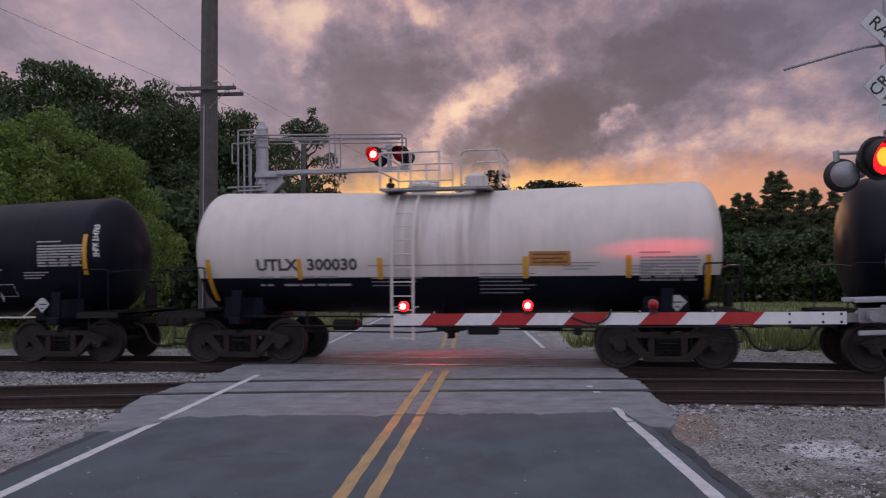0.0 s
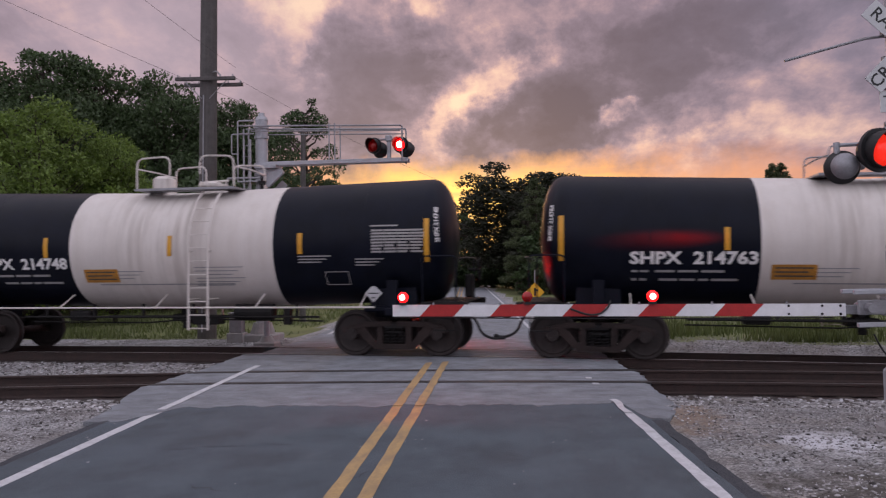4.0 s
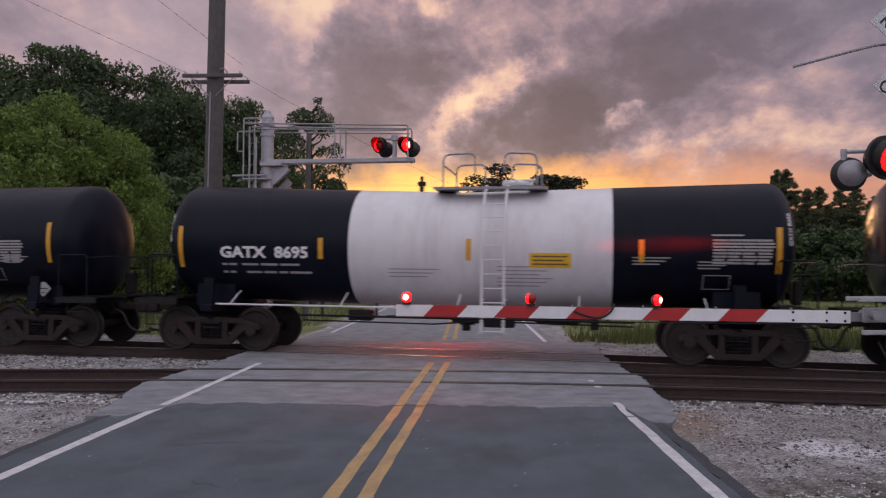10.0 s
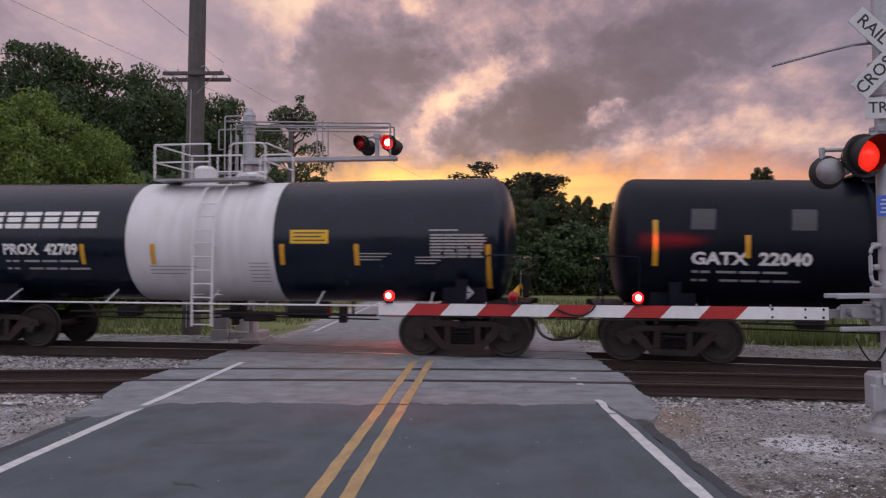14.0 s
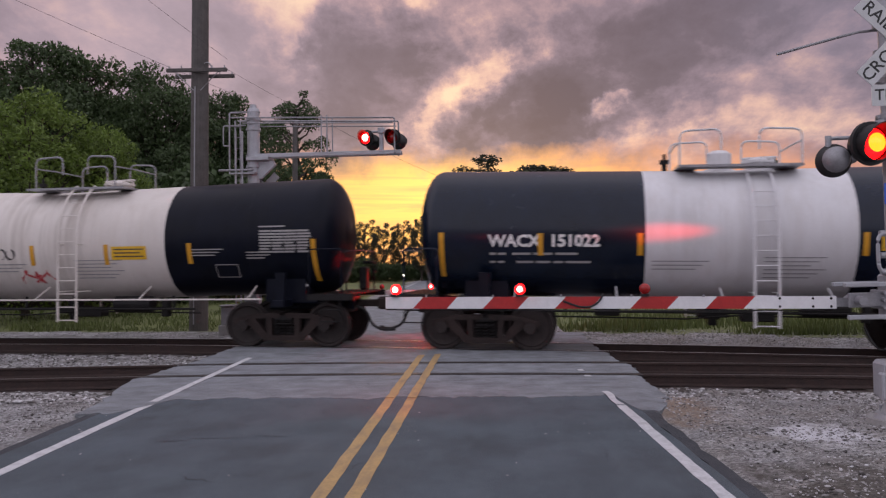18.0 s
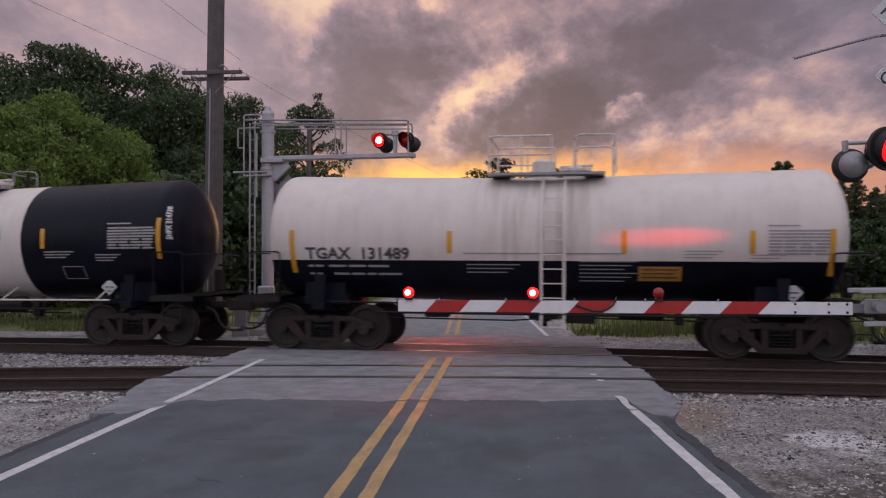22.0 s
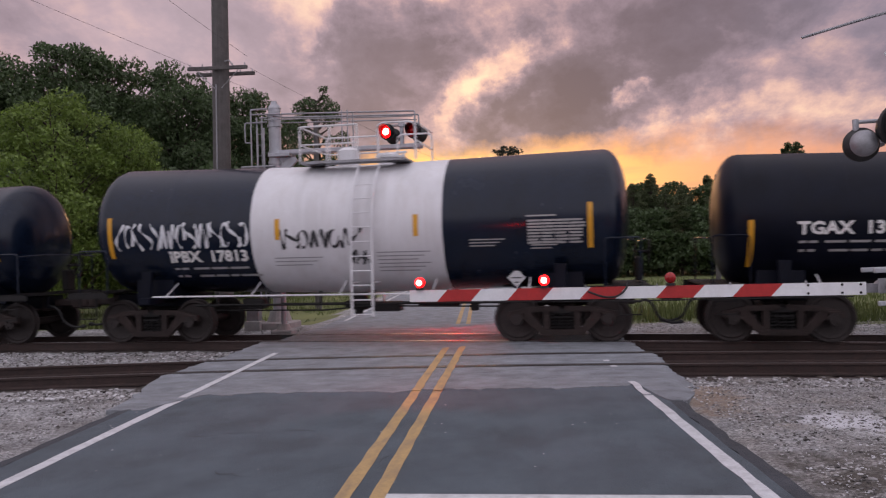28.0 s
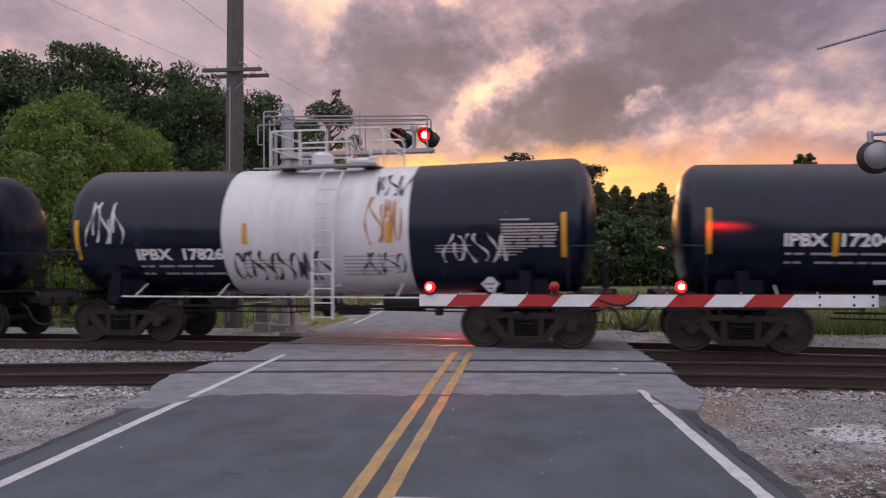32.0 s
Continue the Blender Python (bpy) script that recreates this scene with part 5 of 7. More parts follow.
def far_gate():
    """The lowered arm over the other lane, beyond the tracks, seen from behind."""
    x0, x1, y, z = -6.05, -1.74, 19.45, 1.06
    arm = thing("crossing_gate", "lowered gate arm beyond the tracks with small red lamps", "gate arm", pose(x0, y, z, 0, 0.4, 0))
    L = x1 - x0
    bm = bmesh.new()
    box(bm, (L / 2, 0, 0), (L, 0.03, 0.11), 0.004)
    part("arm_core", bm, GATE_WHITE, arm)
    edges = np.linspace(0, L, 10)
    for i, (a, b) in enumerate(zip(edges, edges[1:])):
        bm = bmesh.new()
        prism(bm, [(a, -0.06), (b, -0.06), (b, 0.06), (a, 0.06)], 0.018, 0.024)
        part("stripe", bm, GATE_WHITE if i % 2 else GATE_RED, arm, "white reflective stripe" if i % 2 else "red reflective stripe")
    for k in range(5):
        bm = bmesh.new()
        box(bm, (0.4 + 0.85 * k, 0.0, 0.07), (0.02, 0.03, 0.03))
        part("clip", bm, GALV, arm)
    for x, first, steady in ((L - 0.05, True, True), (L - 1.26, False, False), (L - 2.5, True, False)):
        bm = bmesh.new()
        cyl(bm, (0, 0, 0.0), (0, 0, 0.03), 0.045, n=12)
        cyl(bm, (0, 0.035, 0.09), (0, 0.045, 0.09), 0.058, n=14)
        cyl(bm, (0, -0.01, 0.09), (0, 0.04, 0.09), 0.058, n=14, caps=False)
        lamp = part("arm_lamp", bm, HOOD, arm, "small round red gate lamp", pose(x, 0.0, 0.055))
        lamp_insert(lamp, pose(0, -0.005, 0.09), 0.06, first, LENS_ON, steady)
    post = thing("gate_mechanism", "grey steel gate mechanism on a short post and concrete footing", "gate mechanism", pose(x0 - 0.05, y + 0.05, land(x0, y + 0.05)))
    bm = bmesh.new()
    cyl(bm, (0, 0, 0.1), (0, 0, 1.4), 0.07, n=16)
    part("post", bm, ALU, post, smooth=True)
    bm = bmesh.new()
    box(bm, (-0.15, 0, 1.22), (0.34, 0.36, 0.44), 0.03)
    box(bm, (0.1, 0, 1.22), (0.3, 0.10, 0.10), 0.02)
    part("housing", bm, ALU, post)
    bm = bmesh.new()
    box(bm, (0, 0, 0.05), (0.55, 0.5, 0.3), 0.03)
    cyl(bm, (0, 0, 0.2), (0, 0, 0.34), 0.2, 0.12, n=16)
    part("footing", bm, CONCRETE, post)


far_gate()


def far_signal():
    """The cantilever over the road beyond the tracks."""
    x, y = -6.67, 20.95
    m = pose(x, y, 0, 0, 0, -3.3)
    sig = thing("cantilever_signal", "silver cantilever signal with ladder, walkway rails and red flashers", "crossing signal", m, group="crossing signals")
    bm = bmesh.new()
    cyl(bm, (0, 0, 0.3), (0, 0, 5.85), 0.165, n=24)
    cyl(bm, (0, 0, 5.85), (0, 0, 5.95), 0.18, 0.13, n=24)
    cyl(bm, (0, 0, 5.95), (0, 0, 6.05), 0.09, 0.08, n=16)
    for z in (4.35, 4.62, 5.35, 5.62):
        cyl(bm, (0, 0, z), (0, 0, z + 0.07), 0.20, n=24)
    part("mast", bm, ALU, sig, smooth=True)
    bm = bmesh.new()
    box(bm, (0, 0, 0.0), (0.9, 0.9, 0.25), 0.03)
    cyl(bm, (0, 0, 0.12), (0, 0, 0.42), 0.34, 0.24, n=20)
    part("footing", bm, CONCRETE, sig)
    # beam and its upper rails
    bm = bmesh.new()
    box(bm, (2.05, -0.10, 4.66), (3.95, 0.06, 0.11), 0.01)
    box(bm, (2.05, 0.14, 4.66), (3.95, 0.06, 0.11), 0.01)
    for k in range(14):
        box(bm, (0.35 + k * 0.28, 0.02, 4.69), (0.05, 0.26, 0.03))
    part("beam", bm, ALU, sig)
    bm = bmesh.new()
    box(bm, (0.18, 0, 4.58), (0.60, 0.5, 0.10), 0.01)
    prism(bm, [(0.1, 4.05), (0.22, 4.05), (0.62, 4.42), (0.56, 4.52), (0.1, 4.52)], -0.06, 0.06)
    part("bracket", bm, ALU, sig)
    for yy in (-0.26, 0.28):
        bm = bmesh.new()
        tube(bm, bend([(-0.55, yy, 5.68), (3.90, yy, 5.53), (3.90, yy, 4.60)], 0.05), 0.022, 8)
        tube(bm, [(-0.2, yy, 5.52), (3.85, yy, 5.40)], 0.016, 8)
        part("upper_rail", bm, GALV, sig, smooth=True)
    for xx in (1.95, 2.10):
        for yy in (-0.26, 0.28):
            bm = bmesh.new()
            tube(bm, [(xx, yy, 4.7), (xx, yy, 5.66)], 0.018, 8)
            part("rail_post", bm, GALV, sig)
    # ladder and landing cage on the mast's side
    bm = bmesh.new()
    for xx in (-0.42, -0.28):
        tube(bm, [(xx, -0.22, 0.6), (xx, -0.22, 5.6)], 0.026, 8)
    for k in range(17):
        tube(bm, [(-0.42, -0.22, 0.8 + k * 0.29), (-0.28, -0.22, 0.8 + k * 0.29)], 0.014, 6)
    part("ladder", bm, GALV, sig)
    bm = bmesh.new()
    tube(bm, bend([(-0.55, -0.3, 4.2), (-0.55, -0.3, 5.80), (-0.1, -0.3, 5.80)], 0.05), 0.024, 8)
    tube(bm, bend([(-0.1, -0.3, 5.45), (-0.72, -0.3, 5.45), (-0.72, -0.3, 4.92), (-0.55, -0.3, 4.92)], 0.04), 0.020, 8)
    tube(bm, [(-0.85, -0.3, 4.27), (0.1, -0.3, 4.27)], 0.03, 8)
    for xx in (-0.38, -0.2):
        tube(bm, [(xx, -0.3, 3.6), (xx, -0.3, 5.3)], 0.03, 8)
    box(bm, (-0.2, 0, 4.18), (0.7, 0.7, 0.04), 0.0)
    part("landing_cage", bm, GALV, sig, smooth=True)
    # lamps over the road, front pair; backs stand behind them
    bm = bmesh.new()
    box(bm, (3.50, 0.0, 4.95), (0.10, 0.10, 0.55), 0.01)
    tube(bm, [(3.08, 0.0, 5.22), (3.92, 0.0, 5.22)], 0.03, 8)
    box(bm, (3.50, -0.02, 5.24), (0.18, 0.12, 0.16), 0.02)
    part("lamp_bracket", bm, ALU, sig)
    flasher(sig, pose(3.13, -0.14, 5.04, 0, 0, -14), 0.165, 0.26, True)
    flasher(sig, pose(3.84, -0.14, 5.04, 0, 0, -14), 0.165, 0.26, False)
    flasher(sig, pose(3.22, 0.22, 4.97, 0, 0, 166), 0.165, 0.2, False)
    flasher(sig, pose(3.93, 0.22, 4.97, 0, 0, 166), 0.165, 0.2, True)
    # crossed boards seen from behind
    for tilt in (-45, 45):
        bm = bmesh.new()
        turn = Matrix.Translation((0.22, 0.2 + 0.02 * (tilt > 0), 3.82)) @ Matrix.Rotation(radians(tilt), 4, "Y")
        box(bm, (0, 0, 0), (1.0, 0.012, 0.21), 0.0, turn)
        part("crossed_board", bm, GALV, sig, "bare metal back of a crossed board")
    # relay box at the foot
    case = thing("signal_case", "small grey steel signal case on a concrete foot", "signal case", pose(-7.25, 20.6, 0))
    bm = bmesh.new()
    box(bm, (0, 0, 0.42), (0.34, 0.3, 0.5), 0.02)
    box(bm, (0, 0, 0.69), (0.40, 0.36, 0.04), 0.01)
    part("cabinet", bm, GALV, case)
    bm = bmesh.new()
    box(bm, (0, 0, 0.0), (0.44, 0.4, 0.36), 0.02)
    part("foot", bm, CONCRETE, case)


far_signal()


def utility_pole(x, y, h, r0, r1, label, arms=()):
    p = thing("utility_pole", label, "utility pole", pose(x, y, land(x, y) - 0.1, 0, 0.6, 0), group="utility poles")
    bm = bmesh.new()
    n = 20
    pts = [(0, 0, h * k / 8) for k in range(9)]
    tube(bm, pts, [r0 + (r1 - r0) * k / 8 for k in range(9)], n)
    part("shaft", bm, POLE_WOOD, p, smooth=True)
    for z, half, dy, off in arms:
        bm = bmesh.new()
        box(bm, (off, dy, z), (2 * half, 0.09, 0.10), 0.008)
        a = part("crossarm", bm, POLE_WOOD, p, "grey wooden crossarm")
        for q in (-1, -0.55, 0.55, 1):
            bm = bmesh.new()
            xx = off + q * half * 0.92
            cyl(bm, (xx, dy, z + 0.045), (xx, dy, z + 0.12), 0.018, n=8)
            part("insulator", bm, GALV, a)
    if arms:
        bm = bmesh.new()
        z = arms[0][0]
        tube(bm, [(0.62, -0.26, z - 0.05), (0.1, -0.22, z - 0.55)], 0.014, 6)
        tube(bm, [(-0.62, -0.26, z - 0.05), (-0.1, -0.22, z - 0.55)], 0.014, 6)
        tube(bm, bend([(0.45, -0.2, z + 0.05), (0.32, -0.2, z + 0.25), (0.2, -0.2, z + 0.2)], 0.08), 0.02, 6)
        part("brace", bm, GALV, p)
        bm = bmesh.new()
        tube(bm, [(-0.05, -r0, 0.3), (-0.05, -r0 + 0.02, h * 0.5)], 0.02, 6)
        part("ground_wire", bm, GALV, p)
    return p


utility_pole(-8.66, 22.1, 14.0, 0.265, 0.215, "tall grey wooden utility pole with two short crossarms", ((7.45, 0.87, -0.30, 0.02), (7.41, 0.87, 0.30, 0.03)))
utility_pole(-8.05, 30.2, 7.6, 0.13, 0.09, "thin grey wooden pole before the trees")
utility_pole(9.2, 39.9, 5.6, 0.13, 0.10, "thin grey wooden pole before the pines")


def wire(a, b, sag, label):
    bm = bmesh.new()
    a, b = Vector(a), Vector(b)
    tube(bm, [a.lerp(b, i / 16) - Vector((0, 0, sag * 4 * (i / 16) * (1 - i / 16))) for i in range(17)], 0.0045, 5)
    tagged(new("power_line", finish("power_line", bm, RUBBER)), label, "cable", group="overhead lines")


wire((-14.6, 14.0, 9.4), (-8.3, 24.6, 7.1), 0.10, "thin dark overhead line")
wire((-11.4, 16.0, 10.6), (-7.9, 22.4, 7.7), 0.08, "thin dark overhead line")
wire((-7.9, 22.4, 7.4), (2.0, 44.0, 4.6), 0.5, "thin dark overhead line")


def warning_sign():
    s = thing("road_sign", "yellow diamond warning sign on a thin steel post", "road sign", pose(1.25, 45, land(1.25, 45)))
    bm = bmesh.new()
    box(bm, (0, 0, 0.9), (0.06, 0.04, 2.0), 0.0)
    part("post", bm, GALV, s)
    bm = bmesh.new()
    box(bm, (0, -0.03, 0.65), (0.76, 0.012, 0.76), 0.0, Matrix.Translation((0, 0, 0.65)) @ Matrix.Rotation(radians(45), 4, "Y") @ Matrix.Translation((0, 0, -0.65)))
    d = part("diamond", bm, SIGN_YELLOW, s)
    bm = bmesh.new()
    box(bm, (0, -0.04, 0.65), (0.10, 0.006, 0.45), 0.0)
    box(bm, (0.08, -0.04, 0.75), (0.22, 0.006, 0.09), 0.0)
    part("symbol", bm, SIGN_BLACK, d)


warning_sign()


def verge_lamp():
    lamp = thing("garden_lamp", "small lit white lamp on a thin post", "lamp", pose(-6.95, 55, land(-6.95, 55)))
    bm = bmesh.new()
    cyl(bm, (0, 0, -0.1), (0, 0, 1.0), 0.03, n=8)
    part("post", bm, GALV, lamp)
    bm = bmesh.new()
    bmesh.ops.create_uvsphere(bm, u_segments=12, v_segments=8, radius=0.07, matrix=Matrix.Translation((0, 0, 1.06)))
    part("globe", bm, glowing("lit_white_globe", (1.0, 0.9, 0.75), 4.0), lamp, smooth=True)


verge_lamp()


# ---- the train ----
RADIUS, MID_Z, SAG, WHEEL = 1.30, 2.285, 0.12, 0.457
BIG, SMALL, LEAN = (1.385, 2.37, 0.12), (1.30, 2.285, 0.12), (1.235, 2.185, 0.17)


def axis_z(x, half):
    return MID_Z + SAG * abs(x) / half


def on_tank(x, z, half, out=0.006, side=-1):
    """A point on the tank's flank at a height z."""
    d = z - axis_z(x, half)
    d = max(-RADIUS * 0.98, min(RADIUS * 0.98, d))
    rr = RADIUS + out
    return Vector((x, side * math.sqrt(rr * rr - d * d), axis_z(x, half) + d))


def tank_bm(half, cuts, split=None):
    """The barrel with its two dished heads. cuts: places where the paint changes along it; split: height of the paint line."""
    bm = bmesh.new()
    n = 56
    head = 0.50
    body = sorted({-half + head + 0.01, half - head - 0.01, 0.0, *cuts, *np.linspace(-half + head + 0.3, half - head - 0.3, 9).tolist()})
    left = [(-half + head - head * s, max(0.02, 1 - s ** 2.3) ** (1 / 2.3)) for s in np.sin(np.linspace(math.pi / 2, 0.0, 12))]
    ring_x = left + [(x, 1.0) for x in body if -half + head < x < half - head] + [(-x, r) for x, r in left[::-1]]
    rings = []
    for x, r in ring_x:
        c = axis_z(x, half)
        rings.append([bm.verts.new((x, r * RADIUS * math.cos(2 * math.pi * k / n), c + r * RADIUS * math.sin(2 * math.pi * k / n))) for k in range(n)])
    for a, b in zip(rings, rings[1:]):
        xm = (a[0].co.x + b[0].co.x) / 2
        for k in range(n):
            f = bm.faces.new((a[k], a[(k + 1) % n], b[(k + 1) % n], b[k]))
            if len(cuts) >= 2:
                f.material_index = 1 if cuts[0] < xm < cuts[1] else 0
    bm.faces.new(rings[0])
    bm.faces.new(rings[-1][::-1])
    if split is not None:
        bmesh.ops.bisect_plane(bm, geom=bm.verts[:] + bm.edges[:] + bm.faces[:], plane_co=(0, 0, split), plane_no=(0, 0, 1))
        for f in bm.faces:
            f.material_index = 1 if f.calc_center_median().z > split else 0
    bmesh.ops.recalc_face_normals(bm, faces=bm.faces[:])
    return bm


def side_frame_bm(bm):
    for s in (-1, 1):
        prism(bm, [(s * 0.06, 0.72), (s * 0.62, 0.70), (s * 1.06, 0.60), (s * 1.08, 0.48), (s * 0.98, 0.48), (s * 0.96, 0.56), (s * 0.60, 0.60), (s * 0.06, 0.62)], -0.07, 0.07)
        prism(bm, [(s * 0.62, 0.62), (s * 0.80, 0.59), (s * 0.74, 0.46), (s * 0.42, 0.16), (s * 0.30, 0.16), (s * 0.32, 0.24)], -0.06, 0.06)
        prism(bm, [(s * 0.24, 0.66), (s * 0.36, 0.66), (s * 0.36, 0.22), (s * 0.24, 0.22)], -0.06, 0.06)
        prism(bm, [(s * 0.74, 0.60), (s * 0.80, 0.60), (s * 0.80, 0.44), (s * 0.74, 0.46)], -0.06, 0.06)
        box(bm, (s * 0.885, 0, 0.575), (0.22, 0.16, 0.05), 0.01)
    prism(bm, [(-0.42, 0.15), (0.42, 0.15), (0.36, 0.26), (-0.36, 0.26)], -0.08, 0.08)


def spring_bm(bm):
    for k in (-1, 0, 1):
        tube(bm, [(k * 0.15 + 0.055 * math.cos(j * 0.8), 0.055 * math.sin(j * 0.8), 0.26 + j * 0.0078) for j in range(42)], 0.016, 5)


def bolster_bm(bm):
    box(bm, (0, 0, 0.62), (0.36, 2.05, 0.16), 0.03)
    for s in (-1, 1):
        box(bm, (0, s * 1.03, 0.62), (0.40, 0.05, 0.10), 0.01)
        box(bm, (0, s * 1.06, 0.50), (0.34, 0.02, 0.03), 0.005)
        # dark sheet added behind the springs, closing the open nest
        box(bm, (0, s * 0.92, 0.43), (0.50, 0.03, 0.36), 0.0)
    cyl(bm, (0, 0, 0.70), (0, 0, 0.80), 0.22, n=20)
    for s in (-1, 1):
        tube(bm, [(s * 0.35, -0.75, 0.42), (s * 0.35, 0.75, 0.42)], 0.035, 8)
        box(bm, (s * 0.40, -0.74, 0.45), (0.06, 0.09, 0.30), 0.01)
        box(bm, (s * 0.40, 0.74, 0.45), (0.06, 0.09, 0.30), 0.01)


def wheelset_bm(bm):
    for s in (-1, 1):
        prof = [(0.10, 0.035), (0.13, 0.045), (0.30, 0.012), (0.375, 0.03), (0.40, 0.062), (0.452, 0.066), (0.457, 0.05), (0.460, -0.03), (0.485, -0.045), (0.485, -0.066), (0.40, -0.068), (0.37, -0.03), (0.12, -0.02)]
        n = 32
        rings = [[bm.verts.new((r * math.cos(2 * math.pi * k / n), s * (0.755 + y), r * math.sin(2 * math.pi * k / n))) for k in range(n)] for r, y in prof]
        for a, b in zip(rings, rings[1:] + rings[:1]):
            for k in range(n):
                bm.faces.new((a[k], a[(k + 1) % n], b[(k + 1) % n], b[k]))
        cyl(bm, (0, s * 0.82, 0), (0, s * 1.02, 0), 0.105, n=16)
        cyl(bm, (0, s * 1.02, 0), (0, s * 1.075, 0), 0.125, 0.115, n=16)
        for k in range(3):
            a = k * 2.094
            cyl(bm, (0.065 * math.cos(a), s * 1.075, 0.065 * math.sin(a)), (0.065 * math.cos(a), s * 1.10, 0.065 * math.sin(a)), 0.022, n=6)
    cyl(bm, (0, -0.75, 0), (0, 0.75, 0), 0.085, n=14)
    bmesh.ops.recalc_face_normals(bm, faces=bm.faces[:])


def coupler_bm(bm):
    box(bm, (0.30, 0, 0.87), (0.75, 0.13, 0.15), 0.02)
    box(bm, (0.72, 0.0, 0.87), (0.24, 0.26, 0.27), 0.04)
    box(bm, (0.90, 0.09, 0.87), (0.20, 0.10, 0.25), 0.03)
    box(bm, (0.86, -0.12, 0.87), (0.10, 0.09, 0.22), 0.03)
    box(bm, (0.0, 0, 0.87), (0.16, 0.55, 0.36), 0.02)


def hose_bm(bm):
    tube(bm, bend([(0.20, -0.30, 0.82), (0.42, -0.30, 0.72), (0.52, -0.28, 0.42), (0.75, -0.24, 0.30), (0.98, -0.20, 0.32)], 0.2), 0.028, 8)
    cyl(bm, (0.92, -0.21, 0.32), (1.02, -0.19, 0.33), 0.042, n=8)


def sill_bm(bm):
    # stub sill, saddle and the end platform, at the truck's place, pointing outwards along x
    box(bm, (0.35, 0, 0.90), (1.9, 0.55, 0.30), 0.02)
    prism(bm, [(-0.45, 0.95), (0.45, 0.95), (0.42, 1.42), (-0.42, 1.42)], -0.85, 0.85)
    for s in (-1, 1):
        prism(bm, [(-0.07, 0.88), (0.07, 0.88), (0.12, 1.55), (-0.12, 1.55)], s * 1.13, s * 1.20)
        box(bm, (0, s * 0.75, 0.92), (0.26, 1.15, 0.14), 0.01)


def platform_bm(bm):
    box(bm, (0, 0, 0), (0.75, 2.75, 0.035), 0.0)


def end_rail_bm(bm):
    for s in (-1, 1):
        tube(bm, bend([(-0.45, s * 1.32, 0.0), (-0.45, s * 1.32, 0.92), (0.22, s * 1.32, 0.92), (0.22, s * 1.32, 0.0)], 0.08), 0.017, 6)
    tube(bm, bend([(0.28, -1.35, 0.86), (0.34, -0.6, 0.9), (0.34, 0.6, 0.9), (0.28, 1.35, 0.86)], 0.1), 0.016, 6)


def grate_bm(bm):
    box(bm, (0, 0, 0), (0.03, 2.7, 0.012))


def skirt_bm(bm):
    box(bm, (0, 0, -0.05), (0.95, 0.03, 0.12), 0.0)


def step_bm(bm):
    for x in (-0.2, 0.2):
        tube(bm, bend([(x, -1.36, 0.0), (x, -1.36, -0.55)], 0.05), 0.014, 6)
    for z in (-0.3, -0.54):
        tube(bm, [(-0.2, -1.36, z), (0.2, -1.36, z)], 0.014, 6)


def brake_wheel_bm(bm):
    n = 20
    pts = [(0, 0.24 * math.cos(2 * math.pi * k / n), 0.24 * math.sin(2 * math.pi * k / n)) for k in range(n + 1)]
    tube(bm, pts, 0.018, 6)
    for k in range(4):
        a = k * math.pi / 2
        tube(bm, [(0, 0, 0), (0, 0.23 * math.cos(a), 0.23 * math.sin(a))], 0.014, 5)
    cyl(bm, (-0.25, 0, 0), (0.02, 0, 0), 0.03, n=8)
    box(bm, (-0.22, 0, -0.35), (0.16, 0.32, 0.5), 0.03)


def ladder_bm(bm):
    for x in (-0.215, 0.215):
        pts = [(x, -1.53, 0.58), (x, -1.53, 2.35)]
        for k in range(1, 8):
            a = k / 7 * 1.02
            pts.append((x, -1.53 * math.cos(a), 2.35 + 1.53 * math.sin(a)))
        for p, q in zip(pts, pts[1:]):
            tube(bm, [p, q], 0.027, 6)
    for k in range(10):
        z = 0.62 + k * 0.29
        d = z - 2.35
        y = -1.53 if d < 0 else -math.sqrt(max(0.1, 1.53 ** 2 - d * d))
        tube(bm, [(-0.215, y, z), (0.215, y, z)], 0.014, 6)
    for z in (1.25, 2.3):
        for x in (-0.215, 0.215):
            tube(bm, [(x, -1.53, z), (x, -1.0, z)], 0.016, 5)


def deck_bm(bm, wide=2.3):
    for s in (-1, 1):
        box(bm, (0, s * 0.66, 3.74), (wide, 0.46, 0.035), 0.0)
        box(bm, (0, s * 0.89, 3.74), (wide, 0.02, 0.05), 0.0)
    for s in (-1, 1):
        box(bm, (s * (wide / 2 - 0.2), 0, 3.74), (0.4, 0.9, 0.035), 0.0)


def dome_bm(bm):
    cyl(bm, (0, 0, 3.66), (0, 0, 4.06), 0.245, n=24)
    cyl(bm, (0, 0, 4.06), (0, 0, 4.13), 0.245, 0.15, n=24)
    cyl(bm, (0, 0, 3.64), (0, 0, 3.74), 0.31, n=24)


def manway_bm(bm):
    cyl(bm, (0, 0, 3.66), (0, 0, 3.86), 0.27, n=24)
    cyl(bm, (0, 0, 3.86), (0, 0, 3.91), 0.33, n=24)
    cyl(bm, (0, 0, 3.91), (0, 0, 3.98), 0.28, 0.10, n=24)
    for k in range(8):
        a = k * math.pi / 4
        cyl(bm, (0.30 * math.cos(a), 0.30 * math.sin(a), 3.82), (0.30 * math.cos(a), 0.30 * math.sin(a), 3.97), 0.022, n=6)
    tube(bm, [(-0.3, 0, 3.96), (0.36, 0, 3.99)], 0.03, 6)


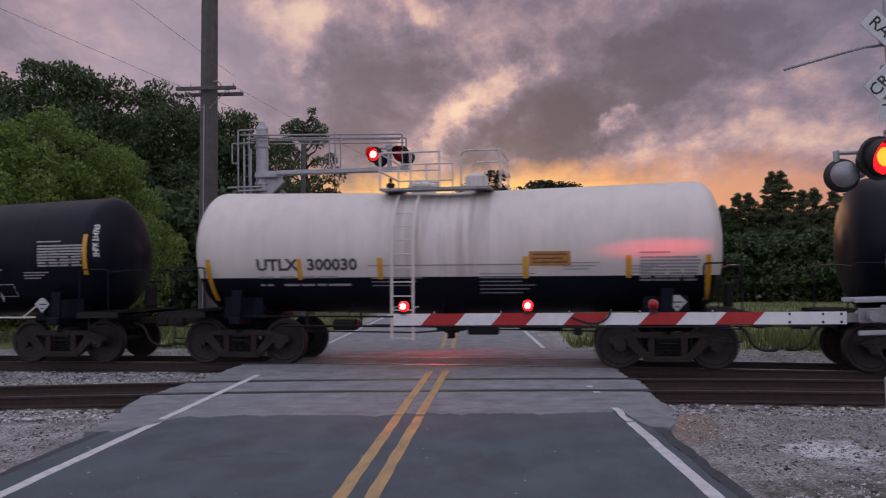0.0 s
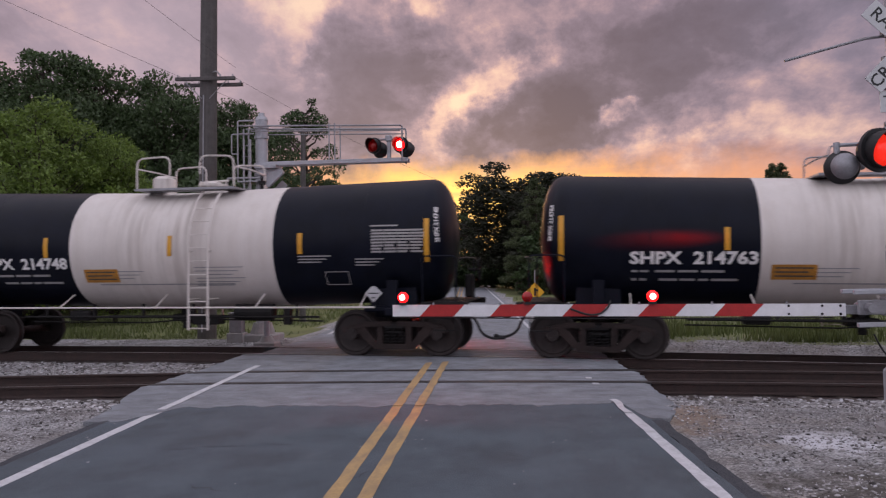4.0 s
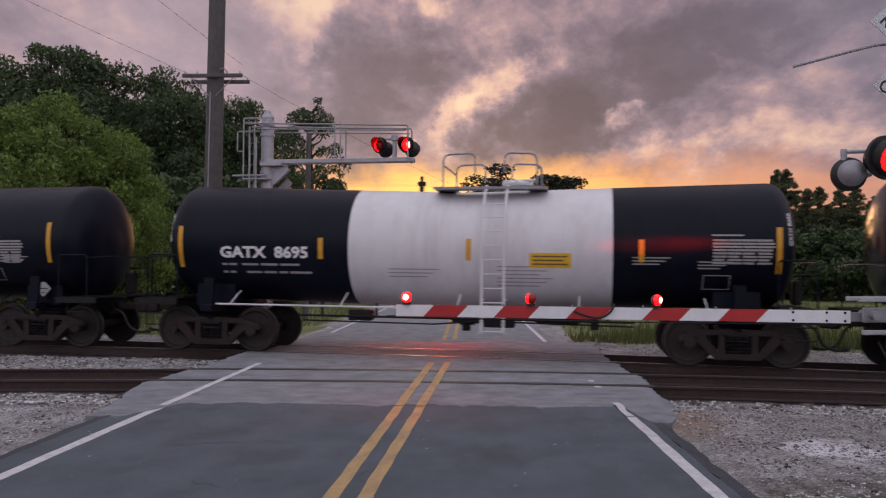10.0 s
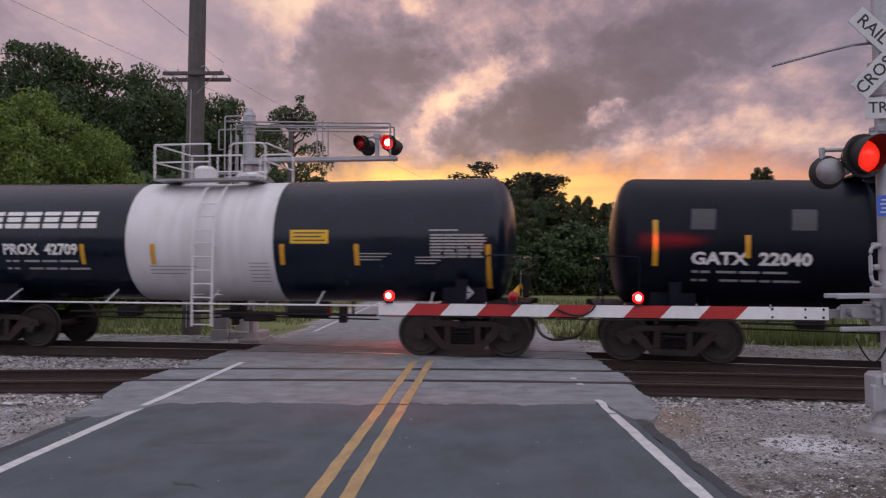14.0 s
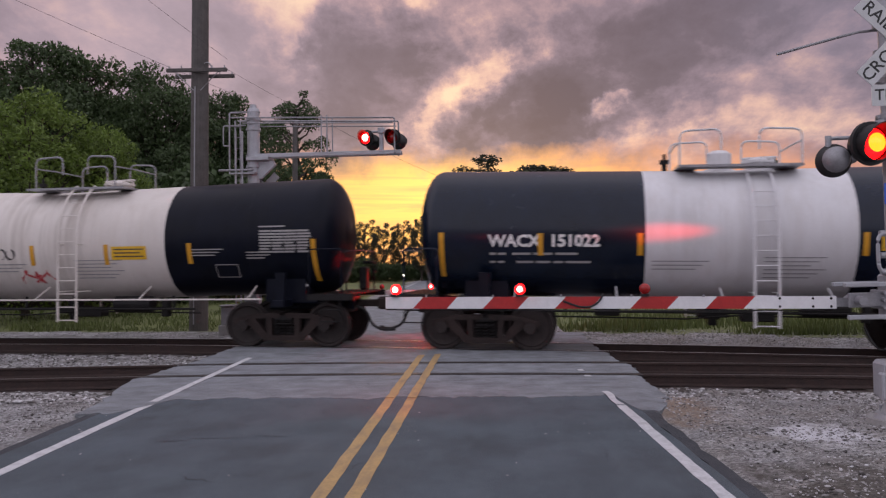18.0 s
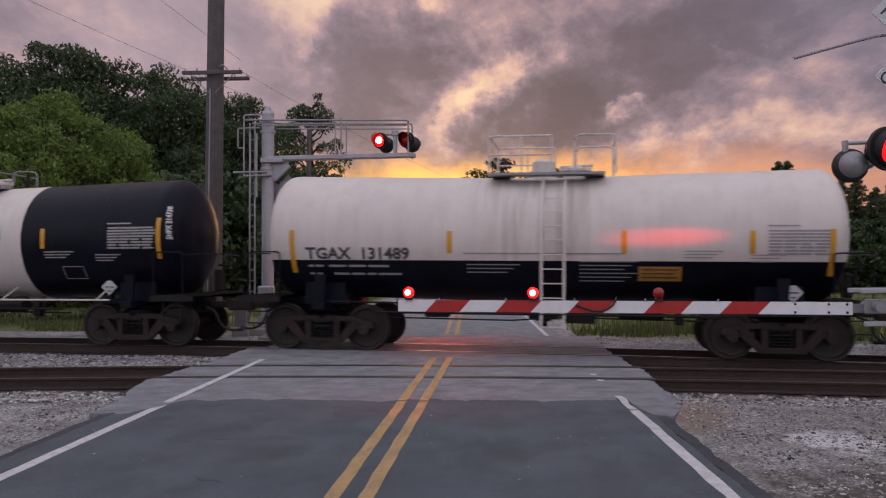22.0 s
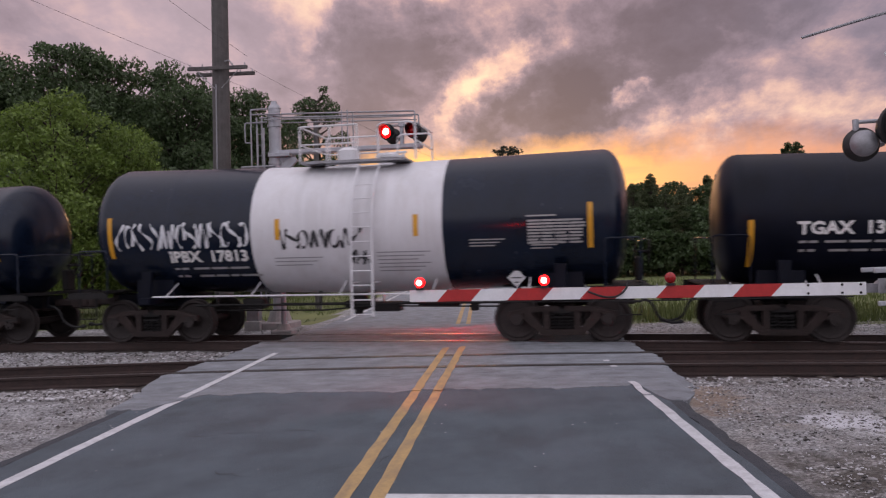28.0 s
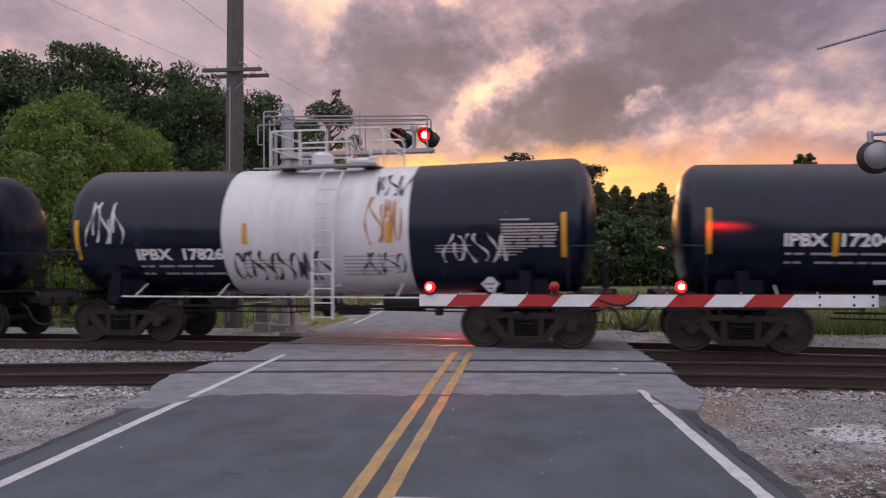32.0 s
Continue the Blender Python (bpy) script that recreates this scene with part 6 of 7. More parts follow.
def hoop_rails():
    """The bars of one hoop of railing: points and radius of each."""
    bars = [(bend([(1.12, q * 0.85, 3.72), (1.12, q * 0.85, 4.42), (0.35, q * 0.85, 4.45), (0.35, q * 0.85, 4.05)], 0.16), 0.021, 8) for q in (-1, 1)]
    return bars + [(bend([(1.12, -0.85, 4.20), (1.14, 0, 4.22), (1.12, 0.85, 4.20)], 0.1), 0.018, 6)]


def full_rails():
    """The bars of one side of the cage round the deck."""
    bars = [(bend([(-1.15, -0.85, 3.72), (-1.15, -0.85, 4.50), (0.10, -0.85, 4.50)], 0.06), 0.021, 8),
            (bend([(1.35, -0.85, 3.72), (1.35, -0.85, 4.50), (0.55, -0.85, 4.50), (0.55, -0.85, 3.72)], 0.14), 0.021, 8),
            ([(-1.15, -0.85, 4.12), (0.10, -0.85, 4.12)], 0.018, 6)]
    bars += [([(x, -0.85, 3.72), (x, -0.85, 4.50)], 0.019, 6) for x in (-0.5, 0.10)]
    return bars + [([(x, -0.85, z), (x, 0.0, z)], 0.019, 6) for x in (-1.15, 1.35) for z in (4.5, 4.12)]


def outlet_bm(bm):
    cyl(bm, (0, 0, 0.62), (0, 0, 1.05), 0.17, n=16)
    box(bm, (0, 0, 0.74), (0.60, 0.40, 0.16), 0.02)
    cyl(bm, (0, -0.1, 0.5), (0, -0.1, 0.66), 0.09, n=12)
    box(bm, (0.75, -0.55, 0.72), (0.62, 0.34, 0.20), 0.02)
    tube(bm, [(-1.6, -0.6, 0.80), (0.5, -0.6, 0.80)], 0.02, 6)
    tube(bm, [(0.9, -0.5, 0.80), (2.6, -0.5, 0.80)], 0.02, 6)


def rigging_bm(bm):
    """Brake pipe, rods and the reservoir hung under the tank."""
    tube(bm, [(-3.4, -0.95, 0.80), (3.4, -0.95, 0.80)], 0.026, 6)
    tube(bm, [(-3.4, -0.70, 0.68), (-0.6, -0.70, 0.66), (0.4, -0.70, 0.74), (3.4, -0.70, 0.70)], 0.018, 6)
    for k in range(6):
        box(bm, (-2.9 + k * 1.16, -0.92, 0.93), (0.05, 0.04, 0.30), 0.0)
    cyl(bm, (1.5, -0.8, 0.90), (2.35, -0.8, 0.90), 0.17, n=16)
    box(bm, (-2.1, -0.78, 0.82), (0.5, 0.3, 0.22), 0.03)
    box(bm, (2.65, -0.78, 0.80), (0.16, 0.18, 0.34), 0.02)


def on_head(x, z, half, out=0.008):
    """A point on the near side of a dished head."""
    s = max(0.0, min(0.98, (abs(x) - half + 0.5) / 0.5))
    rr = RADIUS * (1 - s ** 2.3) ** (1 / 2.3) + out
    d = max(-rr * 0.97, min(rr * 0.97, z - axis_z(x, half)))
    return Vector((x, -math.sqrt(rr * rr - d * d), axis_z(x, half) + d))


def words_up_head(bm, words, size, x, z, half, side):
    """Small lettering that runs up the turn of the head."""
    vs, fs = lettering(words, size, 0.035)
    made = [bm.verts.new(on_head(x - side * 0.06 * a - b * 0.8, z + a, half)) for a, b, _ in vs]
    for f in fs:
        try:
            bm.faces.new([made[i] for i in f])
        except ValueError:
            pass


def quad_on_tank(bm, x0, x1, z0, z1, half, out=0.006, nx=1, nz=3, side=-1, skew=0.0):
    vs = [[bm.verts.new(on_tank(x0 + (x1 - x0) * i / nx + skew * j / nz, z0 + (z1 - z0) * j / nz, half, out, side)) for j in range(nz + 1)] for i in range(nx + 1)]
    for i in range(nx):
        for j in range(nz):
            f = (vs[i][j], vs[i + 1][j], vs[i + 1][j + 1], vs[i][j + 1])
            bm.faces.new(f if side < 0 else f[::-1])


def words_on_tank(bm, words, size, x, z, half, width, word):
    """One word of a line of lettering, the whole line being that wide."""
    vs, fs = lettering(words, size, 0.035)
    xs = sorted(v[0] for v in vs)
    gap = max(range(len(xs) - 1), key=lambda i: xs[i + 1] - xs[i])
    split = (xs[gap] + xs[gap + 1]) / 2
    stretch = width / (xs[-1] - xs[0])
    made = {}
    for f in fs:
        if (vs[f[0]][0] > split) != bool(word):
            continue
        for i in f:
            if i not in made:
                made[i] = bm.verts.new(on_tank(x + vs[i][0] * stretch, z + vs[i][1], half, 0.007))
        try:
            bm.faces.new([made[i] for i in f])
        except ValueError:
            pass


def scrawl(bm, x0, x1, z0, z1, half, seed, width=0.045, strokes=9):
    """Sprayed strokes, none of which make words."""
    rnd = random.Random(seed)
    n = strokes
    for i in range(n):
        cx = x0 + (x1 - x0) * (i + 0.5) / n
        w, h = (x1 - x0) / n * 0.75, (z1 - z0)
        k = rnd.choice((0, 1, 2, 3))
        a0 = rnd.uniform(0, 6)
        pts = []
        for j in range(15):
            t = j / 14
            if k == 0:
                p = (cx + w * (t - 0.5), z0 + h * (0.5 + 0.45 * math.sin(a0 + t * 7)))
            elif k == 1:
                p = (cx + w * 0.6 * math.cos(a0 + t * 5.2), z0 + h * (0.5 + 0.42 * math.sin(a0 + t * 5.2)))
            elif k == 2:
                p = (cx + w * (0.5 - t) + 0.1 * math.sin(t * 6), z0 + h * (0.05 + 0.95 * t))
            else:
                p = (cx + w * 0.7 * math.sin(t * 4 + a0), z0 + h * (1 - t))
            pts.append(p)
        lo, hi = [], []
        for j, (x, z) in enumerate(pts):
            dx = pts[min(j + 1, 14)][0] - pts[max(j - 1, 0)][0]
            dz = pts[min(j + 1, 14)][1] - pts[max(j - 1, 0)][1]
            L = math.hypot(dx, dz) or 1
            ww = width * (0.6 + 0.4 * math.sin(j * 0.9 + i)) / 2
            lo.append(bm.verts.new(on_tank(x - dz / L * ww, z + dx / L * ww, half, 0.008 + 0.0006 * i)))
            hi.append(bm.verts.new(on_tank(x + dz / L * ww, z - dx / L * ww, half, 0.008 + 0.0006 * i)))
        for j in range(14):
            bm.faces.new((lo[j], hi[j], hi[j + 1], lo[j + 1]))


# place along the train, half length of the tank, ends of the pale middle band, paints, marks and fittings
CARS = []


def car_of(**spec):
    CARS.append(spec)


car_of(u=12.35, half=5.9, style="black", dark=BLACK, pale=CREAM, mark="", rails="hoop")
car_of(u=-1.31, lx=-0.75, dk=-0.2, dm=0.55, mw=-0.6, half=5.48, tc=4.33, style="split", split=1.80, dark=BLACK, pale=CREAM, mark="UTLX 300030", mark_at=(-2.8, 2.05, 2.15), rails="full", dark_mark=True,
       sign=(2.13, 2.14, AGED_SIGN), ends=(-4.94, 5.17, 1.75), tape=(-2.95, -1.25, 1.66, 3.62), tape_z=1.97, panel=(3.83, 1.68), placard=4.54, valve=-1.33, seam=2.03)
car_of(dip=0.16, rise=-0.05, u=-14.85, lx=0.55, dk=0.15, dm=-0.4, mw=0.7, half=6.2, tc=5.05, band=(-2.10, 2.52), dark=BLACK, pale=CREAM, mark="SHPX 214763", mark_at=(-3.3, 1.96, 2.33), rails="low",
       sign=(-1.51, 1.71, AGED_SIGN), ends=(-5.76, 5.9, 2.35), tape=(-2.7, 0.23, 3.11), tape_z=2.33, panel=(4.67, 2.09), outline=3.49, placard=4.5, valve=1.74, seam=1.5,
       spray=((2.62, 3.59, 1.33, 1.86, SPRAY_WHITE, 5),))
car_of(dip=0.16, rise=-0.05, u=-28.95, lx=0.95, dk=0.35, dm=-0.6, mw=0.6, half=6.15, tc=5.0, band=(-2.10, 2.52), dark=BLACK, pale=CREAM, mark="SHPX 214748", mark_at=(-3.27, 1.95, 2.2), rails="hoop",
       sign=(-1.4, 1.69, AGED_SIGN), ends=(-5.61, 5.73, 2.34), tape=(-2.66, 0.23, 3.1), tape_z=2.31, panel=(4.6, 2.09), outline=3.59, placard=4.54, valve=1.75, seam=1.5)
car_of(u=-42.43, lx=0.6, dk=0.45, dm=-0.1, mw=0.75, half=5.85, tc=4.48, band=(-1.08, 2.40), dark=SLATE, pale=WHITE, mark="TILX 150094", mark_at=(-3.19, 2.02, 2.02), rails="hoop",
       sign=(2.94, 1.50, YELLOW_SIGN), ends=(-5.29, 5.36, 2.23), tape=(-2.05, 0.32, 2.54), tape_z=2.21, panel=(4.22, 1.80), placard=4.84, valve=-0.93)
car_of(slim=True, u=-56.25, lx=0.7, dk=0.55, dm=0.25, mw=1.05, half=6.45, tc=5.3, band=(-2.28, 2.98), dark=BLACK, pale=WHITE, mark="GATX 8695", mark_at=(-4.09, 2.08, 1.93), rails="low",
       sign=(1.79, 1.98, YELLOW_SIGN), ends=(-5.94, 5.99, 2.2), tape=(-2.86, 0.19, 3.51), tape_z=2.18, panel=(4.81, 1.93), outline=4.65, placard=5.55, valve=-1.02)
car_of(dip=0.03, rise=0.02, u=-70.25, lx=-0.9, dk=-0.25, dm=0.15, mw=-0.65, half=5.8, tc=4.63, style="black", dark=BLACK, pale=BLACK, mark="GATX 22040", mark_at=(-3.28, 2.0, 2.15), rails="low",
       sign=(1.22, 2.0, YELLOW_SIGN), ends=(-5.01, 5.02, 2.29), tape=(-3.34, -1.0, 0.24, 2.12), tape_z=2.24, panel=(3.29, 1.86), outline=3.29, placard=4.65, valve=-1.58, patches=((-4.15, 2.75), (-2.35, 2.75)))
car_of(dip=0.06, rise=0.03, u=-84.1, lx=-0.15, dk=-0.4, dm=-0.8, mw=0.3, half=6.15, tc=5.17, band=(-1.95, 1.30), dark=SLATE, pale=WHITE, mark="PROX 42709", mark_at=(-3.93, 2.12, 1.75), rails="full",
       sign=(2.07, 2.39, YELLOW_SIGN), ends=(-5.6, 5.7, 1.8), tape=(-2.94, -1.34, 1.49, 3.05), tape_z=2.03, panel=(4.55, 1.96), placard=5.2, emblem=True)
car_of(dip=0.07, rise=0.02, u=-97.85, lx=0.75, dk=0.4, dm=0.15, mw=0.9, half=5.9, tc=4.47, band=(-1.40, 2.38), dark=SLATE, pale=WHITE, mark="WACX 151022", mark_at=(-3.32, 2.16, 2.16), rails="hoop",
       sign=(3.16, 2.12, YELLOW_SIGN), ends=(-5.32, 5.45, 1.9), tape=(-3.38, -1.5, 2.5), tape_z=2.1, panel=(4.19, 1.87), outline=3.76, placard=4.87, valve=-0.92)
car_of(slim=True, u=-111.9, lx=0.75, dk=0.55, dm=0.25, mw=1.1, half=6.55, tc=5.38, band=(-1.83, 2.85), dark=BLACK, pale=CREAM, mark="PPAX 6184", mark_at=(-4.0, 2.05, 1.85), rails="low",
       sign=(2.03, 2.0, YELLOW_SIGN), ends=(-5.88, 6.1, 1.8), tape=(-2.78, -0.23, 1.51, 3.4), tape_z=1.97, panel=(4.95, 1.95), outline=3.93, placard=5.67, valve=-0.84,
       spray=((-1.73, -0.65, 1.87, 2.13, SPRAY_BLACK, 8), (-0.61, 0.21, 1.37, 1.65, SPRAY_RED, 12)))
car_of(u=-125.9, lx=0.25, dk=0.1, dm=0.0, mw=0.65, half=5.8, tc=4.47, style="split", split=1.86, dark=BLACK, pale=CREAM, mark="TGAX 131489", mark_at=(-3.68, 1.98, 2.18), rails="full", dark_mark=True,
       sign=(2.26, 1.62, AGED_SIGN), ends=(-5.05, 5.3, 2.03), tape=(-1.78, 1.59, 3.91), tape_z=2.22, panel=(4.19, 1.97), placard=4.71, seam=2.0)
car_of(dip=0.16, rise=-0.05, u=-139.75, lx=0.85, dk=0.4, dm=-0.25, mw=0.95, half=6.25, tc=5.12, band=(-2.16, 2.58), dark=BLACK, pale=CREAM, mark="SHPX 214738", mark_at=(-3.32, 1.98, 2.31), rails="low",
       sign=(-1.3, 1.72, AGED_SIGN), ends=(-5.73, 5.93, 2.32), tape=(-2.69, 0.24, 3.12), tape_z=2.34, panel=(4.67, 2.09), outline=3.51, placard=4.47, valve=1.75, seam=1.5, patches=((-4.3, 3.25),),
       spray=((-2.01, -0.91, 1.84, 2.16, SPRAY_BLACK, 21), (-0.93, 0.37, 1.43, 1.84, SPRAY_BLACK, 22), (1.34, 2.09, 2.17, 2.79, SPRAY_GREEN, 23)))
car_of(dip=0.09, rise=-0.02, u=-154.32, lx=0.02, dk=0.12, dm=-0.13, mw=0.52, half=6.53, tc=5.41, band=(-2.03, 2.49), dark=BLACK, pale=WHITE, mark="TGAX 131430", mark_at=(-4.1, 2.12, 2.18), rails="hoop",
       sign=(3.27, 1.79, YELLOW_SIGN), ends=(-6.0, 6.1, 1.86), tape=(-2.6, -0.33, 2.6), tape_z=2.1, panel=(4.78, 2.07), outline=4.73, placard=5.44)
car_of(big=True, u=-168.2, lx=0.5, dk=0.15, dm=-0.2, mw=0.75, half=5.75, tc=4.4, band=(-1.92, 2.12), dark=SLATE, pale=WHITE, mark="IPBX 17813", mark_at=(-2.92, 1.84, 1.77), rails="full",
       ends=(-5.13, 4.99, 2.28), tape=(-1.33, 1.58), tape_z=2.37, panel=(3.79, 1.93), placard=3.52,
       spray=((-4.99, -1.98, 2.0, 2.57, SPRAY_WHITE, 41), (-1.34, 0.44, 1.95, 2.36, SPRAY_BLACK, 42), (0.2, 0.6, 1.61, 1.9, SPRAY_BLACK, 43)))
car_of(dip=0.06, rise=0.03, u=-182.0, lx=0.6, dk=0.45, dm=0.0, mw=0.9, half=6.2, tc=5.03, band=(-1.02, 2.20), dark=SLATE, pale=WHITE, mark="IPBX 17204", mark_at=(-3.42, 2.12, 1.82), rails="low",
       sign=(3.46, 1.86, YELLOW_SIGN), ends=(-5.64, 5.85, 2.3), tape=(-3.45, -1.13, 2.26, 4.09), tape_z=2.05, panel=(4.7, 1.97), placard=5.3, spray=((-2.06, -1.09, 1.43, 1.86, SPRAY_TEAL, 51),))
car_of(big=True, u=-195.5, lx=0.4, dk=0.15, dm=-0.15, mw=0.75, half=5.8, tc=4.45, band=(-1.90, 2.15), dark=SLATE, pale=WHITE, mark="IPBX 17826", mark_at=(-2.9, 1.9, 2.02), rails="full",
       ends=(-5.3, 5.22, 2.24), tape=(-1.37, 1.73), tape_z=2.33, panel=(4.01, 1.99), placard=3.73,
       spray=((-5.09, -4.21, 2.1, 3.06, SPRAY_WHITE, 61), (-1.67, 0.44, 1.33, 1.97, SPRAY_BLACK, 62), (1.25, 2.01, 2.07, 3.06, SPRAY_RUST, 63), (1.13, 2.05, 1.48, 1.92, SPRAY_BLACK, 64),
              (1.4, 2.13, 3.05, 3.54, SPRAY_BLACK, 66), (2.84, 4.15, 1.71, 2.28, SPRAY_WHITE, 65)))
car_of(big=True, u=-209.2, half=5.9, band=(-1.9, 2.1), dark=SLATE, pale=WHITE, mark="", rails="full")
TRAIN = []


def tank_car(c):
    global RADIUS, MID_Z, SAG
    half, dark, pale = c["half"], c["dark"], c["pale"]
    RADIUS, MID_Z, SAG = BIG if c.get("big") else LEAN if c.get("slim") else SMALL
    SAG = c.get("dip", SAG)
    MID_Z += c.get("rise", 0.0)
    drop = RADIUS + MID_Z - 3.705
    style = c.get("style", "band")
    look_of = {"band": "black tank car with white middle band", "split": "white tank car with black lower half", "black": "plain black tank car"}[style]
    extra = ", sprayed with graffiti" if c.get("spray") else (", stained and weathered" if pale is CREAM else ", clean paint")
    car = thing("tank_car", look_of + extra + ", on rails", "tank car", group="cars of the train")
    band = c.get("band", ())
    tank = part("tank", tank_bm(half, list(band), c.get("split")), [dark, pale], car, smooth=True)
    mid = pale if style != "black" else dark
    low = mid if style == "band" else dark
    key = mid.name
    lkey = low.name
    # weld seams
    for x in (-half * 0.66, -half * 0.22, half * 0.3, half * 0.72):
        bm = bmesh.new()
        n = 48
        a = [[bm.verts.new((x + dx, (RADIUS + dr) * math.cos(2 * math.pi * k / n), axis_z(x, half) + (RADIUS + dr) * math.sin(2 * math.pi * k / n))) for k in range(n)] for dx, dr in ((-0.02, -0.002), (0, 0.005), (0.02, -0.002))]
        for p, q in zip(a, a[1:]):
            for k in range(n):
                bm.faces.new((p[k], p[(k + 1) % n], q[(k + 1) % n], q[k]))
        in_band = (band and band[0] < x < band[1])
        if style != "split":
            part("weld_seam", bm, pale if in_band else dark, car, smooth=True)
        else:
            bm.free()
    # running gear
    at = c.get("tc", half - 1.12)
    sets = []
    for s in (-1, 1):
        truck = put("truck", shared("bolster", bolster_bm, DARKSTEEL), car, pose(s * at, 0, 0, 0, 0, 0 if s > 0 else 180), "grimy cast steel four-wheel truck")
        for q in (-1, 1):
            put("side_frame", shared("side_frame", side_frame_bm, RUSTY), truck, pose(0, q * 0.99, 0))
            put("spring_nest", shared("spring_nest", spring_bm, DARKSTEEL), truck, pose(0, q * 0.99, 0))
            ws = put("wheelset", shared("wheelset", wheelset_bm, WHEELSTEEL, True), truck, pose(q * 0.885, 0, WHEEL))
            sets.append((ws, q * 0.885, s))
        flip = 0 if s > 0 else 180
        put("stub_sill", shared("stub_sill", sill_bm, dark), car, pose(s * at, 0, 0, 0, 0, flip))
        put("coupler", shared("coupler", coupler_bm, RUSTY), car, pose(s * (half + 0.0), 0, 0, 0, 0, flip))
        put("air_hose", shared("air_hose", hose_bm, RUBBER, True), car, pose(s * half, 0, 0, 0, 0, flip))
        deck = put("end_platform", shared("end_platform", platform_bm, DARKSTEEL), car, pose(s * (half - 0.05), 0, 1.10, 0, 0, flip))
        for k in range(6):
            put("grate_bar", shared("grate_bar", grate_bm, DARKSTEEL), deck, pose(-0.3 + 0.12 * k, 0, 0.022))
        for q in (-1, 1):
            put("skirt", shared("skirt", skirt_bm, DARKSTEEL), deck, pose(0, q * 1.37, 0))
        put("end_rail", shared("end_rail" + dark.name, end_rail_bm, dark, True), car, pose(s * (half - 0.05), 0, 1.10, 0, 0, flip))
        put("corner_step", shared("corner_step", step_bm, DARKSTEEL), car, pose(s * (half - 0.05), 0, 1.10))
    put("brake_wheel", shared("brake_wheel", brake_wheel_bm, DARKSTEEL), car, pose(half + 0.42, 0.35, 1.75))
    # belly rails
    for q in (-1, 1):
        bm = bmesh.new()
        tube(bm, [(-at + 0.3, q * 1.46, 1.02), (at - 0.3, q * 1.46, 1.02)], 0.020, 6)
        for k in range(5):
            x = -at + 0.6 + (2 * at - 1.2) * k / 4
            tube(bm, [(x, q * 1.46, 1.02), (x, q * 0.95, 1.28)], 0.016, 5)
        part("belly_rail", bm, low if band else dark, car)
    put("bottom_outlet", shared("bottom_outlet", outlet_bm, DARKSTEEL), car)
    # ladders, deck and the fittings on top
    for q in (0, 180):
        put("ladder", shared("ladder" + key, ladder_bm, mid, True), car, pose(c.get("lx", 0.45) if q == 0 else -0.1, 0, 0, 0, 0, q) @ (Matrix() if c.get("big") else Matrix.Diagonal((1, 0.945, 0.955, 1))))
    put("top_deck", shared("top_deck" + key, deck_bm, mid if mid is BLACK else GALV), car, pose(c.get("dk", 0.3), 0, drop - 0.02))
    if not c.get("slim"):
        put("valve_dome", shared("valve_dome" + key, dome_bm, mid, True), car, pose(c.get("dm", -0.15), 0, drop - 0.02))
    put("manway", shared("manway" + key, manway_bm, mid), car, pose(c.get("mw", 0.7), 0, drop - 0.02))
    bars = full_rails() if c["rails"] == "full" else hoop_rails()
    rail_paint = mid if c["rails"] != "low" or mid is BLACK else GALV
    squash = Matrix.Translation((0, 0, 3.72)) @ Matrix.Diagonal((0.85, 1, 1.0 if c.get("slim") else 0.8, 1)) @ Matrix.Translation((0, 0, -3.72)) if c["rails"] == "low" else Matrix()
    for q in (0, 1):
        turn = Matrix.Diagonal((1, -1 if q else 1, 1, 1)) if c["rails"] == "full" else Matrix.Diagonal((-1 if q else 1, 1, 1, 1))
        for k, (pts, thick, sides) in enumerate(bars):
            me = shared(f"top_railing_{len(bars)}_{k}_{rail_paint.name}", lambda bm: tube(bm, pts, thick, sides), rail_paint, True)
            put("top_railing", me, car, Matrix.Translation((c.get("dk", 0.3), 0, drop - 0.02)) @ squash @ turn)
    # reflective strips
    left_end, right_end, end_z = c.get("ends", (-half + 0.5, half - 0.5, 2.15))
    strips = [(left_end, 0.87, end_z), (right_end, 0.87, end_z)] + [(x, 0.43, c.get("tape_z", 2.2)) for x in c.get("tape", (-half * 0.5, 0.0, half * 0.5))]
    for x, h, zc in strips:
        x = max(-half + 0.40, min(half - 0.40, x))
        for q in (-1, 1):
            bm = bmesh.new()
            quad_on_tank(bm, x - 0.05, x + 0.05, zc - h / 2, zc + h / 2, half, 0.012, 1, 6, q)
            part("reflective_strip", bm, REFLECT, car)
    # lettering
    ink = STENCIL_DARK if c.get("dark_mark") else STENCIL
    if c["mark"]:
        bm = bmesh.new()
        mark_x, mark_z, mark_w = c["mark_at"]
        bm.free()
        for side, name in ((0, "car_mark"), (1, "car_number")):
            bm = bmesh.new()
            words_on_tank(bm, c["mark"].replace(" ", "  "), 0.32, mark_x, mark_z, half, mark_w, side)
            part(name, bm, ink, car)
        bm = bmesh.new()
        x0 = mark_x - mark_w / 2 + 0.03
        for row, (z, parts) in enumerate(((mark_z - 0.24, ((0, 0.12), (0.16, 0.32), (0.44, 0.80), (0.86, 1.22), (1.28, 1.7))), (mark_z - 0.40, ((0, 0.10), (0.15, 0.28), (0.52, 0.85), (0.90, 1.18), (1.24, 1.42), (1.47, 1.95))))):
            for a, b in parts:
                quad_on_tank(bm, x0 + a, x0 + b, z - 0.022, z + 0.022, half, 0.007, 1, 1)
        tagged(part("stencil_block", bm, STENCIL_DIM if style != "split" or row else ink, car, "small white stencilled lines"), kind="stuff")
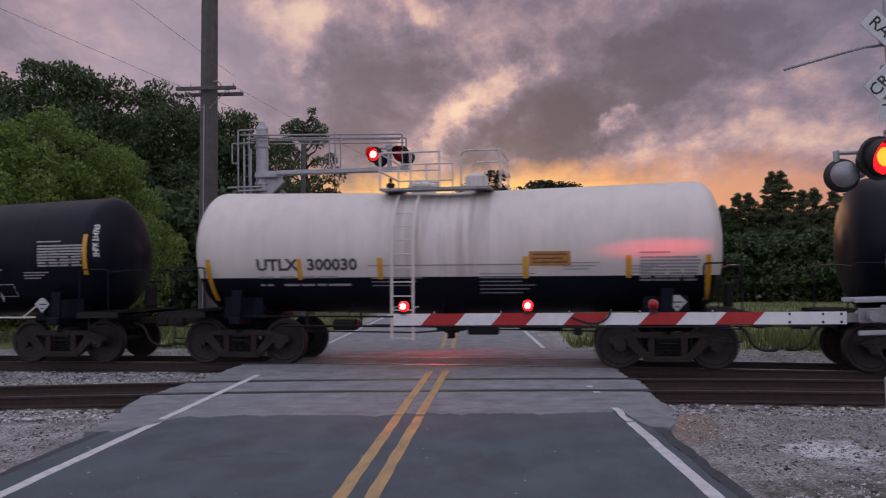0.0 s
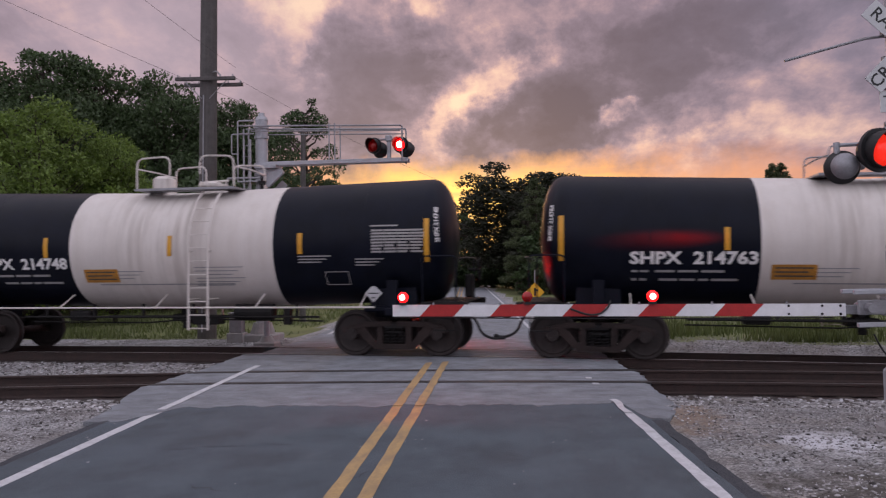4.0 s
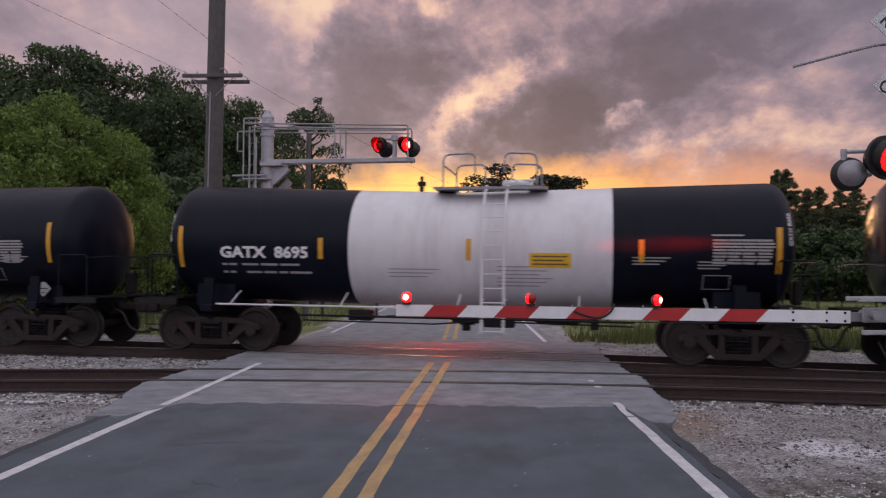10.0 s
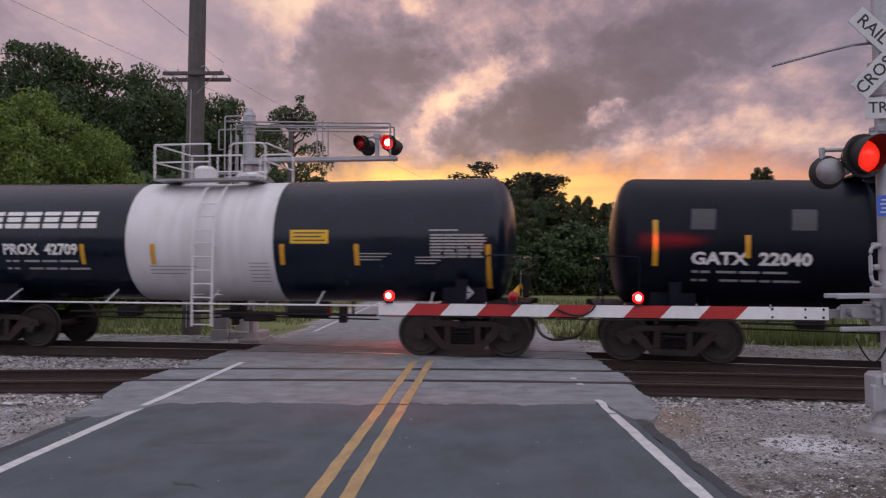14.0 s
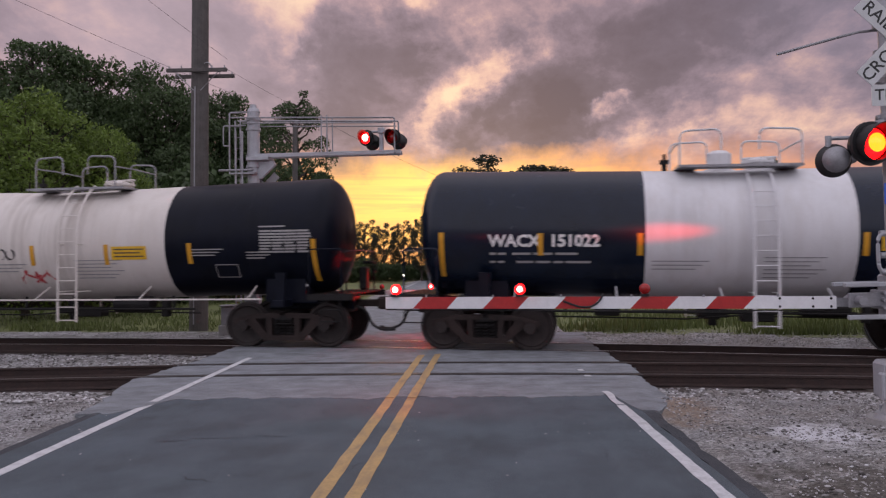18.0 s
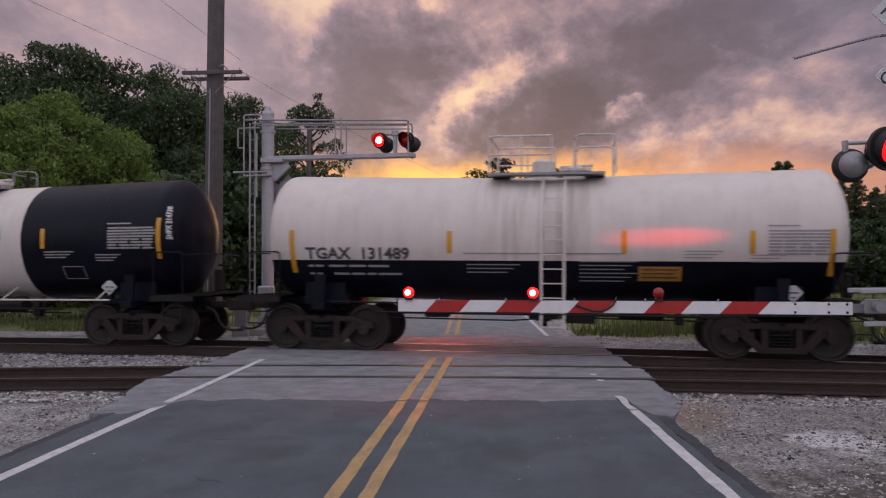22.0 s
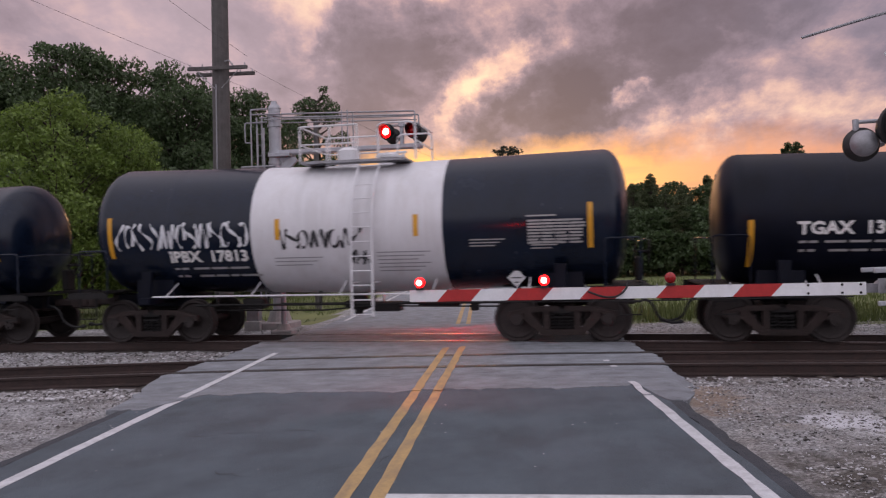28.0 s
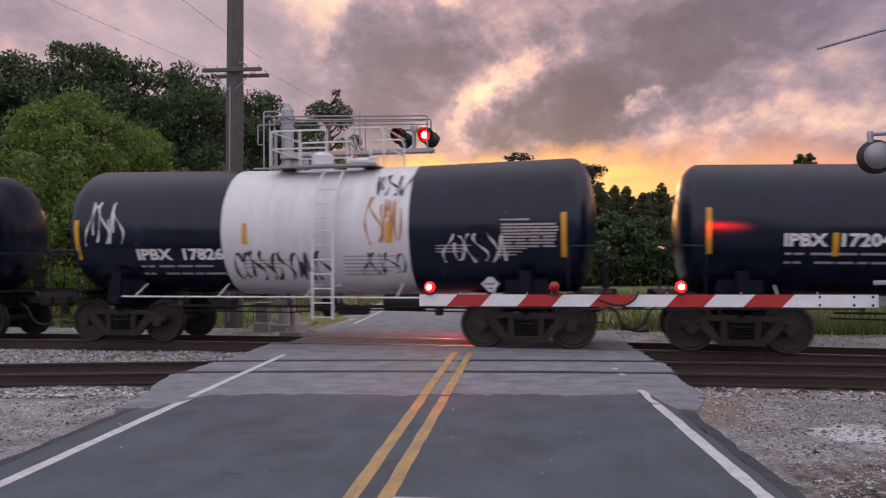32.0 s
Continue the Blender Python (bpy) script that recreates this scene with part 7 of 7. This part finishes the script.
    if c["mark"].startswith("SHPX") or c["mark"].endswith("8695"):
        for s in (-1, 1):
            bm = bmesh.new()
            words_up_head(bm, c["mark"], 0.125, s * (half - 0.24), MID_Z + 0.42, half, s)
            part("end_mark", bm, STENCIL, car)
    put("brake_rigging", shared("brake_rigging", rigging_bm, DARKSTEEL), car)
    if c.get("emblem"):
        bm = bmesh.new()
        for k in range(6):
            x = -half + 0.95 + k * 0.44
            quad_on_tank(bm, x, x + 0.37, 2.58, 2.68, half, 0.008, 2, 1)
            quad_on_tank(bm, x, x + 0.37, 2.86, 2.94, half, 0.008, 2, 1)
            quad_on_tank(bm, x + 0.02, x + 0.35, 2.72, 2.82, half, 0.008, 2, 1)
        part("emblem", bm, STENCIL, car, "large white block emblem")
    # data panel of fine lines, near the far end
    bm = bmesh.new()
    x0, low_z = c.get("panel", (half - 1.7, 1.95))
    quad_on_tank(bm, x0 - 0.02, x0 + 0.55, low_z + 0.54, low_z + 0.57, half, 0.007, 2, 1)
    for k in range(8):
        z = low_z + 0.46 - k * 0.061
        cell = 0.30 if k < 4 else 0.25
        for q in range(4):
            quad_on_tank(bm, x0 + q * 0.268, x0 + q * 0.268 + cell - 0.045 * ((k + q) % 3 == 0), z - 0.019, z + 0.019, half, 0.007, 1, 1)
    tagged(part("data_panel", bm, STENCIL_DIM if style != "split" else STENCIL_GREY, car, "panel of fine stencilled lines"), kind="stuff")
    bm = bmesh.new()
    for a, b, z in ((-3.1, -2.4, 2.05), (-1.9, -1.3, 1.98)):
        for k in range(3):
            quad_on_tank(bm, half + a, half + b - 0.1 * k, z - 0.06 * k - 0.012, z - 0.06 * k + 0.012, half, 0.007, 1, 1)
    if "outline" in c:
        for q in (0, 1):
            quad_on_tank(bm, c["outline"], c["outline"] + 0.5, 1.72 - 0.26 * q, 1.735 - 0.26 * q, half, 0.007, 1, 1)
            quad_on_tank(bm, c["outline"] + 0.485 * q, c["outline"] + 0.015 + 0.485 * q, 1.46, 1.735, half, 0.007, 1, 3)
    tagged(part("stencil_block", bm, STENCIL_DIM, car, "small white stencilled lines"), kind="stuff")
    if style != "black":
        bm = bmesh.new()
        for a, w, z0, rows in ((-1.45, 1.05, 1.78, 3), (0.75, 1.1, 1.85, 6)):
            for k in range(rows):
                z = z0 - k * 0.075
                ww = w * (1 - 0.12 * (k % 3))
                if band:
                    a = max(a, band[0] + 0.12)
                    ww = min(ww, band[1] - 0.12 - a)
                quad_on_tank(bm, a, a + ww, z - 0.010, z + 0.010, half, 0.007, 2, 1)
        tagged(part("stencil_block", bm, STENCIL_GREY, car, "small dark stencilled lines"), kind="stuff")
    if c.get("sign"):
        x, z, mt = c["sign"]
        bm = bmesh.new()
        quad_on_tank(bm, x - 0.4, x + 0.4, z - 0.14, z + 0.14, half, 0.012, 3, 3)
        plaque = part("hazard_plate", bm, mt, car, "yellow plate with unreadable black lines")
        bm = bmesh.new()
        for k in range(3):
            quad_on_tank(bm, x - 0.34, x + 0.34 - 0.08 * (k == 1), z - 0.085 + 0.075 * k, z - 0.06 + 0.075 * k, half, 0.016, 2, 1)
        part("printing", bm, STENCIL_DARK, plaque)
    for x, z in c.get("patches", ()):
        bm = bmesh.new()
        quad_on_tank(bm, x - 0.22, x + 0.22, z - 0.2, z + 0.2, half, 0.008, 2, 3, skew=0.04)
        part("paint_patch", bm, STENCIL_DARK, car, "faded grey paint patch")
    # placard on its bracket
    bm = bmesh.new()
    px, pz = c.get("placard", half - 1.25), 1.28
    y = on_tank(px, pz, half, 0.10).y
    box(bm, (px, y, pz), (0.26, 0.012, 0.26), 0.0, Matrix.Translation((px, y, pz)) @ Matrix.Rotation(radians(45), 4, "Y") @ Matrix.Translation((-px, -y, -pz)))
    pl = part("placard", bm, SIGN_WHITE, car, "white diamond placard")
    bm = bmesh.new()
    box(bm, (px, y - 0.008, pz), (0.22, 0.004, 0.025), 0.0)
    box(bm, (px, y - 0.008, pz - 0.09), (0.08, 0.004, 0.03), 0.0)
    part("printing", bm, STENCIL_DARK, pl)
    bm = bmesh.new()
    box(bm, (px, y + 0.05, pz - 0.12), (0.14, 0.10, 0.30), 0.01)
    box(bm, (px + 0.1, y + 0.10, pz - 0.32), (0.6, 0.25, 0.13), 0.03)
    part("placard_bracket", bm, dark, car)
    for x0, x1, z0, z1, mt, seed in c.get("spray", ()):
        bm = bmesh.new()
        scrawl(bm, x0, x1, z0, z1, half, seed, 0.05 if x1 - x0 < 1.5 else 0.075, max(5, int((x1 - x0) * 5)))
        tagged(part("graffiti", bm, mt, car, "sprayed graffiti strokes"), kind="stuff")
    # a small safety valve on top, and the jacket's seam
    if "valve" in c:
        bm = bmesh.new()
        cyl(bm, (c["valve"], 0, RADIUS + MID_Z - 0.05), (c["valve"], 0, RADIUS + MID_Z + 0.16), 0.05, n=10)
        cyl(bm, (c["valve"], 0, RADIUS + MID_Z + 0.16), (c["valve"], 0, RADIUS + MID_Z + 0.24), 0.095, n=12)
        cyl(bm, (c["valve"], 0, RADIUS + MID_Z + 0.24), (c["valve"], 0, RADIUS + MID_Z + 0.36), 0.035, n=8)
        part("safety_valve", bm, DARKSTEEL, car)
    if "seam" in c:
        bm = bmesh.new()
        quad_on_tank(bm, -1.5, 1.6, c["seam"] - 0.012, c["seam"] + 0.012, half, 0.011, 6, 1)
        part("jacket_seam", bm, STENCIL_GREY, car)
    TRAIN.append((car, c["u"], sets))


for car_spec in CARS:
    tank_car(car_spec)

# the ties, last
tie_data = shared("tie", tie_mesh, TIE)
for (tr, line), (x0, x1), base in zip(tracks, ((-20, 16), (-34, 26)), (0.7175, 0.0)):
    n = int((x1 - x0) / 0.55)
    for i in range(n):
        x = x0 + (x1 - x0) * i / n
        slope = (line(x + 0.1, 0) - line(x - 0.1, 0)) / 0.2
        put("tie", tie_data, tr, pose(x, line(x, base), -0.265 + (rail_level(x) if line is far_track else 0.0), 0, 0, math.degrees(math.atan(slope))))


# ---- what moves ----
PULL = (170.316, 24.535, -20.699, 27.165, -10.419)


def travelled(t):
    """Metres that the train has rolled at t seconds."""
    return sum(k * (t / 32.0) ** (i + 1) for i, k in enumerate(PULL))


def motions():
    a = radians(TRACK_TURN)
    for car, u, sets in TRAIN:
        rows = []
        for i in range(33):
            s = u + travelled(i)
            x = max(-30.0, min(30.0, s * math.cos(a)))
            fore, aft = rail_level(x + 4.7), rail_level(x - 4.7)
            rows.append((float(i), pose(s * math.cos(a), TRACK_Y + s * math.sin(a), (fore + aft) / 2, 0, math.degrees(math.atan2(aft - fore, 9.4)), TRACK_TURN)))
        walk(car, rows)
        for ws, x, s in sets:
            walk(ws, [(i / 10, pose(x, 0, WHEEL, 0, s * math.degrees(travelled(i / 10) / WHEEL), 0)) for i in range(321)])
    # the flashers change over every 0.7437 s
    for ob, m, lit_first in SPIN:
        state = 0.0 if lit_first else 180.0
        rows = [(0.0, m @ pose(0, 0, 0, 0, 0, state))]
        t = 6.30 - 8 * 0.7437
        while t < 32.0:
            for k in range(4):
                rows.append((t - 0.05 + k / 30, m @ pose(0, 0, 0, 0, 0, state + 60 * k)))
            state += 180.0
            t += 0.7437
        rows.append((32.0, m @ pose(0, 0, 0, 0, 0, state)))
        walk(ob, [r for i, r in enumerate(rows) if i == 0 or frame(r[0]) > frame(rows[i - 1][0])])


motions()
